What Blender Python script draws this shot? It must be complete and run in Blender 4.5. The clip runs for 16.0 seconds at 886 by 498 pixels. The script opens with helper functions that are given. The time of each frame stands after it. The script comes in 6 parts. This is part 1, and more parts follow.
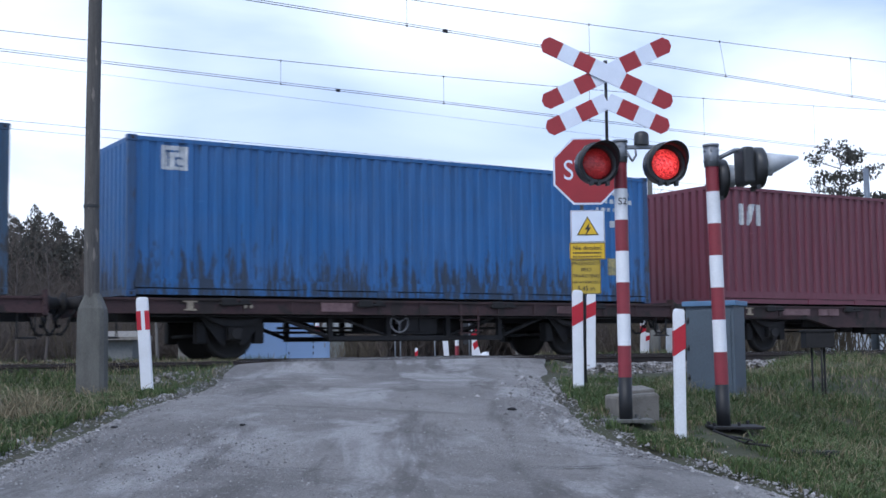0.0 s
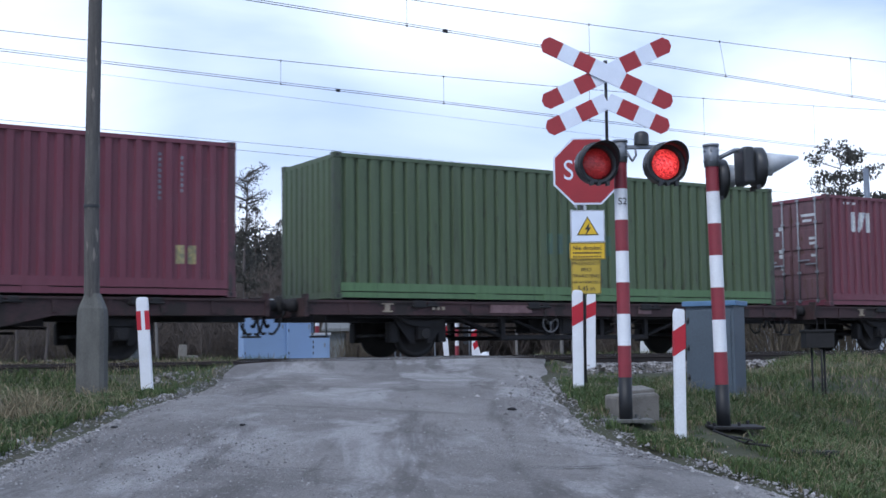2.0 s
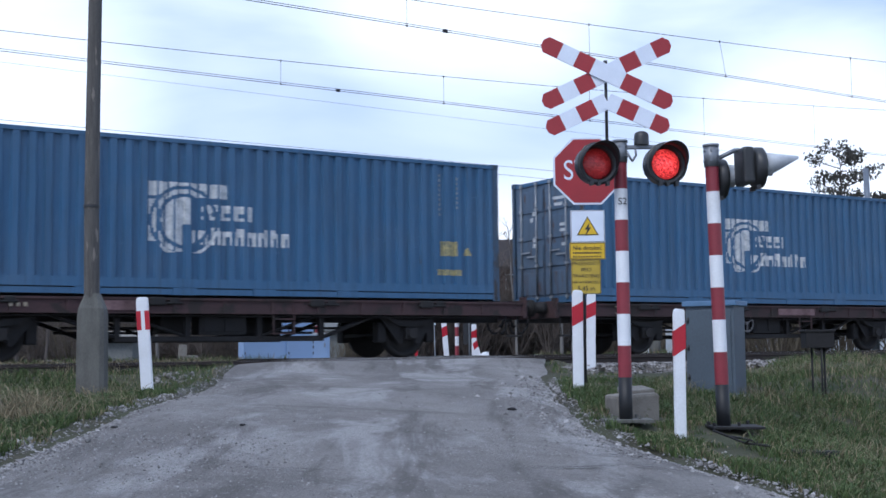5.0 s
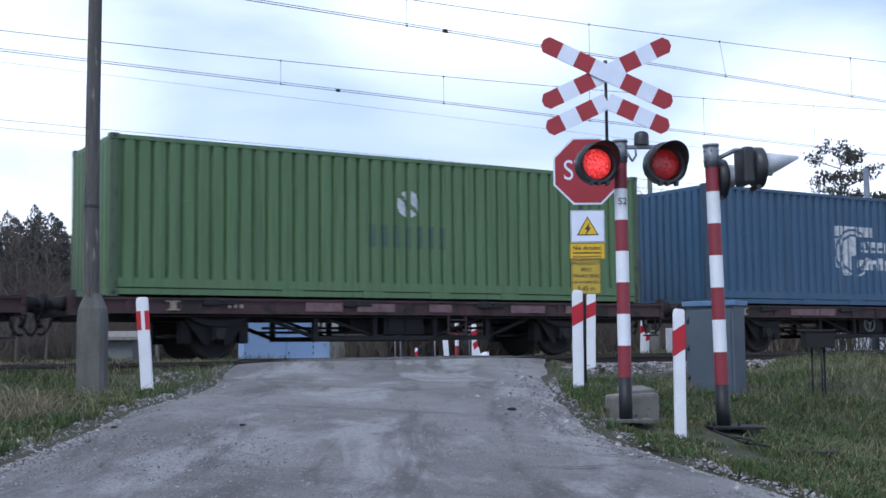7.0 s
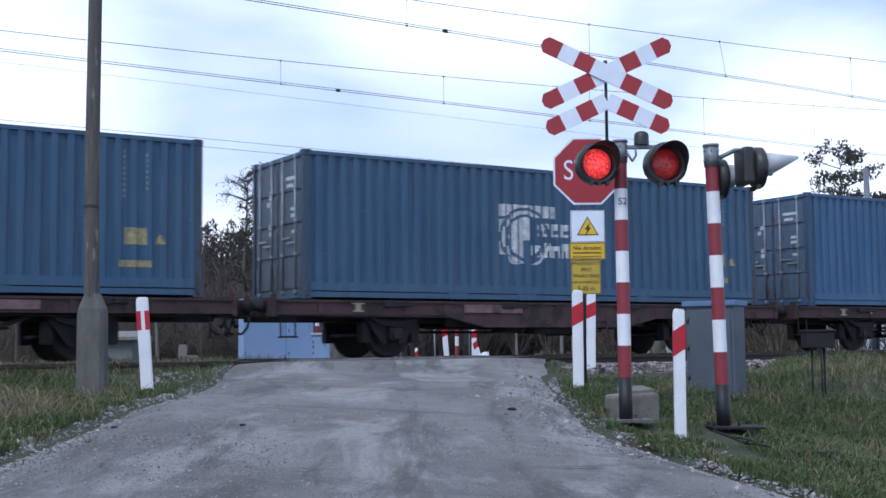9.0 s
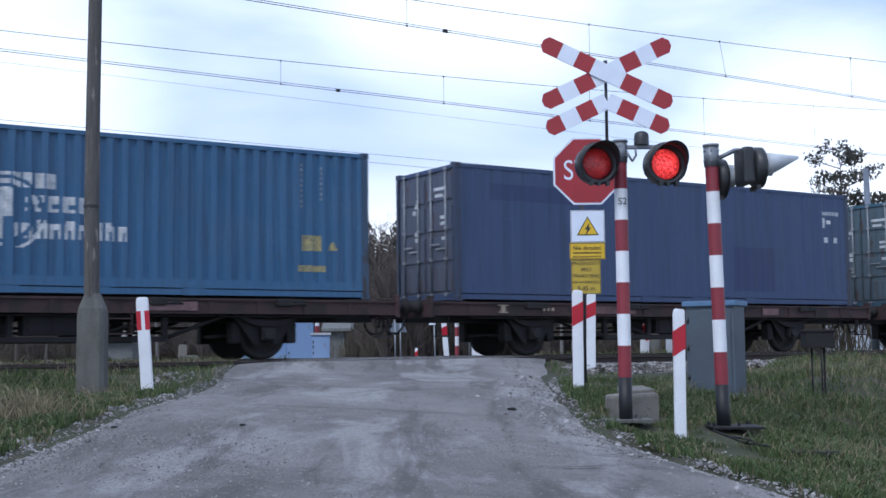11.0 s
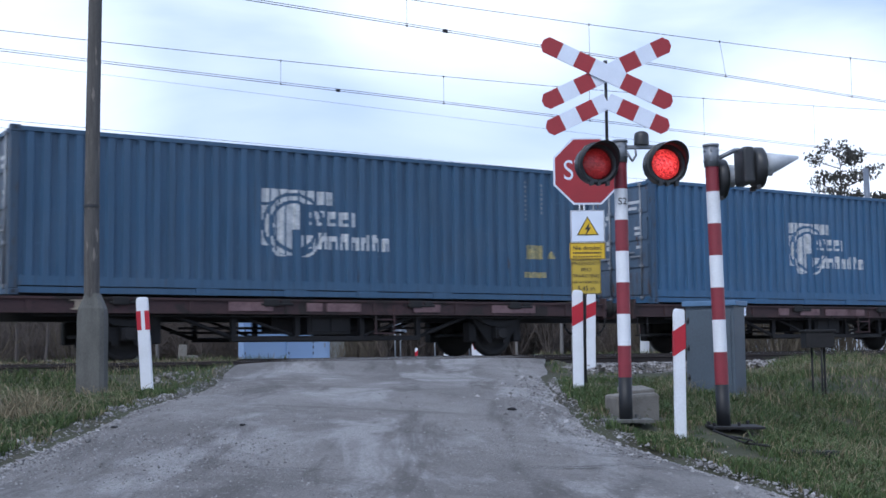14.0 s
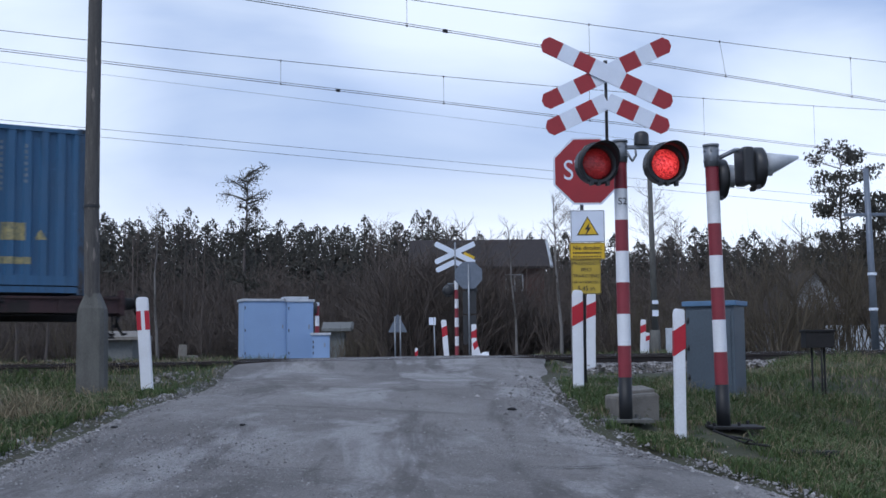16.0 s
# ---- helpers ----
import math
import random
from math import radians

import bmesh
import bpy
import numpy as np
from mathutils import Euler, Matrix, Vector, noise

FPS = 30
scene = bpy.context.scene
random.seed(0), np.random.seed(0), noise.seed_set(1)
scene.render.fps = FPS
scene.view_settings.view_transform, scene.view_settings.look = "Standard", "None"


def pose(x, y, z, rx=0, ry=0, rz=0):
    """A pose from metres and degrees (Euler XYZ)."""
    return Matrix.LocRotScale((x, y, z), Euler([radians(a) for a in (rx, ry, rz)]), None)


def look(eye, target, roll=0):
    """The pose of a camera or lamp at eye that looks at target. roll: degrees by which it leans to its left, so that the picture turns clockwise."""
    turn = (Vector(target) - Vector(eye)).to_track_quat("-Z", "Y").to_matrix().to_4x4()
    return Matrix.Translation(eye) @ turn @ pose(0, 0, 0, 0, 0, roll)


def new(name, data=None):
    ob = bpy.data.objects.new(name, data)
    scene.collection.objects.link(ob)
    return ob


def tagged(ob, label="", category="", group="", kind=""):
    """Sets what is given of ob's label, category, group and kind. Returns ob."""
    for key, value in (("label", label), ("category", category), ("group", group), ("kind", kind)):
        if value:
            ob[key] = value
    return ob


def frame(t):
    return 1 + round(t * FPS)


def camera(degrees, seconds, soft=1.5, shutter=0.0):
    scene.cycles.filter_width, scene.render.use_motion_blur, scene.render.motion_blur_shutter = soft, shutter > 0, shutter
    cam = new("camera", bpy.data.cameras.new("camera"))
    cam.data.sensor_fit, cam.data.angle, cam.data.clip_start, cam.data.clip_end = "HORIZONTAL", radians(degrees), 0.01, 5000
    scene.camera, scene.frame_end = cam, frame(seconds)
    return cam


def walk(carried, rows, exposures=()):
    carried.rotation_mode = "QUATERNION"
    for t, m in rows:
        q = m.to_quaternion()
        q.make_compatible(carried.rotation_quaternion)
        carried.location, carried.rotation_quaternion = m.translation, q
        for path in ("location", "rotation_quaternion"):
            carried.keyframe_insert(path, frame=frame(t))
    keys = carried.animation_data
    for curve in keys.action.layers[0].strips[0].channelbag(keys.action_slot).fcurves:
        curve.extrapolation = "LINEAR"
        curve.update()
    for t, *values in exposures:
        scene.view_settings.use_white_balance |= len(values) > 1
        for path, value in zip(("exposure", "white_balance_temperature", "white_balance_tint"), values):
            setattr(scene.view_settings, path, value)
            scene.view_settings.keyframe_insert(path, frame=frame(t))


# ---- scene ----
# ---- camera: stands still beside the road, looks slightly upwards ----
SECONDS = 16.0
TILT, LEAN, EYE = 4.696, -0.63, 0.157
cam = camera(39.97, SECONDS, soft=1.55, shutter=0.12)
AIM = look((0, 0, EYE), (0, math.cos(radians(TILT)), EYE + math.sin(radians(TILT))), LEAN)
walk(cam, [(0.0, AIM), (SECONDS, AIM)],
     exposures=[(0.0, 0.40, 5900, 10), (14.6, 0.40, 5900, 10), (15.4, 0.26, 5900, 10), (16.0, 0.0, 5880, 10)])

# ---- light: bright overcast, the sun veiled behind the camera's left shoulder ----
SUN_EL, SUN_AZ = radians(50), radians(-150)      # azimuth from the view direction, clockwise from +y
world = bpy.data.worlds.new("overcast_sky")
scene.world = world
world.use_nodes = True
wn, wl = world.node_tree.nodes, world.node_tree.links
wn.clear()


def wnode(kind, **inputs):
    n = wn.new(kind)
    for k, v in inputs.items():
        n.inputs[k].default_value = v
    return n


sky = wn.new("ShaderNodeTexSky")
sky.sky_type, sky.sun_disc = "NISHITA", False
sky.sun_elevation, sky.sun_rotation = SUN_EL, SUN_AZ
sky.air_density, sky.dust_density, sky.ozone_density = 1.0, 2.0, 1.5
coord = wn.new("ShaderNodeTexCoord")
stretch = wn.new("ShaderNodeMapping")
stretch.inputs["Scale"].default_value = (1.0, 1.0, 3.2)
stretch.inputs["Location"].default_value = (0.62, 0.15, 0.42)
wl.new(coord.outputs["Generated"], stretch.inputs["Vector"])
clouds = wnode("ShaderNodeTexNoise", Scale=2.3, Detail=6.0, Roughness=0.48, Distortion=0.4)
wl.new(stretch.outputs[0], clouds.inputs["Vector"])
cover = wn.new("ShaderNodeValToRGB")
cover.color_ramp.elements[0].position, cover.color_ramp.elements[1].position = 0.41, 0.63
wl.new(clouds.outputs["Fac"], cover.inputs["Fac"])
shade = wn.new("ShaderNodeMixRGB")              # thin grey-blue cloud to bright white cloud
shade.inputs["Color1"].default_value = (0.40, 0.53, 0.82, 1)
shade.inputs["Color2"].default_value = (0.76, 0.85, 1.02, 1)
wl.new(cover.outputs["Color"], shade.inputs["Fac"])
dim = wn.new("ShaderNodeMixRGB")
dim.blend_type, dim.inputs["Fac"].default_value = "MULTIPLY", 1.0
dim.inputs["Color2"].default_value = (0.1, 0.1, 0.1, 1)
wl.new(sky.outputs[0], dim.inputs["Color1"])
both = wn.new("ShaderNodeMixRGB")
both.inputs["Fac"].default_value = 0.9
wl.new(dim.outputs[0], both.inputs["Color1"])
height = wn.new("ShaderNodeSeparateXYZ")         # the cloud layer brightens towards the horizon
wl.new(coord.outputs["Generated"], height.inputs[0])
low = wnode("ShaderNodeMapRange", **{"From Min": 0.155, "From Max": 0.085, "To Min": 0.0, "To Max": 0.9})
wl.new(height.outputs["Z"], low.inputs["Value"])
hazy = wn.new("ShaderNodeMixRGB")
hazy.inputs["Color2"].default_value = (1.26, 1.28, 1.34, 1)
wl.new(low.outputs[0], hazy.inputs["Fac"])
wl.new(shade.outputs[0], hazy.inputs["Color1"])
veil = hazy.outputs[0]
for aim, inner, outer, top in (((-0.37, 0.91, 0.19), 0.998, 0.984, 0.75), ((0.30, 0.94, 0.11), 0.998, 0.987, 0.9), ((0.02, 0.95, 0.29), 0.999, 0.990, 0.7)):
    turn = wn.new("ShaderNodeVectorMath")        # thin places in the cloud where the veiled light comes through
    turn.operation = "DOT_PRODUCT"
    turn.inputs[1].default_value = Vector(aim).normalized()
    wl.new(coord.outputs["Generated"], turn.inputs[0])
    thin = wnode("ShaderNodeMapRange", **{"From Min": outer, "From Max": inner, "To Min": 0.0, "To Max": top})
    thin.interpolation_type = "SMOOTHSTEP"
    wl.new(turn.outputs["Value"], thin.inputs["Value"])
    rag = wn.new("ShaderNodeMath")
    rag.operation, rag.use_clamp = "MULTIPLY", True
    ragged = wnode("ShaderNodeMapRange", **{"From Min": 0.35, "From Max": 0.65, "To Min": 0.55, "To Max": 1.0})
    wl.new(clouds.outputs["Fac"], ragged.inputs["Value"])
    wl.new(thin.outputs[0], rag.inputs[0])
    wl.new(ragged.outputs[0], rag.inputs[1])
    lit = wn.new("ShaderNodeMixRGB")
    lit.inputs["Color2"].default_value = (1.18, 1.24, 1.34, 1)
    wl.new(rag.outputs[0], lit.inputs["Fac"])
    wl.new(veil, lit.inputs["Color1"])
    veil = lit.outputs[0]
wl.new(veil, both.inputs["Color2"])
back = wnode("ShaderNodeBackground", Strength=0.92)
wl.new(both.outputs[0], back.inputs["Color"])
wout = wn.new("ShaderNodeOutputWorld")
wl.new(back.outputs[0], wout.inputs["Surface"])

sun = new("sun", bpy.data.lights.new("sun", "SUN"))
sun.data.energy, sun.data.angle, sun.data.color = 1.4, radians(24), (1.0, 0.95, 0.88)
sun.matrix_world = look((0, 0, 30), (-math.sin(SUN_AZ) * math.cos(SUN_EL), -math.cos(SUN_AZ) * math.cos(SUN_EL), 30 - math.sin(SUN_EL)))

# ---- the plan: the track crosses the view at an angle; u runs along it, w away from the camera ----
TURN = 32.2
UX, UY = math.cos(radians(TURN)), math.sin(radians(TURN))
NEAR_TRACK, FAR_TRACK = 18.25, 22.29            # w of the two track centres; the train runs on the far one
V0, ACC, JERK = 12.106, 0.0359, -0.00064        # the train's speed, m/s


def xy(u, w):
    return u * UX - w * UY, u * UY + w * UX


def uw(x, y):
    return x * UX + y * UY, -x * UY + y * UX


def on_track(u, w, z, rz=0.0):
    x, y = xy(u, w)
    return pose(x, y, z, 0, 0, TURN + rz)


def travelled(t):
    return V0 * t + ACC * t * t / 2 + JERK * t ** 3 / 6


def smooth(a, b, v):
    t = min(1.0, max(0.0, (v - a) / (b - a)))
    return t * t * (3 - 2 * t)


BANK_W = (-60, -10, 0, 5, 8.4, 11.7, 14.5, 16, 16.8, 24, 28, 40, 60, 90, 150, 260, 3000)
BANK_Z = (-2.6, -1.7, -1.3, -0.97, -0.655, -0.37, -0.31, -0.2, -0.052, -0.048, -0.1, -0.5, -0.7, -0.6, 6.0, 10.0, 10.0)
EDGE_Y = (-60, 5, 7, 8.7, 10, 11, 12, 14.3, 17, 19.4, 23, 27, 60, 120, 3000)
EDGE_R = (9.0, 4.2, 3.1, 2.44, 1.88, 1.58, 1.37, 1.31, 1.45, 1.6, 1.9, 2.2, 3.0, 4.0, 4.0)
EDGE_L = (-9.0, -3.6, -3.3, -3.19, -3.10, -3.05, -3.05, -3.08, -3.05, -3.05, -3.5, -3.9, -3.0, -2.0, -2.0)


def off_road(x, y):
    """Metres outside the road's edge; negative on it."""
    return max(x - float(np.interp(y, EDGE_Y, EDGE_R)), float(np.interp(y, EDGE_Y, EDGE_L)) - x)


def bank(x, y):
    """Height of the road surface and the verges before the small unevenness."""
    u, w = uw(x, y)
    z = float(np.interp(w, BANK_W, BANK_Z))
    out = off_road(x, y)
    if out > 0:
        # a ditch beside the road and low ballast beds under the rails
        right = x > 0
        if right and w < 16.5:
            z -= 0.34 * smooth(1.3, 3.4, out) * smooth(11.8, 8.6, w)
        elif not right and w < 16:
            z -= 0.15 * smooth(1.2, 4.0, out) * smooth(16, 13, w)
        if right and 15.6 < w < 25.4:
            z -= 0.19 * smooth(0.1, 1.2, out) * smooth(15.6, 16.4, w)
        elif 16.6 < w < 25.4:
            z -= 0.14 * smooth(0.1, 1.0, out) * smooth(16.6, 17.3, w)
        if right:
            z += 0.15 * smooth(2.2, 4.5, out) * smooth(8.8, 10.5, w) * smooth(16, 14, w)
        z -= 0.055 * smooth(0.1, 0.7, out)
        if right and 13.0 < w < 17.2:              # overgrown shoulder of the bank further along the line
            k = smooth(3.4, 5.2, out) * smooth(13.0, 15.2, w) * smooth(17.2, 16.7, w)
            z += (max(z, -0.10) - z) * k
    return z


def ground_z(x, y):
    n = noise.noise((x * 0.5, y * 0.5, 3.0)) * 0.05 + noise.noise((x * 1.9, y * 1.9, 7.0)) * 0.03
    k = smooth(0.0, 0.8, off_road(x, y))
    u, w = uw(x, y)
    if 16.3 < w < 24.6:
        k *= 0.3
    return bank(x, y) + n * k - 0.10 * (1 - smooth(-0.25, 0.15, off_road(x, y)))


# ---- materials ----
def tree_of(name):
    m = bpy.data.materials.new(name)
    m.use_nodes = True
    return m, m.node_tree.nodes, m.node_tree.links, m.node_tree.nodes["Principled BSDF"]


def surface(name, col, col2=None, rough=0.7, metal=0.0, scale=6.0, fine=60.0, bump=0.15, vary=0.12, stretch=(1, 1, 1),
            spots=None, spot_level=0.62, spot_scale=3.0, glow=None, dist=0.01, spot_stretch=(1, 1, 1), per_object=0.0):
    """Two scales of noise between two tones, fine relief, optional spots of dirt, rust or moss."""
    m, nodes, links, bsdf = tree_of(name)
    col2 = col2 or tuple(c * (1 - 2.2 * vary) for c in col)
    tc = nodes.new("ShaderNodeTexCoord")
    mp = nodes.new("ShaderNodeMapping")
    mp.inputs["Scale"].default_value = stretch
    links.new(tc.outputs["Object"], mp.inputs["Vector"])
    big, small = nodes.new("ShaderNodeTexNoise"), nodes.new("ShaderNodeTexNoise")
    big.inputs["Scale"].default_value, big.inputs["Detail"].default_value = scale, 5.0
    small.inputs["Scale"].default_value, small.inputs["Detail"].default_value = fine, 4.0
    for n in (big, small):
        links.new(mp.outputs[0], n.inputs["Vector"])
    add = nodes.new("ShaderNodeMath")
    add.operation = "MULTIPLY_ADD"
    add.inputs[1].default_value = 0.45
    links.new(small.outputs["Fac"], add.inputs[0])
    half = nodes.new("ShaderNodeMath")
    half.operation = "MULTIPLY"
    half.inputs[1].default_value = 0.6
    links.new(big.outputs["Fac"], half.inputs[0])
    links.new(half.outputs[0], add.inputs[2])
    ramp = nodes.new("ShaderNodeValToRGB")
    ramp.color_ramp.elements[0].position, ramp.color_ramp.elements[1].position = 0.36, 0.68
    ramp.color_ramp.elements[0].color, ramp.color_ramp.elements[1].color = (*col2, 1), (*col, 1)
    links.new(add.outputs[0], ramp.inputs["Fac"])
    out = ramp.outputs["Color"]
    if per_object:
        info = nodes.new("ShaderNodeObjectInfo")
        hsv = nodes.new("ShaderNodeHueSaturation")
        mr = nodes.new("ShaderNodeMapRange")
        mr.inputs["To Min"].default_value, mr.inputs["To Max"].default_value = 1 - per_object, 1 + per_object
        links.new(info.outputs["Random"], mr.inputs["Value"])
        links.new(mr.outputs[0], hsv.inputs["Value"])
        links.new(out, hsv.inputs["Color"])
        out = hsv.outputs["Color"]
    if spots:
        sp = nodes.new("ShaderNodeTexNoise")
        smp = nodes.new("ShaderNodeMapping")
        smp.inputs["Scale"].default_value = spot_stretch
        links.new(tc.outputs["Object"], smp.inputs["Vector"])
        links.new(smp.outputs[0], sp.inputs["Vector"])
        sp.inputs["Scale"].default_value, sp.inputs["Detail"].default_value = spot_scale, 7.0
        sp.inputs["Roughness"].default_value = 0.65
        edge = nodes.new("ShaderNodeMapRange")
        edge.inputs["From Min"].default_value, edge.inputs["From Max"].default_value = spot_level, spot_level + 0.06
        links.new(sp.outputs["Fac"], edge.inputs["Value"])
        mx = nodes.new("ShaderNodeMixRGB")
        mx.inputs["Color2"].default_value = (*spots, 1)
        links.new(edge.outputs[0], mx.inputs["Fac"])
        links.new(out, mx.inputs["Color1"])
        out = mx.outputs["Color"]
    links.new(out, bsdf.inputs["Base Color"])
    bsdf.inputs["Roughness"].default_value, bsdf.inputs["Metallic"].default_value = rough, metal
    if bump:
        bp = nodes.new("ShaderNodeBump")
        bp.inputs["Strength"].default_value, bp.inputs["Distance"].default_value = bump, dist
        links.new(small.outputs["Fac"], bp.inputs["Height"])
        links.new(bp.outputs[0], bsdf.inputs["Normal"])
    if glow:
        bsdf.inputs["Emission Color"].default_value = (*glow[:3], 1)
        bsdf.inputs["Emission Strength"].default_value = glow[3]
    return m


def container_paint(name, col, rust=(0.07, 0.035, 0.02), level=0.66, fade=0.16, grime=0.06):
    """Sprayed steel: faded patches, vertical run-down streaks, painted groove shade, rust at the worn spots."""
    m, nodes, links, bsdf = tree_of(name)
    tc = nodes.new("ShaderNodeTexCoord")

    def noisy(scale, stretch, detail=5.0, rough=0.55):
        mp, n = nodes.new("ShaderNodeMapping"), nodes.new("ShaderNodeTexNoise")
        mp.inputs["Scale"].default_value = stretch
        links.new(tc.outputs["Object"], mp.inputs["Vector"])
        links.new(mp.outputs[0], n.inputs["Vector"])
        n.inputs["Scale"].default_value, n.inputs["Detail"].default_value, n.inputs["Roughness"].default_value = scale, detail, rough
        return n.outputs["Fac"]

    def mixed(fac, a, b):
        mx = nodes.new("ShaderNodeMixRGB")
        links.new(fac, mx.inputs["Fac"])
        links.new(a, mx.inputs["Color1"])
        mx.inputs["Color2"].default_value = (*b, 1)
        return mx.outputs["Color"]

    def window(fac, lo, hi, top=1.0):
        r = nodes.new("ShaderNodeMapRange")
        r.inputs["From Min"].default_value, r.inputs["From Max"].default_value, r.inputs["To Max"].default_value = lo, hi, top
        links.new(fac, r.inputs["Value"])
        return r.outputs[0]

    rgb = nodes.new("ShaderNodeRGB")
    rgb.outputs[0].default_value = (*col, 1)
    lum = sum(col) / 3
    sep = nodes.new("ShaderNodeSeparateXYZ")
    links.new(tc.outputs["Object"], sep.inputs[0])
    grime_shade_tone = tuple(v * 0.30 + 0.012 for v in col)
    # sun-faded clouds, long run-down streaks, thin streaks of grime and groove shade, scuffs
    c = mixed(window(noisy(0.7, (1, 1, 1.4)), 0.35, 0.75, 0.8), rgb.outputs[0], tuple(v * (1 - fade) + lum * fade * 1.5 for v in col))
    c = mixed(window(noisy(2.2, (3.0, 3.0, 0.16)), 0.46, 0.72, 0.55), c, tuple(v * 0.58 for v in col))
    # thin dark streaks: part grime, part shade of the grooves put into the colour
    c = mixed(window(noisy(6.0, (3.2, 3.2, 0.10), 4.0, 0.6), 0.55, 0.70, 0.55), c, grime_shade_tone)
    c = mixed(window(noisy(14, (1.4, 1.4, 0.5)), 0.55, 0.8, 0.35), c, tuple(v * 0.55 + 0.02 for v in col))
    c = mixed(window(noisy(9.0, (0.35, 0.35, 1.6), 5.0, 0.7), 0.62, 0.70, 0.35), c, tuple(min(1, v * 1.25 + 0.05) for v in col))
    # rust runs: most along the bottom edge, some under the top rail, few between
    low = window(sep.outputs["Z"], 1.5, 0.2, grime)
    high = window(sep.outputs["Z"], 2.35, 2.85, grime * 0.45)
    ragged = noisy(3.2, (2.6, 2.6, 0.45), 8.0, 0.7)
    for zone in (low, high):
        bias = nodes.new("ShaderNodeMath")
        bias.operation = "ADD"
        links.new(ragged, bias.inputs[0])
        links.new(zone, bias.inputs[1])
        c = mixed(window(bias.outputs[0], level, level + 0.10, 0.9), c, rust)
    c = mixed(window(noisy(1.7, (2.2, 2.2, 0.55), 8.0, 0.68), level + 0.03, level + 0.08, 0.85), c, rust)
    links.new(c, bsdf.inputs["Base Color"])
    bsdf.inputs["Roughness"].default_value = 0.55
    bp = nodes.new("ShaderNodeBump")
    bp.inputs["Strength"].default_value, bp.inputs["Distance"].default_value = 0.25, 0.006
    links.new(noisy(5, (1, 1, 1)), bp.inputs["Height"])
    links.new(bp.outputs[0], bsdf.inputs["Normal"])
    return m


M_STEEL = surface("galvanised_steel", (0.32, 0.34, 0.37), rough=0.45, metal=0.6, fine=90, bump=0.05)
M_RAIL = surface("rusty_rail", (0.045, 0.034, 0.030), (0.024, 0.019, 0.018), rough=0.6, metal=0.4, fine=80)
M_RAILTOP = surface("worn_rail_head", (0.42, 0.42, 0.43), rough=0.3, metal=0.9, bump=0.03)
M_SLEEPER = surface("concrete_sleeper", (0.24, 0.22, 0.20), rough=0.9, fine=70)
M_BALLAST = surface("ballast_stone", (0.30, 0.28, 0.27), (0.13, 0.115, 0.11), rough=0.95, scale=3, fine=30, bump=0.5, per_object=0)
M_CONCRETE = surface("weathered_concrete", (0.23, 0.215, 0.195), (0.13, 0.12, 0.105), rough=0.9, scale=5, fine=80, bump=0.3, spots=(0.09, 0.095, 0.06), spot_level=0.62)
M_STUB = surface("dark_weathered_concrete", (0.13, 0.13, 0.122), (0.075, 0.075, 0.07), rough=0.9, scale=4, fine=60, bump=0.4, stretch=(2, 2, 0.6), spots=(0.05, 0.055, 0.04), spot_level=0.6)
M_WOOD = surface("tarred_wood_pole", (0.12, 0.113, 0.108), (0.055, 0.052, 0.05), rough=0.9, scale=4, fine=40, stretch=(6, 6, 0.5), bump=0.7,
                 spots=(0.22, 0.195, 0.175), spot_level=0.57, spot_scale=5, spot_stretch=(2.4, 2.4, 0.6))
M_WHITE = surface("white_paint", (0.77, 0.80, 0.85), (0.65, 0.67, 0.71), rough=0.5, scale=3, fine=60, bump=0.05, spots=(0.45, 0.44, 0.41), spot_level=0.68, spot_scale=6)
M_RED = surface("red_paint", (0.25, 0.030, 0.045), (0.19, 0.025, 0.036), rough=0.5, scale=4, fine=60, bump=0.05)
M_REFLECT = surface("red_reflective_sheet", (0.43, 0.009, 0.026), (0.36, 0.008, 0.022), rough=0.4, scale=5, bump=0.03)
M_BLACK = surface("black_paint", (0.008, 0.009, 0.012), rough=0.55, fine=50, bump=0.08)
M_HOUSING = surface("black_signal_housing", (0.028, 0.03, 0.034), rough=0.45, fine=60, bump=0.05)
M_GREYALU = surface("grey_cast_fitting", (0.22, 0.24, 0.27), rough=0.5, metal=0.4, fine=70, bump=0.06)
M_SIGNWHITE = surface("white_sign_sheet", (0.71, 0.77, 0.88), (0.65, 0.71, 0.82), rough=0.45, bump=0.0)
M_SIGNRED = surface("faded_red_sign_sheet", (0.33, 0.022, 0.03), (0.27, 0.02, 0.027), rough=0.45, scale=3, bump=0.02)
M_SIGNYELLOW = surface("yellow_sign_sheet", (0.72, 0.47, 0.02), (0.64, 0.41, 0.02), rough=0.5, bump=0.02)
M_SIGNOLD = surface("old_yellow_sign_sheet", (0.50, 0.36, 0.04), (0.42, 0.30, 0.04), rough=0.6, bump=0.04)
M_SIGNBLACK = surface("black_sign_ink", (0.03, 0.03, 0.03), rough=0.6, bump=0.0)
M_SIGNBACK = surface("grey_sign_back", (0.17, 0.20, 0.25), rough=0.5, metal=0.3, bump=0.04)


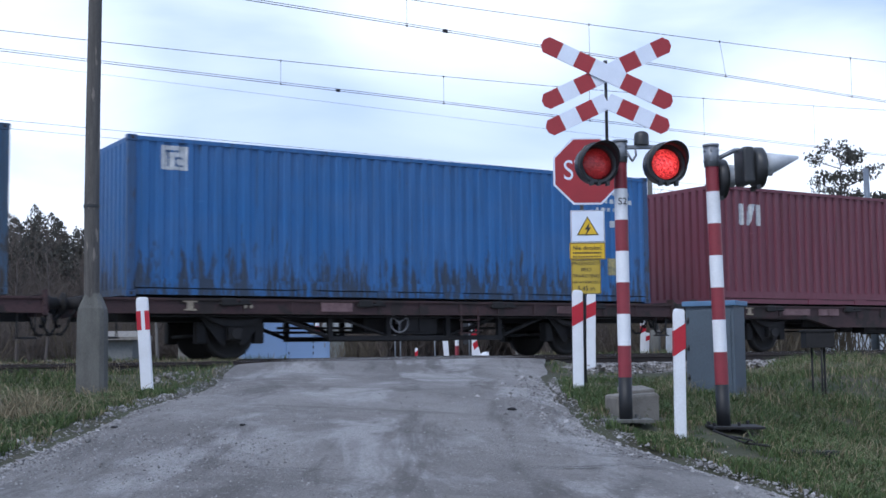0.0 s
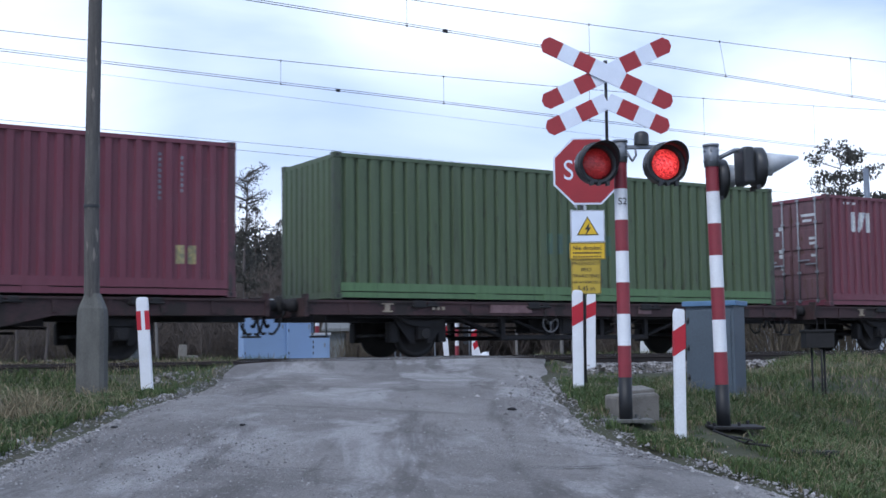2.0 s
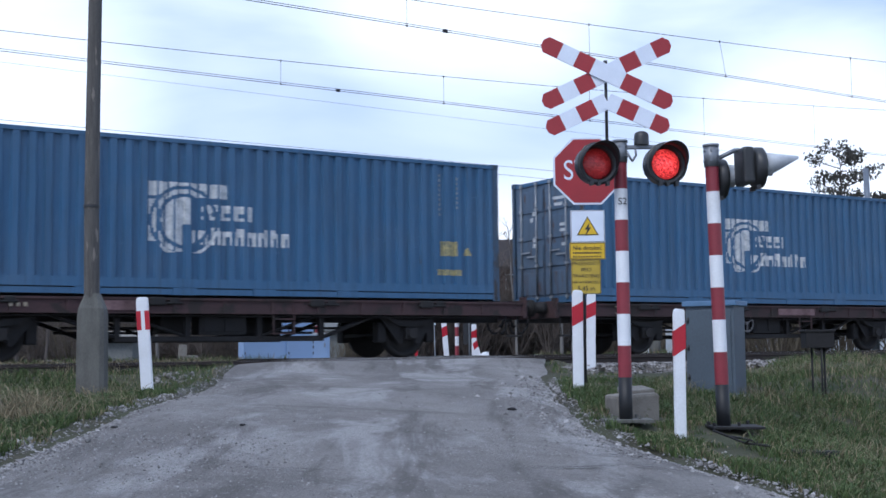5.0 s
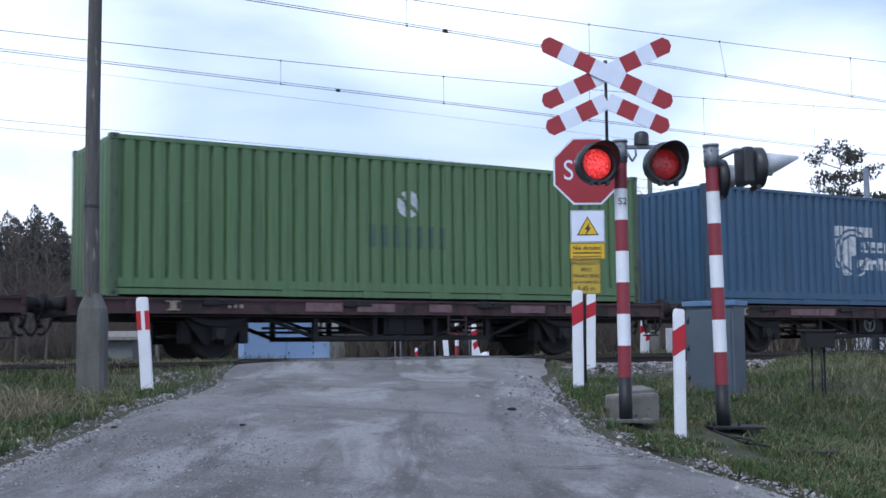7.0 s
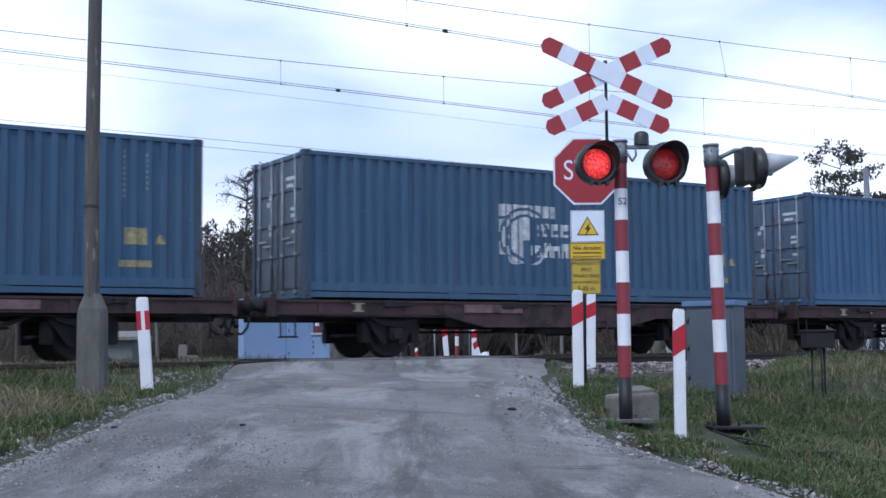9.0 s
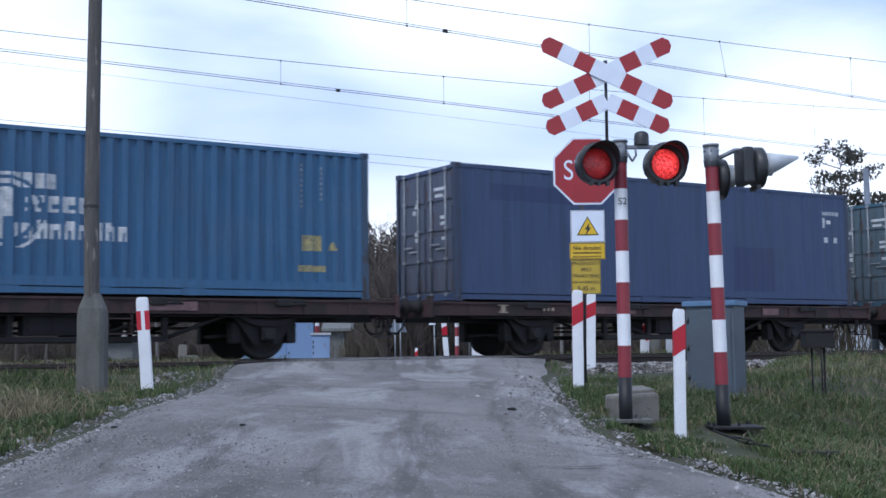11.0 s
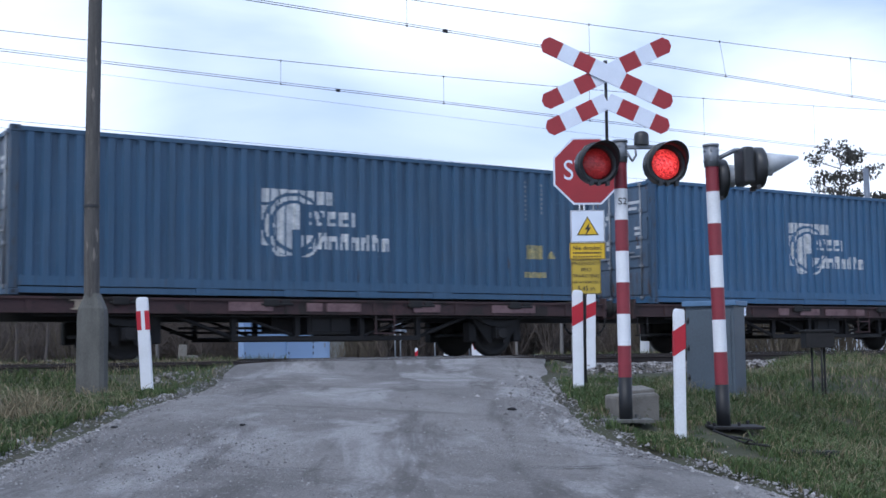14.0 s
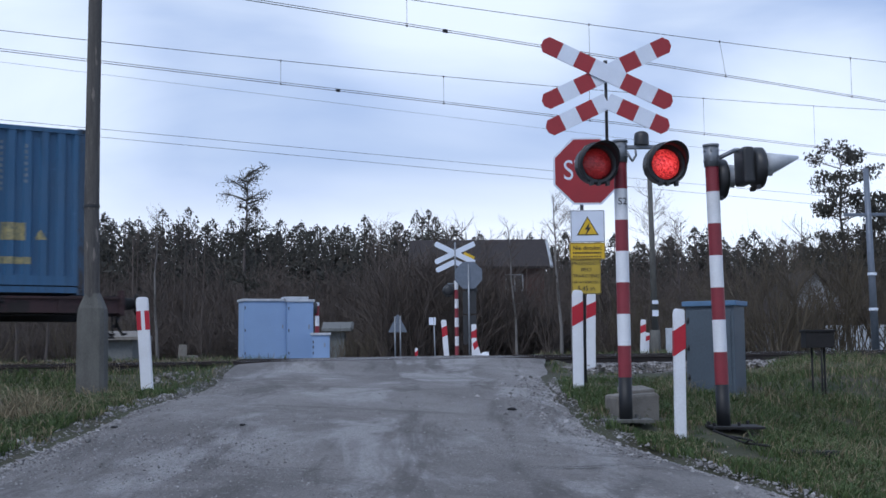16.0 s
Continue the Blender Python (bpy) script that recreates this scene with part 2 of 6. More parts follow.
def lens_material(name, tone, dark, glow_lo, glow_hi):
    """Ribbed red signal glass; the light behind it shows unevenly."""
    m = surface(name, tone, dark, rough=0.22, scale=9, fine=38, bump=0.6)
    nodes, links = m.node_tree.nodes, m.node_tree.links
    bsdf = nodes["Principled BSDF"]
    tc, n, r = nodes.new("ShaderNodeTexCoord"), nodes.new("ShaderNodeTexNoise"), nodes.new("ShaderNodeMapRange")
    links.new(tc.outputs["Object"], n.inputs["Vector"])
    for k, v in (("Scale", 34.0), ("Detail", 2.0), ("Distortion", 2.2)):
        n.inputs[k].default_value = v
    for k, v in (("From Min", 0.38), ("From Max", 0.66), ("To Min", glow_lo), ("To Max", glow_hi)):
        r.inputs[k].default_value = v
    links.new(n.outputs["Fac"], r.inputs["Value"])
    far, edge, both = nodes.new("ShaderNodeVectorMath"), nodes.new("ShaderNodeMapRange"), nodes.new("ShaderNodeMath")
    far.operation, both.operation = "LENGTH", "MULTIPLY"            # the bulb sits behind the middle
    links.new(tc.outputs["Object"], far.inputs[0])
    for k, v in (("From Min", 0.05), ("From Max", 0.14), ("To Min", 1.0), ("To Max", 0.35)):
        edge.inputs[k].default_value = v
    links.new(far.outputs["Value"], edge.inputs["Value"])
    links.new(r.outputs[0], both.inputs[0])
    links.new(edge.outputs[0], both.inputs[1])
    links.new(both.outputs[0], bsdf.inputs["Emission Strength"])
    hue = nodes.new("ShaderNodeMixRGB")
    hue.inputs["Color1"].default_value, hue.inputs["Color2"].default_value = (1.0, 0.015, 0.02, 1), (1.0, 0.10, 0.09, 1)
    links.new(n.outputs["Fac"], hue.inputs["Fac"])
    links.new(hue.outputs[0], bsdf.inputs["Emission Color"])
    return m


M_LED_ON = lens_material("lit_red_lens", (0.42, 0.012, 0.016), (0.3, 0.008, 0.012), 0.28, 1.6)
# unlit face: a faint glow is added to the glass to keep it dim red
M_LED_OFF = lens_material("dark_red_lens", (0.30, 0.02, 0.025), (0.12, 0.008, 0.012), 0.03, 0.22)
M_CABINET = surface("slate_blue_cabinet_paint", (0.072, 0.098, 0.128), (0.054, 0.072, 0.094), rough=0.55, scale=2, fine=40, bump=0.06, spots=(0.15, 0.13, 0.12), spot_level=0.7)
M_CABLID = surface("blue_cabinet_lid_paint", (0.10, 0.20, 0.34), (0.075, 0.15, 0.26), rough=0.55, bump=0.06)
M_BLUECAB = surface("pale_blue_cabinet_paint", (0.26, 0.39, 0.62), (0.23, 0.34, 0.55), rough=0.5, scale=1.2, bump=0.03)
M_DULL = surface("dull_grey_wheel_paint", (0.20, 0.20, 0.21), rough=0.6, bump=0.05)
M_PALE = surface("pale_grey_paint", (0.52, 0.56, 0.62), rough=0.5, bump=0.03)
M_WIRE = surface("copper_wire_dark", (0.035, 0.035, 0.04), rough=0.6, metal=0.5, bump=0.0)
M_CAST = surface("wagon_black_iron", (0.013, 0.012, 0.013), (0.007, 0.007, 0.008), rough=0.8, scale=5, fine=30, bump=0.3, spots=(0.028, 0.020, 0.017), spot_level=0.62)
M_FRAME = surface("rusty_wagon_brown", (0.060, 0.029, 0.032), (0.028, 0.017, 0.018), rough=0.8, scale=2.5, fine=25, bump=0.2, stretch=(0.5, 1, 1),
                  spots=(0.020, 0.015, 0.014), spot_level=0.52, spot_scale=2.2, per_object=0.2)
M_WHEEL = surface("wheel_steel_dark", (0.015, 0.013, 0.013), (0.008, 0.008, 0.008), rough=0.75, metal=0.1, bump=0.2)
M_PLATE = surface("faded_pink_wagon_panel", (0.19, 0.12, 0.125), (0.10, 0.055, 0.06), rough=0.75, scale=4, fine=20, bump=0.05)
M_MARK = surface("white_marking", (0.60, 0.62, 0.64), (0.30, 0.33, 0.36), rough=0.6, scale=6, fine=25, bump=0.0)
M_FAINT = surface("worn_off_marking", (0.26, 0.29, 0.32), (0.08, 0.11, 0.14), rough=0.6, scale=6, fine=25, bump=0.0)
M_TAN = surface("tan_marking", (0.34, 0.30, 0.22), (0.16, 0.12, 0.10), rough=0.6, scale=8, fine=25, bump=0.0)
M_YMARK = surface("yellow_marking", (0.40, 0.34, 0.15), (0.12, 0.13, 0.10), rough=0.6, scale=9, fine=20, bump=0.0)
M_NMARK = surface("faded_dark_marking", (0.050, 0.085, 0.085), (0.070, 0.135, 0.075), rough=0.6, scale=3, fine=20, bump=0.0)
M_RUBBER = surface("black_rubber_hose", (0.015, 0.015, 0.016), rough=0.7, bump=0.1)


# ---- mesh helpers ----
def link_mesh(name, bm, mat):
    me = bpy.data.meshes.new(name)
    bm.to_mesh(me)
    bm.free()
    for m in (mat if isinstance(mat, (list, tuple)) else [mat]):
        me.materials.append(m)
    return me


def part(name, bm, mat, parent=None, label="", m=None):
    ob = new(name, link_mesh(name, bm, mat) if isinstance(bm, bmesh.types.BMesh) else bm)
    if parent:
        ob.parent = parent
    if m:
        ob.matrix_basis = m
    return tagged(ob, label)


def thing(name, label, category, m, group="", kind=""):
    ob = new(name)
    ob.empty_display_size = 0.2
    ob.matrix_basis = m
    return tagged(ob, label, category, group, kind)


def bm_new():
    return bmesh.new()


def face(bm, pts, mi=0):
    f = bm.faces.new([bm.verts.new(p) for p in pts])
    f.material_index = mi
    return f


def box(bm, a, b, bev=0.0, m=None, mi=0):
    """A box between two corners, with chamfered vertical and horizontal edges."""
    c = [(a[i] + b[i]) / 2 for i in range(3)]
    mat = Matrix.Translation(c) @ Matrix.Diagonal((abs(b[0] - a[0]), abs(b[1] - a[1]), abs(b[2] - a[2]), 1))
    r = bmesh.ops.create_cube(bm, size=1.0, matrix=(m or Matrix()) @ mat)
    vs = r["verts"]
    if bev:
        es = {e for v in vs for e in v.link_edges}
        r2 = bmesh.ops.bevel(bm, geom=list(es), offset=bev, segments=2, profile=0.6, affect="EDGES")
        vs = r2["verts"]
    if mi:
        for v in vs:
            for f in v.link_faces:
                f.material_index = mi
    return bm


def rod(bm, p0, p1, r0, r1=None, n=10, mi=0, caps=True):
    p0, p1 = Vector(p0), Vector(p1)
    d = p1 - p0
    r1 = r0 if r1 is None else r1
    q = d.to_track_quat("Z", "Y").to_matrix().to_4x4()
    r = bmesh.ops.create_cone(bm, cap_ends=caps, segments=n, radius1=r0, radius2=r1, depth=d.length,
                              matrix=Matrix.Translation((p0 + p1) / 2) @ q)
    for v in r["verts"]:
        for f in v.link_faces:
            f.material_index = mi
            f.smooth = len(f.verts) == 4 and n > 6
    return bm


def lathe(bm, profile, axis=Matrix(), n=20, mi=0):
    """Turns a profile of (radius, along) round the z axis of axis."""
    rings = []
    for r, z in profile:
        rings.append([bm.verts.new(axis @ Vector((r * math.cos(2 * math.pi * i / n), r * math.sin(2 * math.pi * i / n), z))) for i in range(n)])
    for a, b in zip(rings, rings[1:]):
        for i in range(n):
            f = bm.faces.new((a[i], a[(i + 1) % n], b[(i + 1) % n], b[i]))
            f.smooth, f.material_index = True, mi
    return bm


def plate(bm, outline, y0, y1, mi=0):
    """A flat plate in the xz plane with a thickness from y0 to y1."""
    a = [bm.verts.new((x, y0, z)) for x, z in outline]
    b = [bm.verts.new((x, y1, z)) for x, z in outline]
    bm.faces.new(a).material_index = mi
    bm.faces.new(b[::-1]).material_index = mi
    n = len(outline)
    for i in range(n):
        bm.faces.new((a[i], b[i], b[(i + 1) % n], a[(i + 1) % n])).material_index = mi
    bmesh.ops.recalc_face_normals(bm, faces=bm.faces)
    return bm


def bent(bm, pts, r, n=8):
    for a, b in zip(pts, pts[1:]):
        rod(bm, a, b, r, n=n)
    return bm


def lettering(text, size, mat, parent, m, label=""):
    cu = bpy.data.curves.new("lettering", "FONT")
    cu.body, cu.size, cu.align_x, cu.align_y, cu.extrude = text, size, "CENTER", "CENTER", 0.001
    tmp = bpy.data.objects.new("lettering", cu)
    scene.collection.objects.link(tmp)
    bpy.context.view_layer.update()
    me = bpy.data.meshes.new_from_object(tmp.evaluated_get(bpy.context.evaluated_depsgraph_get()))
    bpy.data.objects.remove(tmp)
    bpy.data.curves.remove(cu)
    me.materials.clear()
    me.materials.append(mat)
    ob = new("lettering", me)
    ob.parent, ob.matrix_basis = parent, m
    return tagged(ob, label)


# ---- ground, road, tracks ----
def graded(lo, hi, near_lo, near_hi, step):
    v = list(np.arange(near_lo, near_hi + 1e-6, step))
    s, p = step, near_hi
    while p < hi:
        s *= 1.35
        p += s
        v.append(min(p, hi))
    s, p, low = step, near_lo, []
    while p > lo:
        s *= 1.35
        p -= s
        low.append(max(p, lo))
    return low[::-1] + v


def grid_mesh(name, xs, ys, zfun, mat):
    nx, ny = len(xs), len(ys)
    verts = [(x, y, zfun(x, y)) for y in ys for x in xs]
    faces = [(j * nx + i, j * nx + i + 1, (j + 1) * nx + i + 1, (j + 1) * nx + i) for j in range(ny - 1) for i in range(nx - 1)]
    me = bpy.data.meshes.new(name)
    me.from_pydata(verts, [], faces)
    me.polygons.foreach_set("use_smooth", [True] * len(faces))
    me.materials.append(mat)
    me.update()
    return me


M_GROUND = surface("grass_and_soil", (0.042, 0.05, 0.02), (0.036, 0.03, 0.02), rough=0.95, scale=0.9, fine=22, bump=0.6, dist=0.03,
                   spots=(0.075, 0.066, 0.04), spot_level=0.6, spot_scale=1.3)


def road_material():
    m, nodes, links, bsdf = tree_of("worn_dusty_asphalt")
    tc = nodes.new("ShaderNodeTexCoord")

    def tex(scale, stretch, detail=6.0, rough=0.6, dist=0.0):
        mp, n = nodes.new("ShaderNodeMapping"), nodes.new("ShaderNodeTexNoise")
        mp.inputs["Scale"].default_value = stretch
        links.new(tc.outputs["Object"], mp.inputs["Vector"])
        links.new(mp.outputs[0], n.inputs["Vector"])
        for k, v in (("Scale", scale), ("Detail", detail), ("Roughness", rough), ("Distortion", dist)):
            n.inputs[k].default_value = v
        return n.outputs["Fac"]

    def ramped(fac, lo, hi, top=1.0):
        r = nodes.new("ShaderNodeMapRange")
        for k, v in (("From Min", lo), ("From Max", hi), ("To Max", top)):
            r.inputs[k].default_value = v
        links.new(fac, r.inputs["Value"])
        return r.outputs[0]

    def mix(fac, a, b):
        x = nodes.new("ShaderNodeMixRGB")
        links.new(fac, x.inputs["Fac"])
        for sock, v in (("Color1", a), ("Color2", b)):
            if isinstance(v, tuple):
                x.inputs[sock].default_value = (*v, 1)
            else:
                links.new(v, x.inputs[sock])
        return x.outputs["Color"]

    c = mix(ramped(tex(0.55, (1.0, 0.55, 1)), 0.38, 0.64), (0.185, 0.172, 0.166), (0.315, 0.30, 0.292))
    c = mix(ramped(tex(1.1, (0.9, 0.35, 1), 7, 0.65, 0.6), 0.50, 0.59, 0.85), c, (0.42, 0.41, 0.412))       # pale worn patches
    c = mix(ramped(tex(1.4, (1.6, 0.25, 1), 6, 0.6, 0.4), 0.53, 0.63, 0.7), c, (0.098, 0.088, 0.082))        # dark tyre tracks
    c = mix(ramped(tex(0.8, (0.45, 1.0, 1), 7, 0.7, 1.4), 0.54, 0.66, 0.5), c, (0.10, 0.092, 0.088))     # marks of turning wheels
    c = mix(ramped(tex(60, (1, 1, 1), 3), 0.42, 0.72, 0.6), c, (0.10, 0.098, 0.098))
    c = mix(ramped(tex(26, (1, 1, 1), 2), 0.62, 0.70, 0.7), c, (0.36, 0.355, 0.35))                          # loose pale grit
    c = mix(ramped(tex(9, (1, 0.6, 1), 6, 0.75, 0.5), 0.52, 0.66, 0.35), c, (0.115, 0.106, 0.10))           # ravelled patches
    c = mix(ramped(tex(90, (1, 1, 1), 2), 0.64, 0.72, 0.4), c, (0.06, 0.056, 0.055))                        # dark specks: shade of pits between the stones, put into the colour
    links.new(c, bsdf.inputs["Base Color"])
    bsdf.inputs["Roughness"].default_value = 0.85
    bp = nodes.new("ShaderNodeBump")
    bp.inputs["Strength"].default_value, bp.inputs["Distance"].default_value = 1.0, 0.035
    rough_sum = nodes.new("ShaderNodeMath")
    rough_sum.operation = "MULTIPLY_ADD"
    rough_sum.inputs[1].default_value = 1.6
    links.new(tex(7, (1, 1, 1), 6, 0.7), rough_sum.inputs[0])
    links.new(tex(34, (1, 1, 1), 5, 0.75), rough_sum.inputs[2])
    links.new(rough_sum.outputs[0], bp.inputs["Height"])
    links.new(bp.outputs[0], bsdf.inputs["Normal"])
    return m


M_ROAD = road_material()

ground = new("ground", grid_mesh("ground", graded(-1500, 1500, -16, 34, 0.4), graded(-400, 2600, 2, 52, 0.4), ground_z, M_GROUND))
tagged(ground, "uneven grassy ground with worn soil and dry patches", "ground", kind="structure")


def build_road():
    """A sheet between the two ragged edges, a little above the soil."""
    ys = list(np.arange(-12, 46, 0.3)) + list(np.arange(46, 130, 4.0))
    cols = 19
    verts, faces = [], []
    for j, y in enumerate(ys):
        l, r = float(np.interp(y, EDGE_Y, EDGE_L)), float(np.interp(y, EDGE_Y, EDGE_R))
        l += 0.13 * noise.noise((0, y * 1.3, 1)) + 0.06 * noise.noise((0, y * 4, 2))
        r += 0.13 * noise.noise((5, y * 1.3, 3)) + 0.06 * noise.noise((5, y * 4, 4))
        for i in range(cols):
            k = i / (cols - 1)
            x = l + (r - l) * k
            u, w = uw(x, y)
            z = float(np.interp(w, BANK_W, BANK_Z)) + 0.045 - (0.03 if 15.5 < w < 25.5 else 0.10) * (2 * k - 1) ** 8
            if not 16.9 < w < 23.6:
                z += 0.018 * noise.noise((x * 0.7, y * 0.5, 9)) + 0.008 * noise.noise((x * 3, y * 3, 4))
            verts.append((x, y, z))
    for j in range(len(ys) - 1):
        for i in range(cols - 1):
            a = j * cols + i
            faces.append((a, a + 1, a + cols + 1, a + cols))
    me = bpy.data.meshes.new("road")
    me.from_pydata(verts, [], faces)
    me.polygons.foreach_set("use_smooth", [True] * len(faces))
    me.materials.append(M_ROAD)
    tagged(new("road", me), "narrow worn grey asphalt road with potholes and loose grit", "road", kind="structure")


build_road()


def build_track(w):
    """Two rails with head, web and foot on sleepers."""
    track = thing("railway_track", "rusty steel rails on concrete sleepers in ballast", "railway track", on_track(0, w, 0), "tracks", "structure")
    u0, u1 = -40.0, 140.0
    sec = [(-0.036, 0), (0.036, 0), (0.036, -0.04), (0.009, -0.055), (0.009, -0.14), (0.07, -0.16), (-0.07, -0.16), (-0.009, -0.14), (-0.009, -0.055), (-0.036, -0.04)]
    for side in (-0.754, 0.754):
        bm = bm_new()
        a = [bm.verts.new((u0, side + y, z)) for y, z in sec]
        b = [bm.verts.new((u1, side + y, z)) for y, z in sec]
        for i in range(len(sec)):
            f = bm.faces.new((a[i], a[(i + 1) % len(sec)], b[(i + 1) % len(sec)], b[i]))
            f.material_index = 1 if i == 0 else 0
        part("rail", bm, [M_RAIL, M_RAILTOP], track)
    bm = bm_new()
    box(bm, (-0.12, -1.25, -0.36), (0.12, 1.25, -0.165), 0.02)
    me = link_mesh("sleeper", bm, M_SLEEPER)
    for i in range(120):
        u = -10 + i * 0.6
        x, y = xy(u, w)
        if off_road(x, y) > 0.4:
            part("sleeper", me, None, track, m=Matrix.Translation((u, 0, 0)))


for w in (NEAR_TRACK, FAR_TRACK):
    build_track(w)


# ---- the train: flat wagons with forty-foot containers ----
BOX_L, BOX_W, BOX_H = 12.192, 2.438, 2.896
DECK = 1.144
SIDE_W = FAR_TRACK - BOX_W / 2
PITCH = 0.278


def bends(deep):
    """Where the pressed profile bends within one pitch; deep walls have narrow grooves."""
    return (.62, .67, .86) if deep > 0.06 else (.43, .51, .92)


def wave(x, deep=0.046, pitch=PITCH):
    """Depth of the pressed wall behind the posts."""
    k = (x % pitch) / pitch
    s1, s2, s3 = bends(deep)
    for a, b, da, db in ((0, s1, 0, 0), (s1, s2, 0, 1), (s2, s3, 1, 1), (s3, 1.001, 1, 0)):
        if a <= k < b:
            return 0.012 + deep * (da + (db - da) * (k - a) / (b - a))
    return 0.012


def wave_stops(x0, x1, pitch=PITCH, deep=0.046):
    s = {x0, x1}
    n = int(x0 / pitch) - 1
    while n * pitch < x1:
        for k in (0, *bends(deep)):
            x = (n + k) * pitch
            if x0 < x < x1:
                s.add(x)
        n += 1
    return sorted(s)


def pressed_wall(z0, z1, x0, x1, deep=0.046, pitch=PITCH):
    bm = bm_new()
    xs = wave_stops(x0, x1, pitch, deep)
    lo = [bm.verts.new((x, wave(x, deep, pitch), z0)) for x in xs]
    hi = [bm.verts.new((x, wave(x, deep, pitch), z1)) for x in xs]
    for i in range(len(xs) - 1):
        bm.faces.new((lo[i], lo[i + 1], hi[i + 1], hi[i]))
    return bm


def add_mark(bm, inside, x0, x1, z0, z1, deep, pitch, step=0.035, rise=0.02):
    """Paint that lies on the pressed wall: columns of cells for which inside(x, z) holds."""
    xs = sorted(set(wave_stops(x0, x1, pitch, deep)) | set(np.arange(x0, x1, step)))
    zs = np.arange(z0, z1 + 1e-6, rise)
    for a, b in zip(xs, xs[1:]):
        if b - a < 1e-4:
            continue
        start = None
        for z in list(zs) + [None]:
            hit = z is not None and inside((a + b) / 2, z + rise / 2) and z < z1 - 1e-6
            if hit and start is None:
                start = z
            if not hit and start is not None:
                end = z if z is not None else z1
                ya, yb = wave(a, deep, pitch) - 0.004, wave(b, deep, pitch) - 0.004
                bm.faces.new([bm.verts.new(p) for p in ((a, ya, start), (b, yb, start), (b, yb, end), (a, ya, end))])
                start = None
    return bm


def bars_fn(rects):
    def inside(x, z):
        return any(a <= x <= b and c <= z <= d for a, b, c, d in rects)
    inside.bars = rects
    return inside


rng = random.Random(5)


def text_bars(x0, x1, z0, z1, n, thin=0.6):
    """Rows of unreadable characters as plain bars."""
    w = (x1 - x0) / n
    return [(x0 + i * w, x0 + (i + thin) * w, z0, z1) for i in range(n)]


def broad_logo(x, z):
    """White block cut by two ring lines, beside two rows of plain bars."""
    u, v = x - 4.6, z - 0.8
    ring = math.hypot(u - 0.66, v - 0.58)
    if v < 0.42 and 0.60 < ring < 0.66 and u > 0.2:
        return True
    if abs(ring - 0.47) < 0.035 or abs(ring - 0.62) < 0.03:
        return False
    if 0.0 <= u < 1.5 and 1.02 < v < 1.28:
        return (u % 0.19) < 0.155
    if 0.0 <= u < 0.12 and 0.20 < v < 1.28:
        return not 0.97 < v < 1.02
    if 0.16 <= u < 0.80 and ring < 0.60 and 0.02 < v <= 1.02:
        return (u % 0.16) < 0.135 and not (u > 0.62 and v < 0.52)
    if 0.98 < u < 1.98 and 0.62 < v < 0.90:
        return (u % 0.27) < 0.2 and not (0.68 < v < 0.76 and (u % 0.27) > 0.1)
    if 0.80 < u < 2.72 and 0.16 < v < (0.48 if (u % 0.56) < 0.2 else 0.42):
        return (u % 0.235) < 0.18 and not (v < 0.32 and 0.06 < (u % 0.235) < 0.12)
    return False


def three_mark(x, z):
    """Three plain worn blocks side by side."""
    u, v = x - 0.92, z - 1.95
    if not 0 <= v < 0.52:
        return False
    lean = 0.16 * v / 0.52
    return 0.03 + 0.25 * (v / 0.52 - 0.5) ** 2 <= u < 0.20 or 0.26 + lean <= u < 0.43 + lean or 0.68 <= u < 0.77


def round_mark(x, z):
    return math.hypot(x - 6.1, z - 1.94) < 0.27 and not abs((x - 6.1) * 0.8 + (z - 1.94)) < 0.06 and not abs(x - 6.1) < 0.035


PAINT = {
    "bright blue": container_paint("bright_blue_container", (0.013, 0.112, 0.32), rust=(0.020, 0.028, 0.042), level=0.64, grime=0.225),
    "red brown": container_paint("red_brown_container", (0.142, 0.033, 0.054), rust=(0.06, 0.018, 0.026), level=0.72, grime=0.05),
    "dark green": container_paint("dark_green_container", (0.070, 0.106, 0.052), rust=(0.030, 0.030, 0.022), level=0.61, grime=0.07),
    "mid green": container_paint("mid_green_container", (0.085, 0.165, 0.068), rust=(0.06, 0.09, 0.04), level=0.68),
    "sea blue": container_paint("sea_blue_container", (0.030, 0.105, 0.215), rust=(0.05, 0.05, 0.06), level=0.7),
    "dull blue": container_paint("dull_blue_container", (0.032, 0.088, 0.165), rust=(0.05, 0.045, 0.05), level=0.67),
    "teal blue": container_paint("teal_blue_container", (0.032, 0.092, 0.140), rust=(0.05, 0.05, 0.05), level=0.68),
    "navy blue": container_paint("navy_blue_container", (0.028, 0.055, 0.132), rust=(0.03, 0.035, 0.06), level=0.68),
    "navy repaint": container_paint("navy_repaint", (0.018, 0.034, 0.105), rust=(0.03, 0.035, 0.06), level=0.72),
}


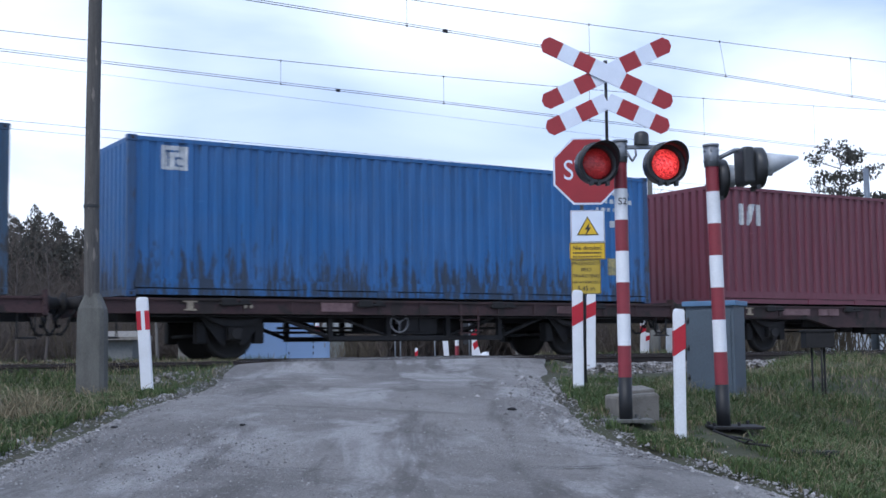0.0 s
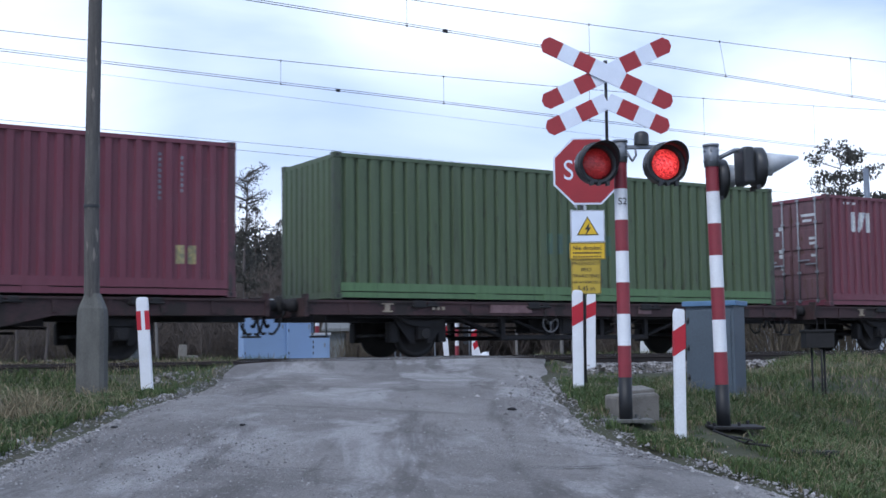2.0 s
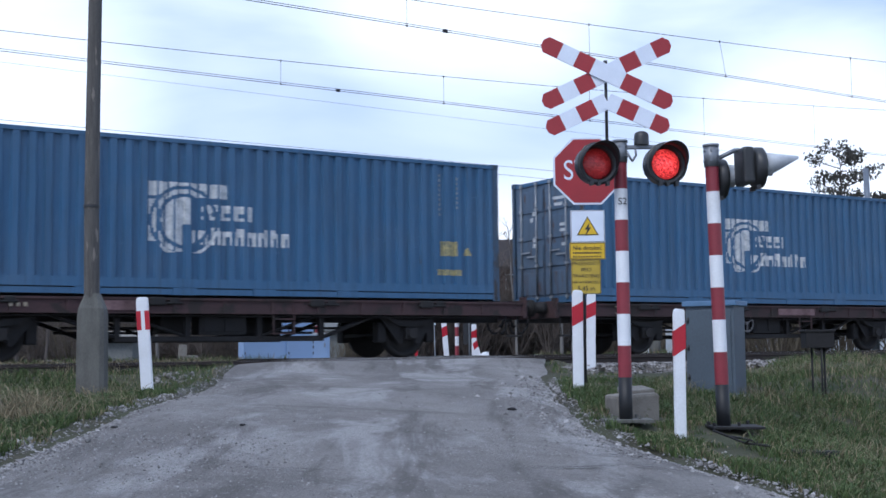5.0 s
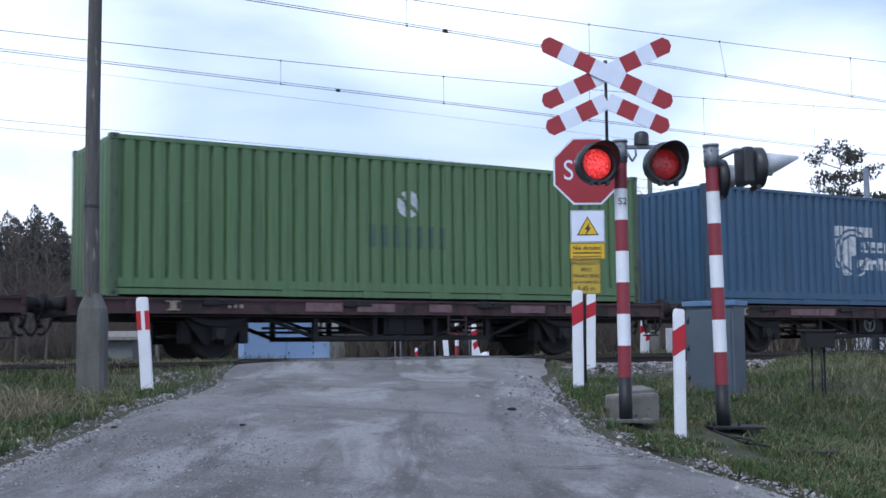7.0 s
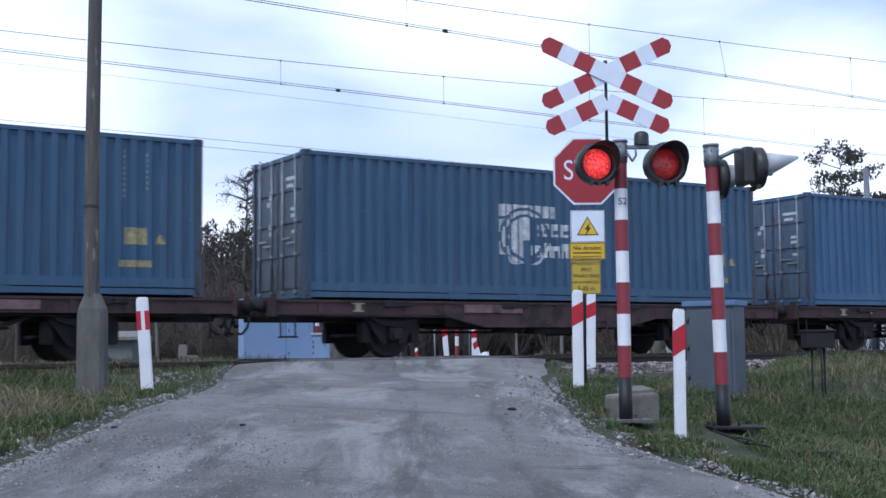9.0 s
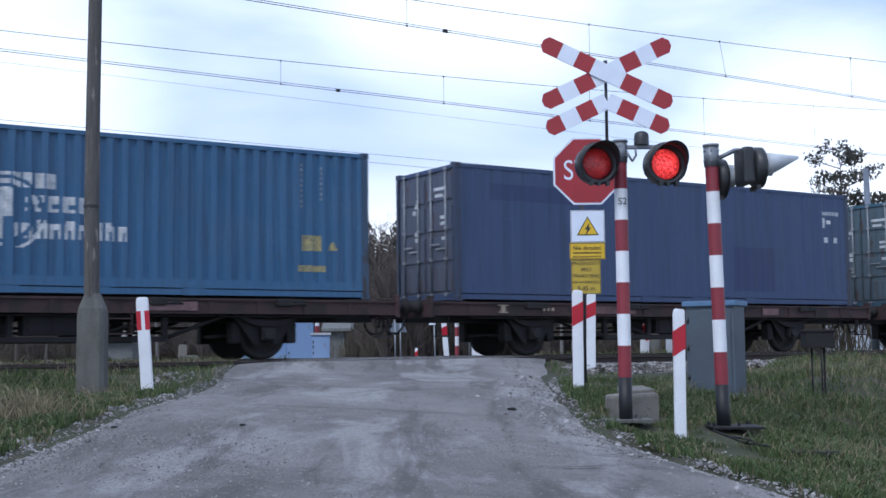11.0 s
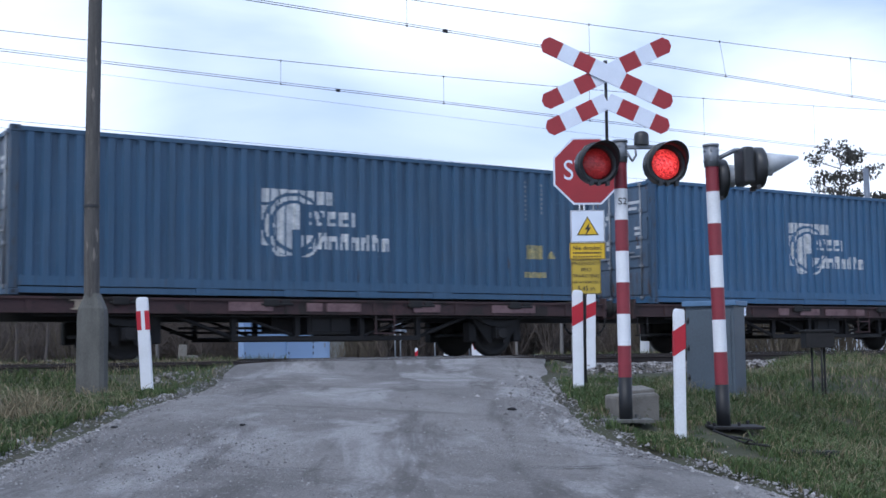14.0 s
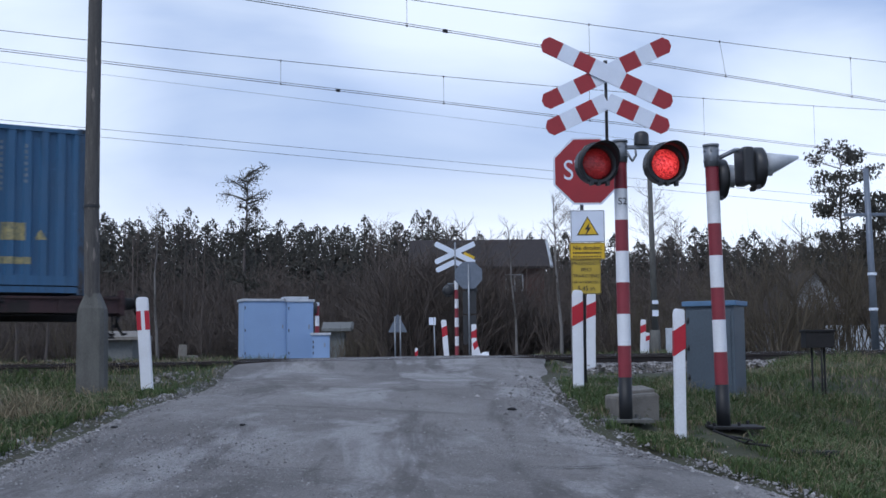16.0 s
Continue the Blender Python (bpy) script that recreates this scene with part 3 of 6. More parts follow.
def door_end(parent, mat, mirror):
    """Two doors with bars, cams and handles, on the left end; mirrored for the right end."""
    flip = (Matrix.Translation((BOX_L, 0, 0)) @ Matrix.Diagonal((-1, 1, 1, 1))) if mirror else Matrix()

    def put(name, bm, m, par, label=""):
        bm.transform(flip)
        if mirror:
            bmesh.ops.reverse_faces(bm, faces=bm.faces)
        return part(name, bm, m, par, label)

    for k in range(2):
        y0 = 0.11 + k * 1.112
        y1 = y0 + 1.105
        bm = bm_new()
        box(bm, (0.05, y0 + 0.012, 0.17), (0.08, y1 - 0.012, 2.77))
        for i in range(4):                      # raised panels between the cross ribs
            za = 0.22 + i * 0.64
            box(bm, (0.028, y0 + 0.05, za), (0.052, y1 - 0.05, za + 0.52), 0.012)
        door = put("door", bm, mat, parent)
        for yy in (y0 + 0.26, y1 - 0.26):
            bm = bm_new()
            rod(bm, (0.006, yy, 0.10), (0.006, yy, 2.84), 0.019, n=8)
            for z in (0.16, 0.9, 1.55, 2.2, 2.8):
                box(bm, (-0.012, yy - 0.05, z - 0.03), (0.05, yy + 0.05, z + 0.03))
            put("lock_bar", bm, M_STEEL, door)
        bm = bm_new()
        box(bm, (-0.02, y0 + 0.24, 1.10), (0.0, y0 + 0.62, 1.135))
        box(bm, (-0.015, y1 - 0.62, 1.2), (0.0, y1 - 0.24, 1.235))
        put("door_handle", bm, M_STEEL, door)
        bm = bm_new()
        for z, a, b in ((2.36, .3, .75), (2.22, .4, .7), (1.75, .3, .5), (1.62, .3, .5), (1.3, .25, .45)):
            if k == 0:
                box(bm, (0.0265, y0 + a, z), (0.0295, y0 + b, z + 0.07))
            else:
                box(bm, (0.0265, y0 + a, z - 0.3), (0.0295, y0 + a + .12, z - 0.2))
        put("marking", bm, M_MARK, door, "white lettering bars")


POST_PAINT = {k: container_paint(k.replace(' ', '_') + '_worn_posts', tuple(v * 0.55 + 0.012 for v in m.node_tree.nodes['RGB'].outputs[0].default_value[:3]), rust=(0.03, 0.025, 0.024), level=0.56) for k, m in PAINT.items()}
DOOR_PAINT = {k: container_paint(k.replace(' ', '_') + '_dirty_doors', tuple(v * 0.6 + 0.05 for v in m.node_tree.nodes['RGB'].outputs[0].default_value[:3]), level=0.58) for k, m in PAINT.items()}


def container(colour, label, doors_left, marks, deep=0.046, pitch=PITCH, group="containers on the train"):
    mat = PAINT[colour]
    ob = thing("shipping_container", label, "shipping container", Matrix(), group)
    wall = part("side_wall", pressed_wall(0.33, 2.80, 0.16, BOX_L - 0.16, deep, pitch), mat, ob)
    bm = pressed_wall(0.33, 2.80, 0.16, BOX_L - 0.16, deep, pitch)
    bm.transform(Matrix.Translation((0, BOX_W, 0)) @ Matrix.Diagonal((1, -1, 1, 1)))
    part("side_wall", bm, mat, ob)
    for y0, y1 in ((0, 0.07), (BOX_W - 0.07, BOX_W)):
        bm = bm_new()
        box(bm, (0.16, y0 + 0.004, 2.80), (BOX_L - 0.16, y1 - 0.004, 2.875))
        part("top_rail", bm, mat, ob)
        bm = bm_new()
        box(bm, (0.16, y0 + 0.002, 0.165), (BOX_L - 0.16, y1 - 0.01, 0.33))
        box(bm, (0.16, y0 + 0.012, 0.04), (BOX_L - 0.16, y1 - 0.012, 0.145))
        for x in (3.3, 5.05, 6.6, 8.35):         # fork pockets and end plates
            box(bm, (x, y0 - 0.003 if y0 == 0 else y1 - 0.02, 0.035), (x + 0.45, y0 + 0.02 if y0 == 0 else y1 + 0.003, 0.16))
        part("bottom_rail", bm, PAINT["mid green"] if colour == "dark green" else mat, ob)
    for x0 in (0, BOX_L - 0.16):
        for y0 in (0, BOX_W - 0.11):
            bm = bm_new()
            box(bm, (x0 + 0.006, y0 + 0.006, 0.118), (x0 + 0.154, y0 + 0.104, BOX_H - 0.118), 0.012)
            part("corner_post", bm, POST_PAINT[colour], ob)
    for x0 in (0, BOX_L - 0.178):
        for y0 in (0, BOX_W - 0.162):
            for z0 in (0, BOX_H - 0.118):
                bm = bm_new()
                box(bm, (x0, y0, z0), (x0 + 0.178, y0 + 0.162, z0 + 0.118), 0.012)
                yy = y0 - 0.002 if y0 == 0 else y0 + 0.164
                # black block on the face: the casting hole's dark inside, painted rather than cut
                box(bm, (x0 + 0.06, min(yy, y0 + 0.08), z0 + 0.035), (x0 + 0.115, max(yy, y0 + 0.08), z0 + 0.09), mi=1)
                part("corner_casting", bm, [POST_PAINT[colour], M_BLACK], ob)
    bm = bm_new()
    box(bm, (0.05, 0.05, 2.845), (BOX_L - 0.05, BOX_W - 0.05, 2.868))
    for i in range(40):
        x = 0.3 + i * 0.29
        box(bm, (x, 0.1, 2.866), (x + 0.13, BOX_W - 0.1, 2.882))
    part("roof", bm, mat, ob)
    bm = bm_new()
    box(bm, (0.05, 0.04, 0.10), (BOX_L - 0.05, BOX_W - 0.04, 0.16))
    part("floor", bm, M_CAST, ob)
    door_end(ob, DOOR_PAINT[colour], not doors_left)
    # the plain pressed end
    bm = bm_new()
    xe = 0.0 if not doors_left else BOX_L
    sgn = 1 if not doors_left else -1
    ys = wave_stops(0.11, BOX_W - 0.11, 0.25, 0.07)
    lo = [bm.verts.new((xe + sgn * wave(y, 0.07, 0.25), y, 0.16)) for y in ys]
    hi = [bm.verts.new((xe + sgn * wave(y, 0.07, 0.25), y, 2.79)) for y in ys]
    for i in range(len(ys) - 1):
        bm.faces.new((lo[i], hi[i], hi[i + 1], lo[i + 1]))
    part("end_wall", bm, mat, ob)
    for x0 in (0.02, BOX_L - 0.1):
        for name, z0, z1 in (("end_header", 2.775, 2.86), ("end_sill", 0.03, 0.165)):
            bm = bm_new()
            box(bm, (x0, 0.1, z0), (x0 + 0.08, BOX_W - 0.1, z1))
            part(name, bm, mat, ob)
    for name, mm, fn, x0, x1, z0, z1, lab in marks:
        bars = fn.bars if name == "marking" else [None]
        for bar in bars:
            bm = bm_new()
            if bar:
                add_mark(bm, lambda x, z: True, bar[0], bar[1], bar[2], bar[3], deep, pitch, 1.0, bar[3] - bar[2])
            else:
                add_mark(bm, fn, x0, x1, z0, z1, deep, pitch)
            bmesh.ops.remove_doubles(bm, verts=bm.verts, dist=0.002)
            part(name, bm, mm, wall, lab)
    return ob


def rects(name, mat, rr, lab=""):
    return (name, mat, bars_fn(rr), min(r[0] for r in rr), max(r[1] for r in rr), min(r[2] for r in rr), max(r[3] for r in rr), lab)


WHITE_NUM = rects("marking", M_MARK, text_bars(10.75, 11.7, 2.42, 2.52, 5) + text_bars(10.55, 11.75, 2.24, 2.34, 7) + text_bars(10.65, 11.3, 2.06, 2.14, 4), "faded white number bars")
SIDE_COLS = rects("marking", M_FAINT, [(10.72, 10.765, 1.75 + i * 0.1, 1.81 + i * 0.1) for i in range(9)] + [(11.12, 11.165, 1.9 + i * 0.1, 1.96 + i * 0.1) for i in range(7)], "faded white column of number bars")
YELLOW = rects("label", M_YMARK, [(10.75, 11.15, 0.92, 1.22)], "faded yellow label")
YELLOW2 = rects("label", M_YMARK, [(10.65, 11.25, 0.52, 0.64)], "faded yellow strip")
YELLOW3 = ("label", M_YMARK, lambda x, z: abs(x - 11.4) < (1.12 - z) * 0.6, 11.28, 11.52, 0.94, 1.12, "faded yellow triangle")
LOGO = ("emblem", M_MARK, broad_logo, 4.6, 7.35, 0.8, 2.1, "large white emblem of bars and rings")
SPEC = [
    ("sea blue", "sea-blue corrugated steel container on a flat wagon", True, [YELLOW, YELLOW2, YELLOW3]),
    ("bright blue", "bright blue steel container with black rust streaks", False,
     [rects("emblem", M_MARK, [(0.62, 1.12, 2.3, 2.74)], "white square emblem"),
      rects("emblem", PAINT["bright blue"], [(0.74, 0.78, 2.36, 2.66), (0.86, 1.04, 2.36, 2.4), (0.86, 1.04, 2.5, 2.54), (0.86, 0.9, 2.36, 2.54), (0.7, 0.95, 2.62, 2.66)]),
      WHITE_NUM, rects("label", M_YMARK, [(10.95, 11.4, 0.62, 1.0)], "pale label"), rects("marking", M_MARK, [(11.05, 11.2, 1.7, 1.85), (11.4, 11.5, 1.7, 1.85)])], 0.026),
    ("red brown", "red-brown corrugated container with worn white block marks", False,
     [("emblem", M_MARK, three_mark, 0.92, 1.72, 1.95, 2.48, "worn white block marks"), SIDE_COLS, rects("label", M_YMARK, [(11.05, 11.2, 0.6, 0.95)], "yellow label"), rects("label", M_YMARK, [(11.28, 11.42, 0.6, 0.95)], "yellow label"),
      rects("label", M_YMARK, [(10.5, 11.0, 0.2, 0.3)])]),
    ("dark green", "dark green weathered container with faded round emblem", False,
     [("emblem", M_MARK, round_mark, 5.8, 6.4, 1.65, 2.25, "faded white round emblem"), rects("marking", M_NMARK, text_bars(5.2, 7.1, 1.05, 1.5, 7, 0.5), "faded blue bars")], 0.062),
    ("red brown", "red-brown corrugated container with white block marks", True,
     [("emblem", M_MARK, three_mark, 0.92, 1.72, 1.95, 2.48, "worn white block marks"), SIDE_COLS, rects("label", M_YMARK, [(11.05, 11.2, 0.6, 0.95)], "yellow label"),
      rects("marking", M_MARK, text_bars(0.7, 1.2, 2.66, 2.72, 4))]),
    ("sea blue", "blue corrugated container with large white emblem", True, [LOGO, YELLOW, YELLOW2, YELLOW3, SIDE_COLS]),
    ("sea blue", "blue corrugated container with large white emblem", True, [LOGO, YELLOW, YELLOW2, YELLOW3, SIDE_COLS]),
    ("mid green", "mid-green corrugated container with faded round emblem", False,
     [("emblem", M_MARK, round_mark, 5.8, 6.4, 1.65, 2.25, "white and blue round emblem"), rects("marking", M_NMARK, text_bars(5.2, 7.1, 1.05, 1.5, 7, 0.5), "faded blue bars")], 0.062),
    ("dull blue", "dull blue corrugated container with white emblem", False, [LOGO, YELLOW, YELLOW2, YELLOW3, SIDE_COLS]),
    ("dull blue", "dull blue corrugated container with white emblem and doors", True, [LOGO, YELLOW, YELLOW2, YELLOW3, SIDE_COLS]),
    ("sea blue", "blue corrugated container with white emblem and yellow labels", True, [LOGO, YELLOW, YELLOW2, YELLOW3, SIDE_COLS]),
    ("navy blue", "navy blue smooth-sided container with darker repaint patches", True,
     [rects("repaint", PAINT["navy repaint"], [(0.9, 3.4, 2.15, 2.5)], "darker repainted patch"), rects("repaint", PAINT["navy repaint"], [(8.0, 9.4, 0.3, 1.4)], "darker repainted patch"),
      rects("marking", M_MARK, text_bars(11.2, 11.85, 2.32, 2.42, 7) + [(11.2, 11.3, 2.0, 2.25), (11.35, 11.5, 2.1, 2.2)], "white number bars"),
      rects("marking", M_MARK, [(11.25, 11.4, 1.62, 1.76), (11.6, 11.72, 1.62, 1.76)])], 0.014, 0.50),
    ("teal blue", "teal-blue corrugated container with white emblem", True, [LOGO, YELLOW, YELLOW2, YELLOW3]),
    ("dull blue", "dull blue corrugated container with white emblem", True, [LOGO, YELLOW, YELLOW2, YELLOW3, SIDE_COLS]),
    ("sea blue", "blue corrugated container on the last wagon", True, [LOGO, YELLOW, YELLOW2, YELLOW3, SIDE_COLS]),
]
LEFT_ENDS = (-7.52, 6.68, 20.83, 35.05, 49.19, 63.45, 77.71, 91.95, 106.23, 120.44, 134.55, 148.76, 162.90, 177.38, 191.65)


# ---- wagons ----
AXLE_U = (2.1, BOX_L - 2.1)
WHEEL_R = 0.48


def wheelset_mesh():
    bm = bm_new()
    for s in (-1, 1):
        ax = Matrix.Translation((0, s * 0.70, 0)) @ Matrix.Rotation(-s * math.pi / 2, 4, "X")
        lathe(bm, [(0.001, 0.10), (0.10, 0.10), (0.12, 0.03), (0.34, 0.045), (0.38, 0.10), (WHEEL_R - 0.006, 0.115), (WHEEL_R, 0.03), (WHEEL_R + 0.02, -0.01), (WHEEL_R + 0.015, -0.03), (0.3, -0.03), (0.1, -0.08)], ax, 28)
        for k in range(4):                      # marks that show the turning
            a = k * math.pi / 2
            rod(bm, (0.2 * math.cos(a), s * 0.735, 0.2 * math.sin(a)), (0.2 * math.cos(a), s * 0.76, 0.2 * math.sin(a)), 0.035, n=8)
    rod(bm, (0, -0.75, 0), (0, 0.75, 0), 0.085, n=12)
    return link_mesh("wheelset", bm, M_WHEEL)


def axle_guard_meshes(s):
    """Guard plate, axle box and leaf spring on one side of an axle."""
    bm = bm_new()
    y0, y1 = sorted((s * 0.95, s * 0.98))
    plate(bm, [(-0.70, 0.86), (0.70, 0.86), (0.24, 0.28), (0.14, 0.28), (0.14, 0.58), (-0.14, 0.58), (-0.14, 0.28), (-0.24, 0.28)], y0, y1)
    out = [("axle_guard", link_mesh("axle_guard", bm, M_CAST))]
    bm = bm_new()
    box(bm, (-0.14, min(s * 0.88, s * 1.12), 0.36), (0.14, max(s * 0.88, s * 1.12), 0.60), 0.03)
    rod(bm, (0, s * 1.10, 0.48), (0, s * 1.17, 0.48), 0.10, n=14)
    out.append(("axle_box", link_mesh("axle_box", bm, M_CAST)))
    bm = bm_new()
    xs = [-0.70 + 0.1 * i for i in range(15)]
    low = [(x, 0.615 + 0.30 * (x / 0.7) ** 2 * (0.5 + 0.5 * abs(x) / 0.7)) for x in xs]
    top = [(x, max(z + 0.03, 0.73 + 0.11 * (x / 0.7) ** 2)) for x, z in low]
    plate(bm, low + top[::-1], min(s * 1.0, s * 1.09), max(s * 1.0, s * 1.09))
    out.append(("leaf_spring", link_mesh("leaf_spring", bm, M_CAST)))
    return out


def brake_mesh():
    bm = bm_new()
    for x in (-0.58, 0.58):
        for y in (-0.75, 0.75):
            sy = 1 if y > 0 else -1
            sx = 1 if x > 0 else -1
            box(bm, (x - 0.05, y - 0.06, 0.34), (x + 0.05, y + 0.06, 0.66), 0.02)
            box(bm, (sx * 0.57 - 0.10, min(sy * 0.66, sy * 0.90), 0.30), (sx * 0.57 + 0.10, max(sy * 0.66, sy * 0.90), 0.72), 0.04)
            rod(bm, (x, y, 0.6), (x * 1.08, y, 0.9), 0.02, n=6)
        rod(bm, (x, -0.8, 0.45), (x, 0.8, 0.45), 0.035, n=8)
    return link_mesh("brake_rigging", bm, M_CAST)


WHEELSET, GUARDS, BRAKE = wheelset_mesh(), axle_guard_meshes(-1) + axle_guard_meshes(1), brake_mesh()
WHEELS = []                                     # (wheelset, wagon number) for the turning


def handwheel_mesh():
    bm = bm_new()
    n = 18
    for i in range(n):
        a, b = 2 * math.pi * i / n, 2 * math.pi * (i + 1) / n
        rod(bm, (0.2 * math.cos(a), 0, 0.2 * math.sin(a)), (0.2 * math.cos(b), 0, 0.2 * math.sin(b)), 0.016, n=6)
    for k in range(3):
        a = 2 * math.pi * k / 3 + 0.5
        rod(bm, (0, 0, 0), (0.2 * math.cos(a), 0, 0.2 * math.sin(a)), 0.013, n=6)
    rod(bm, (0, -0.02, 0), (0, 0.12, 0), 0.03, n=8)
    return link_mesh("handwheel", bm, M_DULL)


HANDWHEEL = handwheel_mesh()


def wagon_kind(deep_sill):
    """Meshes of one kind of wagon; x along the track from the container's left end, y from the centre line."""
    sets = []
    L = BOX_L
    for s in (-1, 1):
        bm = bm_new()
        ya, yb = sorted((s * 1.10, s * 1.24))
        if deep_sill:
            out = [(-0.62, 0.82), (-0.62, 1.11), (L + 0.62, 1.11), (L + 0.62, 0.82), (8.9, 0.80), (8.0, 0.60), (4.2, 0.60), (3.3, 0.80)]
        else:
            out = [(-0.62, 0.84), (-0.62, 1.11), (L + 0.62, 1.11), (L + 0.62, 0.84)]
        plate(bm, out, ya, yb)
        for x in [i * 0.95 + 0.3 for i in range(13)]:
            box(bm, (x, min(s * 1.21, s * 1.262), 0.86), (x + 0.09, max(s * 1.21, s * 1.262), 1.10))
        box(bm, (-0.6, min(s * 1.2, s * 1.275), 1.085), (L + 0.6, max(s * 1.2, s * 1.275), 1.125))
        box(bm, (-0.6, min(s * 1.2, s * 1.27), 0.845), (L + 0.6 if not deep_sill else 3.2, max(s * 1.2, s * 1.27), 0.868))
        sets.append(("side_sill", bm, M_FRAME, ""))
    bm = bm_new()
    for x in np.arange(-0.3, L + 0.4, 1.02):
        box(bm, (x, -1.09, 0.93), (x + 0.12, 1.09, 1.10))
    box(bm, (-0.6, -0.24, 0.72), (L + 0.6, 0.24, 1.10))
    sets.append(("centre_sill", bm, M_CAST, ""))
    for x in (-0.66, L + 0.56):
        bm = bm_new()
        box(bm, (x, -1.27, 0.80), (x + 0.10, 1.27, 1.17), 0.015)
        box(bm, (x + 0.02, -1.3, 0.98), (x + 0.08, -1.1, 1.24), 0.01)
        sets.append(("headstock", bm, M_FRAME, ""))
    for end, sg in ((-0.66, -1), (L + 0.66, 1)):
        for y in (-0.875, 0.875):
            bm = bm_new()
            ax = Matrix.Translation((end, y, 1.02)) @ Matrix.Rotation(sg * math.pi / 2, 4, "Y")
            lathe(bm, [(0.001, 0), (0.13, 0), (0.13, 0.12), (0.105, 0.13), (0.105, 0.24), (0.08, 0.25), (0.08, 0.31), (0.17, 0.315), (0.19, 0.335), (0.17, 0.345), (0.001, 0.35)], ax, 18)
            sets.append(("buffer", bm, M_CAST, ""))
        bm = bm_new()
        box(bm, (end, -0.06, 0.94), (end + sg * 0.26, 0.06, 1.06), 0.02)
        bent(bm, [(end + sg * 0.24, 0, 1.0), (end + sg * 0.28, 0, 0.80), (end + sg * 0.22, 0, 0.62), (end + sg * 0.16, 0, 0.66)], 0.03)
        sets.append(("coupling", bm, M_CAST, ""))
        for y in (-0.42, 0.42):
            bm = bm_new()
            bent(bm, [(end, y, 0.92), (end + sg * 0.10, y, 0.80), (end + sg * 0.14, y, 0.62), (end + sg * 0.24, y * 0.9, 0.48), (end + sg * 0.32, y * 0.8, 0.50)], 0.024)
            sets.append(("brake_hose", bm, M_RUBBER, ""))
        bm = bm_new()
        xx = end - sg * 0.35
        bent(bm, [(xx - 0.15, -1.18, 0.86), (xx - 0.15, -1.20, 0.42), (xx + 0.15, -1.20, 0.42), (xx + 0.15, -1.18, 0.86)], 0.018)
        box(bm, (xx - 0.17, -1.28, 0.40), (xx + 0.17, -1.12, 0.43))
        sets.append(("footstep", bm, M_CAST, ""))
    bm = bm_new()
    if not deep_sill:
        for y in (-1.0, 1.0):
            bent(bm, [(2.9, y, 0.84), (4.1, y, 0.40), (8.1, y, 0.40), (9.3, y, 0.84)], 0.04)
            for x in (4.1, 5.4, 6.8, 8.1):
                box(bm, (x - 0.05, y - 0.05, 0.40), (x + 0.05, y + 0.05, 0.90))
            box(bm, (4.05, y - 0.05, 0.34), (8.15, y + 0.05, 0.43), 0.012)
            bent(bm, [(4.1, y, 0.86), (5.4, y, 0.42)], 0.03)
            bent(bm, [(8.1, y, 0.86), (6.8, y, 0.42)], 0.03)
        sets.append(("truss_rod", bm, M_CAST, ""))
    else:
        box(bm, (3.4, -0.9, 0.62), (8.8, -0.86, 0.9))
        box(bm, (3.4, 0.86, 0.62), (8.8, 0.9, 0.9))
        sets.append(("cross_bracing", bm, M_CAST, ""))
    bm = bm_new()
    rod(bm, (6.4, -0.35, 0.62), (7.5, -0.35, 0.62), 0.19, n=16)
    box(bm, (5.0, -0.75, 0.50), (5.5, -0.2, 0.80), 0.03)
    box(bm, (5.75, -0.9, 0.55), (6.1, -0.6, 0.75), 0.02)
    rod(bm, (3.3, -0.3, 0.60), (9.0, -0.3, 0.60), 0.025, n=6)
    rod(bm, (3.3, 0.2, 0.52), (8.6, 0.4, 0.52), 0.025, n=6)
    rod(bm, (7.6, -0.8, 0.85), (7.6, -0.8, 0.5), 0.03, n=6)
    sets.append(("brake_gear", bm, M_CAST, "brake cylinder, reservoir and rods"))
    bm = bm_new()
    box(bm, (5.62, -1.02, 0.46), (6.55, -0.62, 0.86), 0.02)
    box(bm, (5.70, -1.04, 0.52), (6.05, -1.015, 0.80), 0.006)
    box(bm, (6.12, -1.04, 0.52), (6.47, -1.015, 0.80), 0.006)
    sets.append(("equipment_box", bm, M_CAST, ""))
    bm = bm_new()
    for x in (7.0, 7.42):
        bent(bm, [(x, -1.25, 1.02), (x, -1.25, 0.46)], 0.018, 6)
    for z in (0.47, 0.74):
        box(bm, (6.99, -1.28, z), (7.43, -1.16, z + 0.025))
    sets.append(("step_ladder", bm, M_FRAME, ""))
    for x in (1.75, 4.6, 7.75, 10.2):                  # folding container supports along the sill
        bm = bm_new()
        box(bm, (x, -1.30, 0.985), (x + 0.30, -1.15, 1.135), 0.03)
        box(bm, (x + 0.36, -1.285, 1.02), (x + 0.56, -1.15, 1.13), 0.03)
        rod(bm, (x - 0.04, -1.27, 1.03), (x + 0.6, -1.27, 1.03), 0.022, n=8)
        sets.append(("folding_support", bm, M_CAST, ""))
    bm = bm_new()
    for x in np.arange(0.4, L, 2.9):
        rod(bm, (x, -1.14, 0.86), (x + 0.05, -1.15, 0.80), 0.02, n=6)
        rod(bm, (x + 0.05, -1.15, 0.80), (min(x + 2.9, L), -1.15, 0.81), 0.016, n=6)
    sets.append(("brake_pipe", bm, M_CAST, ""))
    return [(n, link_mesh(n, b, m), lab) for n, b, m, lab in sets]


def flat_marks(spec):
    bm = bm_new()
    for x0, x1, z0, z1 in spec:
        box(bm, (x0, -1.268, z0), (x1, -1.262, z1))
    return bm


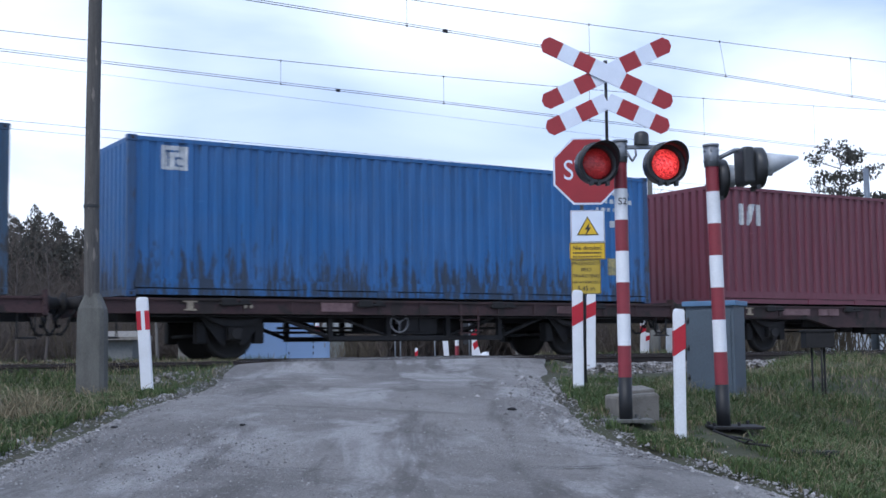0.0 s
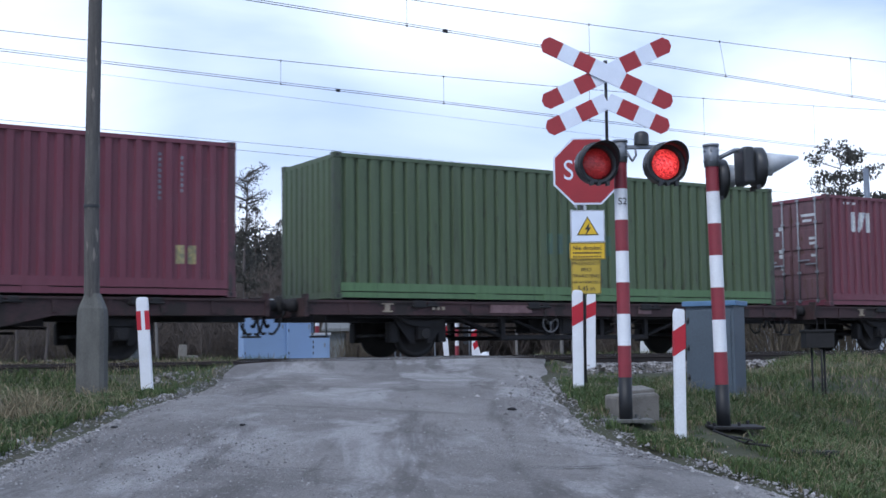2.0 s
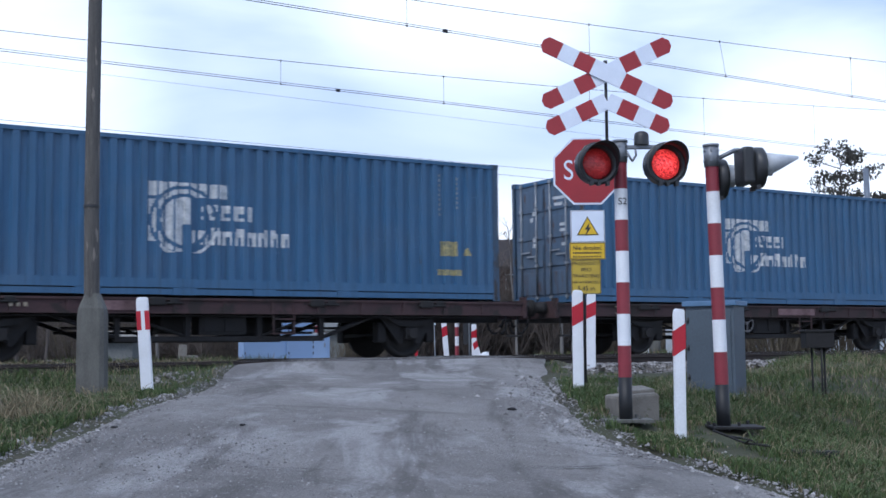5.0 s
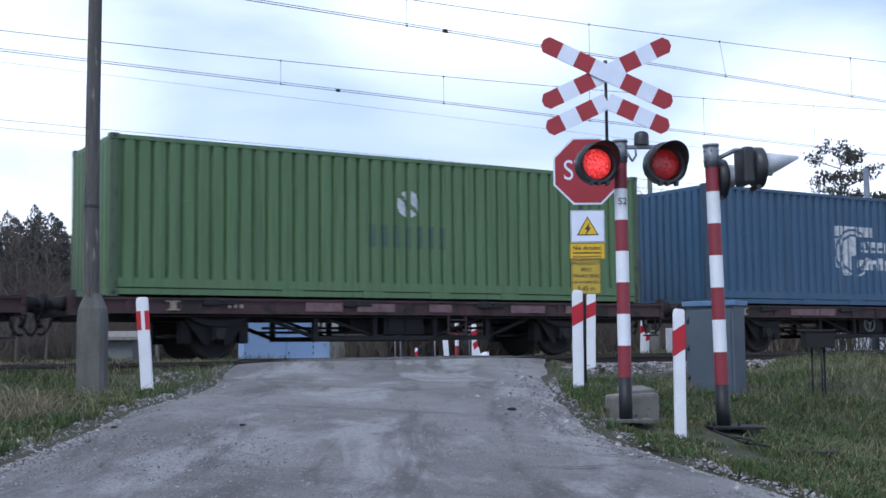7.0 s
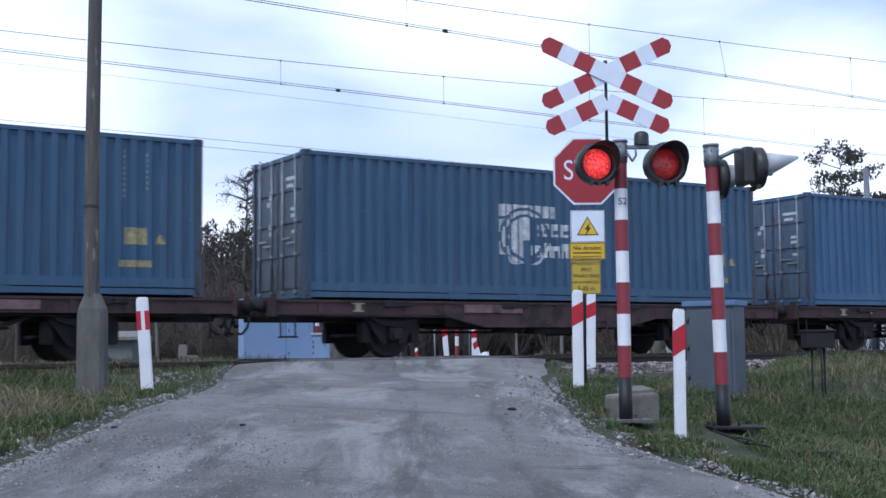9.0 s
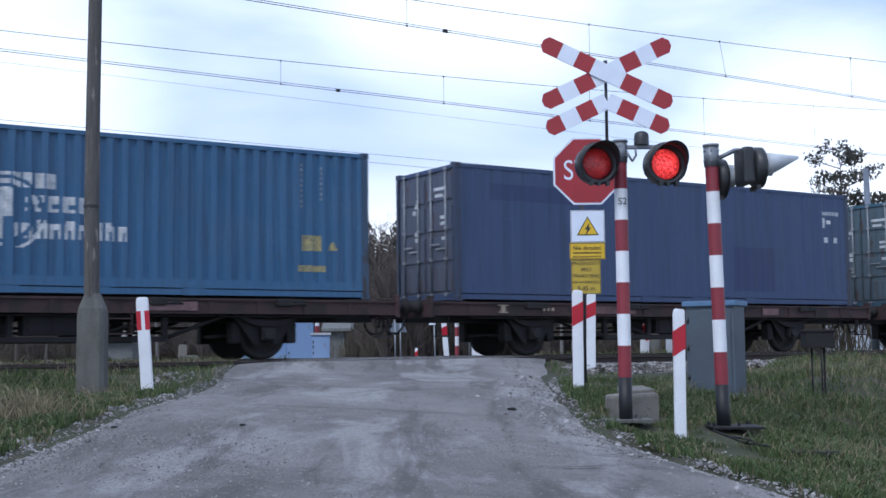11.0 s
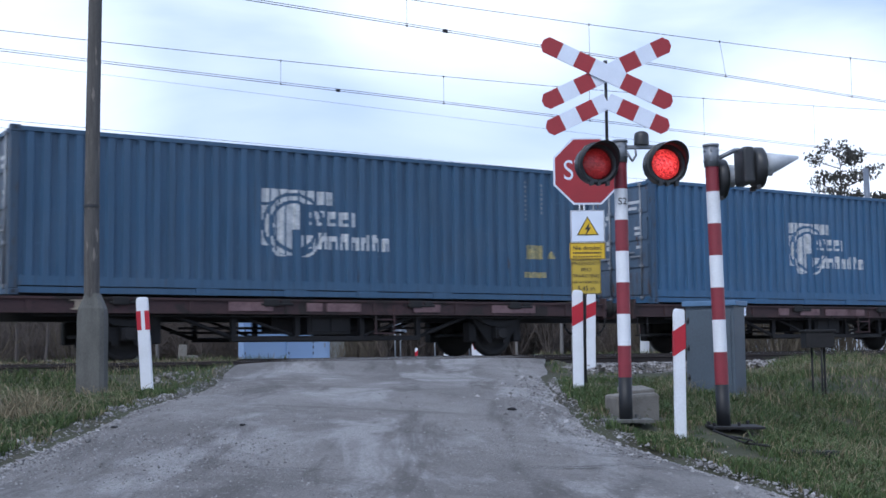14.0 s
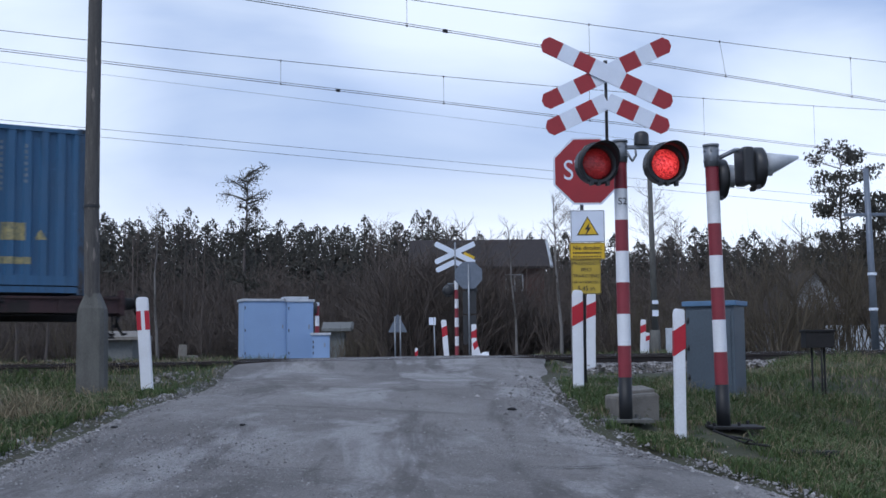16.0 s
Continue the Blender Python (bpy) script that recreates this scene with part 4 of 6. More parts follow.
KINDS = {False: wagon_kind(False), True: wagon_kind(True)}
DEEP = (2, 9)


def wagon(i):
    ob = thing("flat_wagon", "rusty brown two-axle flat container wagon", "railway wagon", Matrix(), "wagons of the train")
    for name, me, lab in KINDS[i in DEEP]:
        part(name, me, None, ob, lab)
    r = random.Random(40 + i)
    spec = [(3.6 + r.random() * 0.5, 4.35 + r.random() * 0.5, 0.90, 1.07)]
    for k in range(r.randint(1, 4)):
        a = 1.4 + r.random() * 9
        spec.append((a, a + 0.3 + r.random() * 0.9, 0.90, 1.06))
    for s in spec:
        part("stencil_panel", flat_marks([s]), M_PLATE, ob, "faded pink panel with worn lettering")
    bm = flat_marks([(1.02, 1.30, 1.05, 1.075), (1.10, 1.22, 0.92, 1.05), (1.04, 1.28, 0.90, 0.93)] + [(2.2 + k * 0.12, 2.26 + k * 0.12, 0.95, 1.02) for k in range(r.randint(0, 3))])
    tagged(part("jacking_mark", bm, M_TAN, ob, "white stencilled mark"), kind="stuff")
    if i in (1, 3, 6, 8):
        part("handwheel", HANDWHEEL, None, ob, "pale round handbrake wheel", Matrix.Translation((5.3 + 0.3 * (i % 3), -1.12, 0.70)))
    if i == 14:
        part("data_plate", flat_marks([(2.62, 2.92, 0.88, 1.08)]), M_SIGNWHITE, ob, "bright white data plate")
    for x in AXLE_U:
        ws = part("wheelset", WHEELSET, None, ob, m=Matrix.Translation((x, 0, WHEEL_R)))
        WHEELS.append((ws, i, x))
        for name, g in GUARDS:
            part(name, g, None, ob, m=Matrix.Translation((x, 0, 0)))
        part("brake_rigging", BRAKE, None, ob, m=Matrix.Translation((x, 0, 0)))
    for x in (0.12, BOX_L - 0.3):
        for y in (-1.19, 1.05):
            bm = bm_new()
            box(bm, (x, y, 1.10), (x + 0.16, y + 0.14, DECK), 0.008)
            part("container_lock", bm, M_CAST, ob)
    return ob


CONTAINERS = [container(*s) for s in SPEC]
WAGONS = [wagon(i) for i in range(len(SPEC))]


# ---- roadside: signals, signs, marker posts, cabinets ----
def marker_post(name_label, foot, height, width, lean_x=0.0, lean_y=0.0, turn=0.0, slant=0.09, double=False):
    """Flat white post with a red reflective band and a sloped top."""
    x, y, z = foot
    ob = thing("marker_post", name_label, "marker post", pose(x, y, z, lean_y, lean_x, turn), "marker posts at the crossing")
    w, d = width / 2, width * 0.24
    bm = bm_new()
    plate(bm, [(-w, -0.25), (w, -0.25), (w, height), (-w + 0.3 * w, height + 0.012), (-w, height - slant * 0.35)], -d, d)
    bmesh.ops.bevel(bm, geom=[e for e in bm.edges], offset=min(0.012, d * 0.4), segments=2, affect="EDGES")
    part("post", bm, M_WHITE, ob)
    bm = bm_new()
    zt, zb = height * 0.86, height * 0.66
    if double:
        for a, b in ((-w - 0.002, -w * 0.30), (w * 0.30, w + 0.002)):
            plate(bm, [(a, zb), (b, zb), (b, zt), (a, zt)], -d - 0.003, d + 0.003)
    else:
        plate(bm, [(-w - 0.002, zb - slant * 0.4), (w + 0.002, zb + slant * 0.4), (w + 0.002, zt + slant * 0.4), (-w - 0.002, zt - slant * 0.4)], -d - 0.003, d + 0.003)
    part("red_band", bm, M_REFLECT, ob, "red reflective band")
    return ob


marker_post("white flat marker post with two red reflectors, leaning", (-3.58, 14.77, -0.33), 1.15, 0.145, -3.8, 0, 8, 0.07, True)
marker_post("white marker post with slanted red band beside the road", (1.63, 14.9, -0.32), 1.17, 0.13, 0.3, 0, 0, 0.09)
marker_post("white marker post with slanted red band near the rails", (2.520, 21.000, -0.083), 1.16, 0.155, 1.2, 0, 0, 0.09)
marker_post("white marker post with slanted red band in the grass", (2.18, 11.38, -0.66), 1.16, 0.108, 0.6, 0, 6, 0.09)


def striped_pole(ob, base, height, r, stripe, black, top_white=0):
    """Red and white rings above a black foot; each ring a part."""
    z, k = 0.0, 0
    bm = bm_new()
    rod(bm, (0, 0, -0.1), (0, 0, black), r * 1.02, n=20)
    part("black_foot", bm, M_BLACK, ob, "black painted foot")
    z = black
    while z < height - 1e-3:
        e = min(z + stripe, height)
        bm = bm_new()
        rod(bm, (0, 0, z), (0, 0, e), r, n=20, caps=False)
        part("stripe", bm, M_RED if k % 2 == 0 else M_WHITE, ob)
        z, k = e, k + 1


def lamp_mesh():
    """Round deep housing, open to -y, with a hood above and a back cap."""
    bm = bm_new()
    ax = Matrix.Rotation(math.pi / 2, 4, "X")           # z of the profile runs to -y
    lathe(bm, [(0.001, -0.20), (0.10, -0.20), (0.16, -0.17), (0.188, -0.10), (0.19, 0.03), (0.205, 0.03), (0.205, 0.055), (0.158, 0.055), (0.155, -0.17)], ax, 32)
    n = 26
    outer, inner, tip = [], [], []
    for i in range(n + 1):                               # the hood: long at the top, none below
        a = math.radians(-52) + math.radians(284) * i / n
        long = 0.055 + 0.20 * max(0.0, math.sin(a) * 0.72 + 0.32)
        for lst, r, yy in ((outer, 0.19, -0.05), (tip, 0.187, -long), (inner, 0.181, -long)):
            lst.append(bm.verts.new((r * math.cos(a), yy, r * math.sin(a))))
    back = [bm.verts.new((0.176 * math.cos(math.radians(-52) + math.radians(284) * i / n), -0.05, 0.176 * math.sin(math.radians(-52) + math.radians(284) * i / n))) for i in range(n + 1)]
    for i in range(n):
        for a, b in ((outer, tip), (tip, inner), (inner, back)):
            f = bm.faces.new((a[i], a[i + 1], b[i + 1], b[i]))
            f.smooth = True
    for x in (-0.09, -0.02, 0.07):
        box(bm, (x, -0.08, -0.215), (x + 0.03, -0.03, -0.17))
    return link_mesh("lamp", bm, M_HOUSING)


def lens_mesh():
    """A round lens with a lit face to -y and a dark face to +y."""
    bm = bm_new()
    for sg, mi in ((-1, 0), (1, 1)):
        ax = Matrix.Rotation(-sg * math.pi / 2, 4, "X")
        lathe(bm, [(0.001, 0.034), (0.05, 0.030), (0.10, 0.020), (0.134, 0.007), (0.146, 0.0)], ax, 30, mi)
    bmesh.ops.remove_doubles(bm, verts=bm.verts, dist=0.0005)
    return link_mesh("lens", bm, [M_LED_ON, M_LED_OFF])


LAMP, LENS = lamp_mesh(), lens_mesh()


def head_clamp(bm, z, r):
    rod(bm, (0, 0, z), (0, 0, z + 0.20), r * 1.12, n=20)
    rod(bm, (0, 0, z + 0.20), (0, 0, z + 0.225), r * 1.2, n=20)
    for a in range(6):
        t = a * math.pi / 3 + 0.3
        for zz in (z + 0.06, z + 0.16):
            rod(bm, (r * 1.1 * math.cos(t), r * 1.1 * math.sin(t), zz), (r * 1.24 * math.cos(t), r * 1.24 * math.sin(t), zz), 0.014, n=6)
    return bm


signal = thing("crossing_signal", "striped signal post with red flashing lamps and crossed boards", "level crossing signal", pose(1.785, 12.1, -0.56))
POST_H = 2.56
striped_pole(signal, None, POST_H, 0.066, 0.312, 0.42)
bm = bm_new()
head_clamp(bm, POST_H, 0.066)
part("head_clamp", bm, M_GREYALU, signal)
bm = bm_new()
box(bm, (-0.36, -0.045, POST_H + 0.13), (0.48, 0.0, POST_H + 0.17), 0.008)
for x in (-0.28, 0.40):
    rod(bm, (x, -0.02, POST_H + 0.15), (x, -0.05, POST_H + 0.06), 0.03, n=8)
bent(bm, [(0.06, -0.06, POST_H + 0.10), (0.11, -0.08, POST_H + 0.0), (0.15, -0.07, POST_H + 0.06), (0.15, -0.03, POST_H + 0.14)], 0.011)
part("lamp_arm", bm, M_GREYALU, signal)
bm = bm_new()
lathe(bm, [(0.075, 0.0), (0.075, 0.09), (0.062, 0.125), (0.03, 0.14), (0.001, 0.142)], Matrix.Translation((0.215, -0.02, POST_H + 0.17)), 20)
part("bell", bm, M_HOUSING, signal, "black warning bell")
lamp_a = part("lamp", LAMP, None, signal, "black hooded signal lamp", pose(-0.257, -0.16, POST_H - 0.035, 0, 0, 13) @ Matrix.Scale(1.04, 4))
lamp_b = part("lamp", LAMP, None, signal, "black hooded signal lamp", pose(0.420, -0.16, POST_H - 0.045, 0, 0, 12) @ Matrix.Scale(1.04, 4))
lens_a, lens_b = part("lens", LENS, None, lamp_a, "red flashing lens"), part("lens", LENS, None, lamp_b, "red flashing lens")
lettering("S2", 0.098, M_SIGNBLACK, signal, pose(0.005, -0.0685, POST_H - 0.40, 90, 0, 0), "black painted mark")
bm = bm_new()
box(bm, (-0.23, -0.18, -0.02), (0.25, 0.20, 0.012), 0.006)
for x, y in ((-0.12, -0.1), (0.12, -0.1), (-0.12, 0.12), (0.12, 0.12)):
    rod(bm, (x, y, 0.0), (x, y, 0.05), 0.016, n=6)
part("base_plate", bm, M_STUB, signal)
bm = bm_new()
rod(bm, (-0.12, 0.05, POST_H + 0.10), (-0.12, 0.05, POST_H + 1.03), 0.016, n=10)
rod(bm, (-0.12, 0.05, POST_H + 1.02), (-0.12, 0.05, POST_H + 1.05), 0.022, n=10)
part("board_mast", bm, M_HOUSING, signal)


def striped_board(parent, a, b, width, y, cut_a=True, cut_b=True, colours=None):
    """A narrow board from a to b in the xz plane, in alternating pieces, each a part of its own."""
    ax, az = a
    bx, bz = b
    length = math.hypot(bx - ax, bz - az)
    m = Matrix.Translation((ax, y, az)) @ Matrix.Rotation(-math.atan2(bz - az, bx - ax), 4, "Y")
    h, c = width / 2, width * 0.33
    spans = colours or [(0, .14, 1), (.14, .265, 0), (.265, .39, 1), (.39, .625, 0), (.625, .75, 1), (.75, .87, 0), (.87, 1, 1)]
    for s, e, red in spans:
        s, e = s * length, e * length
        out = [(s, -h), (e, -h), (e, h), (s, h)]
        if s == 0 and cut_a:
            out = [(c * 0.8, -h), (e, -h), (e, h), (c * 0.8, h), (0, h - c), (0, -h + c)]
        elif abs(e - length) < 1e-6 and cut_b:
            out = [(s, -h), (e - c * 0.8, -h), (e, -h + c), (e, h - c), (e - c * 0.8, h), (s, h)]
        bm = bm_new()
        plate(bm, out, -0.008, 0.008)
        part("board_piece", bm, M_SIGNRED if red else M_SIGNWHITE, parent, m=m)


def crossed_boards(ob, cx, cz, y, s=1.0, colours=None):
    """Two crossed boards and a lower half cross for a line of several tracks."""
    hx, hz = 0.645 * s, 0.325 * s
    w = 0.168 * s
    striped_board(ob, (cx - hx, cz - hz * 0.93), (cx + hx, cz + hz * 0.93), w, y, colours=colours)
    striped_board(ob, (cx - hx, cz + hz * 0.97), (cx + hx, cz - hz), w, y - 0.02, colours=colours)
    half = colours or [(0, .26, 1), (.26, .53, 0), (.53, .80, 1), (.80, 1, 0)]
    if colours:
        half = [(0, 1, colours[0][2])]
    for sg in (-1, 1):
        striped_board(ob, (cx + sg * 0.61 * s, cz - 0.57 * s), (cx + sg * 0.002, cz - 0.285 * s), w, y - 0.004 * sg, True, False, half)


crossed_boards(signal, -0.118, POST_H + 0.91, -0.01)

# the second signal, seen from its side, faces the other road
side_signal = thing("crossing_signal", "leaning red and white striped signal post seen from its side", "level crossing signal", pose(2.735, 12.05, -0.62, 0, -1.0, 0))
striped_pole(side_signal, None, 2.58, 0.066, 0.318, 0.40)
bm = bm_new()
head_clamp(bm, 2.56, 0.068)
part("head_clamp", bm, M_GREYALU, side_signal)
bm = bm_new()
bent(bm, [(0.06, 0, 2.64), (0.24, -0.03, 2.72), (0.35, -0.03, 2.70)], 0.022)
part("lamp_arm", bm, M_GREYALU, side_signal)
side_lamps = []
DRUMS = []
for boxed in (True, False):                              # a flat drum, one with a box of wiring behind
    bm = bm_new()
    lathe(bm, [(0.17, 0.045), (0.232, 0.05), (0.236, 0.02), (0.236, -0.06), (0.20, -0.10), (0.01, -0.10)], Matrix.Rotation(math.pi / 2, 4, "X"), 28)
    if boxed:
        box(bm, (-0.15, 0.095, -0.175), (0.15, 0.125, 0.185), 0.01)
        box(bm, (-0.19, 0.12, -0.20), (0.19, 0.27, 0.225), 0.035)
    for x in (-0.1, 0.1):
        box(bm, (x - 0.03, 0.02, -0.26), (x + 0.03, 0.08, -0.21))
    DRUMS.append(link_mesh("lamp", bm, M_HOUSING))
for x, y, z, drum in ((0.445, -0.06, 2.53, DRUMS[0]), (0.13, 0.2, 2.46, DRUMS[1])):
    lp = part("lamp", drum, None, side_signal, "black signal lamp with a long hood", pose(x, y, z, 0, 0, 94) @ Matrix.Diagonal((0.86, 0.72, 0.86, 1)))
    part("lens", LENS, None, lp, "dark red lens", pose(0, 0, 0, 0, 0, 180))
    bm = bm_new()
    n = 20
    for i in range(n):                                   # a pointed hood, cut away below
        a0, a1 = [math.radians(-40 + 260 * (i + k) / n) for k in (0, 1)]
        l0, l1 = [0.14 + 0.44 * min(0.92, max(0, 0.38 + 0.75 * math.sin(a))) for a in (a0, a1)]
        f = face(bm, [(0.178 * math.cos(a0), -0.04, 0.178 * math.sin(a0)), (0.178 * math.cos(a1), -0.04, 0.178 * math.sin(a1)),
                      (0.15 * math.cos(a1), -l1, 0.15 * math.sin(a1) - 0.02), (0.15 * math.cos(a0), -l0, 0.15 * math.sin(a0) - 0.02)])
        f.smooth = True
    bmesh.ops.remove_doubles(bm, verts=bm.verts, dist=0.001)
    bmesh.ops.solidify(bm, geom=bm.faces, thickness=0.006)
    part("long_hood", bm, M_PALE, lp, "pale pointed hood")
bm = bm_new()
box(bm, (-0.14, -0.22, -0.025), (0.36, 0.22, 0.0), 0.006, pose(0, 0, 0, 0, 1.5, 0))
for x, y in ((-0.12, -0.12), (0.12, -0.12), (0.26, 0.1), (-0.12, 0.12)):
    rod(bm, (x, y, 0.0), (x, y, 0.035), 0.018, n=6)
part("base_plate", bm, M_CAST, side_signal, "dark steel foot plate")

# stop sign with two plates below
stop = thing("stop_sign", "faded red octagonal stop sign above yellow warning plates", "stop sign", pose(1.75, 16.1, -0.42))
SX, SZ = 1.93 - 1.75, 2.50 + 0.42
bm = bm_new()
rod(bm, (0.105, 0.03, -0.2), (0.105, 0.03, SZ + 0.4), 0.024, n=12)
part("post", bm, M_HOUSING, stop)


def octagon(r):
    return [(SX + r * math.cos(math.radians(22.5 + 45 * i)) / math.cos(math.radians(22.5)), SZ + r * math.sin(math.radians(22.5 + 45 * i)) / math.cos(math.radians(22.5))) for i in range(8)]


bm = bm_new()
plate(bm, octagon(0.45), -0.012, 0.0)
part("sign_border", bm, M_SIGNWHITE, stop, "white sign edge")
bm = bm_new()
plate(bm, octagon(0.425), -0.016, -0.011)
part("sign_face", bm, M_SIGNRED, stop, "faded red sign face")
for k, ch in enumerate("STOP"):
    lettering(ch, 0.38, M_SIGNWHITE, stop, pose(SX - 0.248 + 0.168 * k, -0.0175, SZ, 90, 0, 0) @ Matrix.Diagonal((0.82, 1, 1, 1)), "white letter")
for name, z0, z1, x0, x1, mat in (("warning_plate", 1.965, 2.395, -0.055, 0.40, M_SIGNWHITE), ("text_plate", 1.74, 1.96, -0.07, 0.40, M_SIGNYELLOW), ("height_plate", 1.28, 1.738, -0.055, 0.335, M_SIGNOLD)):
    bm = bm_new()
    box(bm, (x0, -0.012 if name != "height_plate" else -0.006, z0), (x1, 0.0, z1), 0.003)
    part(name, bm, mat, stop)
    bm = bm_new()
    t = 0.006
    yy = (-0.014, -0.0125) if name != "height_plate" else (-0.0085, -0.0065)
    for a, b in (((x0 + .006, z0 + .006), (x1 - .006, z0 + .006 + t)), ((x0 + .006, z1 - .006 - t), (x1 - .006, z1 - .006)), ((x0 + .006, z0 + .006), (x0 + .006 + t, z1 - .006)), ((x1 - .006 - t, z0 + .006), (x1 - .006, z1 - .006))):
        box(bm, (a[0], yy[0], a[1]), (b[0], yy[1], b[1]))
    part("plate_border", bm, M_SIGNBLACK, stop)
cx = 0.172
for sc, mat, y in ((0.170, M_SIGNBLACK, -0.0145), (0.145, M_SIGNYELLOW, -0.0165)):
    bm = bm_new()
    plate(bm, [(cx + sc * math.cos(math.radians(a)) * 1.0, 2.145 + sc * math.sin(math.radians(a)) * 1.0) for a in (90, 210, 330)], y, y + 0.002)
    part("triangle", bm, mat, stop)
bm = bm_new()
plate(bm, [(cx + 0.03, 2.235), (cx - 0.04, 2.135), (cx - 0.005, 2.135), (cx - 0.03, 2.055), (cx + 0.045, 2.165), (cx + 0.012, 2.165)], -0.0185, -0.0165)
part("lightning_bolt", bm, M_SIGNBLACK, stop)
lettering("Nie dotykać", 0.078, M_SIGNBLACK, stop, pose(0.165, -0.0155, 1.89, 90, 0, 0))
bm = bm_new()
for z, n in ((1.825, 14), (1.775, 11)):
    for i in range(n):
        x = -0.03 + i * 0.385 / n
        box(bm, (x, -0.0145, z - 0.01), (x + 0.02, -0.0125, z + 0.012))
tagged(part("small_print", bm, M_SIGNBLACK, stop), kind="stuff")
for k, (txt, sz) in enumerate((("PRZEWODY", 0.066), ("SIECI", 0.066), ("TRAKCYJNEJ", 0.062), ("NA WYSOKOŚCI", 0.048), ("5.45 m", 0.085))):
    lettering(txt, sz, M_SIGNBLACK, stop, pose(0.14, -0.0095, 1.685 - k * 0.083, 90, 0, 0))

# wooden pole on a concrete stub
pole = thing("utility_pole", "dark tarred wooden pole clamped to a grey concrete stub", "utility pole", pose(-4.16, 14.45, -0.34))
bm = bm_new()
rings = []
for z, w, d in ((-0.3, 0.165, 0.13), (0.9, 0.160, 0.125), (1.02, 0.15, 0.12), (1.17, 0.09, 0.085), (1.2, 0.08, 0.08)):
    rings.append([bm.verts.new((sx * w, sy * d, z)) for sx, sy in ((-1, -.72), (-.72, -1), (.72, -1), (1, -.72), (1, .72), (.72, 1), (-.72, 1), (-1, .72))])
for a, b in zip(rings, rings[1:]):
    for i in range(8):
        bm.faces.new((a[i], a[(i + 1) % 8], b[(i + 1) % 8], b[i]))
bm.faces.new(rings[-1])
part("concrete_stub", bm, M_STUB, pole)
bm = bm_new()
pts = [(-0.01, 0.0, 0.95), (-0.028, 0, 2.2), (-0.026, 0, 3.4), (-0.012, 0, 5.2), (0.0, 0, 8.0)]
rings = [[bm.verts.new((c[0] + rr * math.cos(math.tau * k / 16), rr * math.sin(math.tau * k / 16), c[2])) for k in range(16)] for c, rr in zip(pts, (.092, .088, .084, .078, .07))]
for a, b in zip(rings, rings[1:]):
    for k in range(16):
        bm.faces.new((a[k], a[(k + 1) % 16], b[(k + 1) % 16], b[k])).smooth = True
bm.faces.new(rings[-1])
part("wooden_shaft", bm, M_WOOD, pole)
bm = bm_new()
for z in (2.22,):
    lathe(bm, [(0.094, z), (0.097, z + 0.02), (0.094, z + 0.04)], Matrix.Translation((-0.028, 0, 0)), 16)
part("strap", bm, M_HOUSING, pole, "dark steel strap")


def cabinet(label, m, w, d, h, mat, lid, doors=2, group=""):
    ob = thing("equipment_cabinet", label, "trackside cabinet", m, group)
    bm = bm_new()
    box(bm, (-w / 2, -d / 2, -0.12), (w / 2, d / 2, h), 0.008)
    part("body", bm, mat, ob)
    bm = bm_new()
    box(bm, (-w / 2 - 0.035, -d / 2 - 0.04, h - 0.01), (w / 2 + 0.035, d / 2 + 0.04, h + 0.055), 0.01)
    part("lid", bm, lid, ob)
    for k in range(doors):
        a = -w / 2 + 0.03 + k * (w - 0.06) / doors
        b = a + (w - 0.06) / doors - 0.012
        bm = bm_new()
        box(bm, (a, -d / 2 - 0.016, 0.05), (b, -d / 2, h - 0.06), 0.005)
        door = part("door", bm, mat, ob)
        bm = bm_new()
        for z in (0.2, h * 0.5, h - 0.22):
            rod(bm, (a + 0.005, -d / 2 - 0.02, z), (a + 0.005, -d / 2 - 0.02, z + 0.07), 0.014, n=8)
        part("hinge", bm, M_HOUSING, door)
        bm = bm_new()
        box(bm, (b - 0.10, -d / 2 - 0.034, h * 0.55), (b - 0.07, -d / 2 - 0.016, h * 0.55 + 0.10), 0.004)
        part("handle", bm, M_STEEL, door)
    return ob


cab = cabinet("slate-blue steel cabinet with two-leaf door in the grass", pose(3.47, 15.6, -0.46, 0, 0, -28), 0.62, 0.52, 1.13, M_CABINET, M_CABLID, 1)
bm = bm_new()
box(bm, (-0.42, -0.36, -0.3), (0.42, 0.36, 0.0), 0.02)
part("plinth", bm, M_CONCRETE, cab)
bm = bm_new()
box(bm, (0.06, -0.282, 0.74), (0.10, -0.278, 0.83))
part("sticker", bm, M_SIGNWHITE, cab, "small white sticker")

stand = thing("metal_box_on_legs", "rusty dark metal box on three thin legs", "metal box", pose(4.86, 15.9, 0))
bm = bm_new()
box(bm, (-0.185, -0.12, 0.12), (0.185, 0.12, 0.335), 0.01)
box(bm, (-0.2, -0.135, 0.325), (0.2, 0.135, 0.355), 0.006)
part("box", bm, M_CAST, stand)
for x, y in ((-0.08, 0.0), (0.02, -0.08), (0.09, 0.03)):
    bm = bm_new()
    rod(bm, (x, y, -0.9), (x, y, 0.16), 0.014, n=8)
    part("leg", bm, M_CAST, stand)

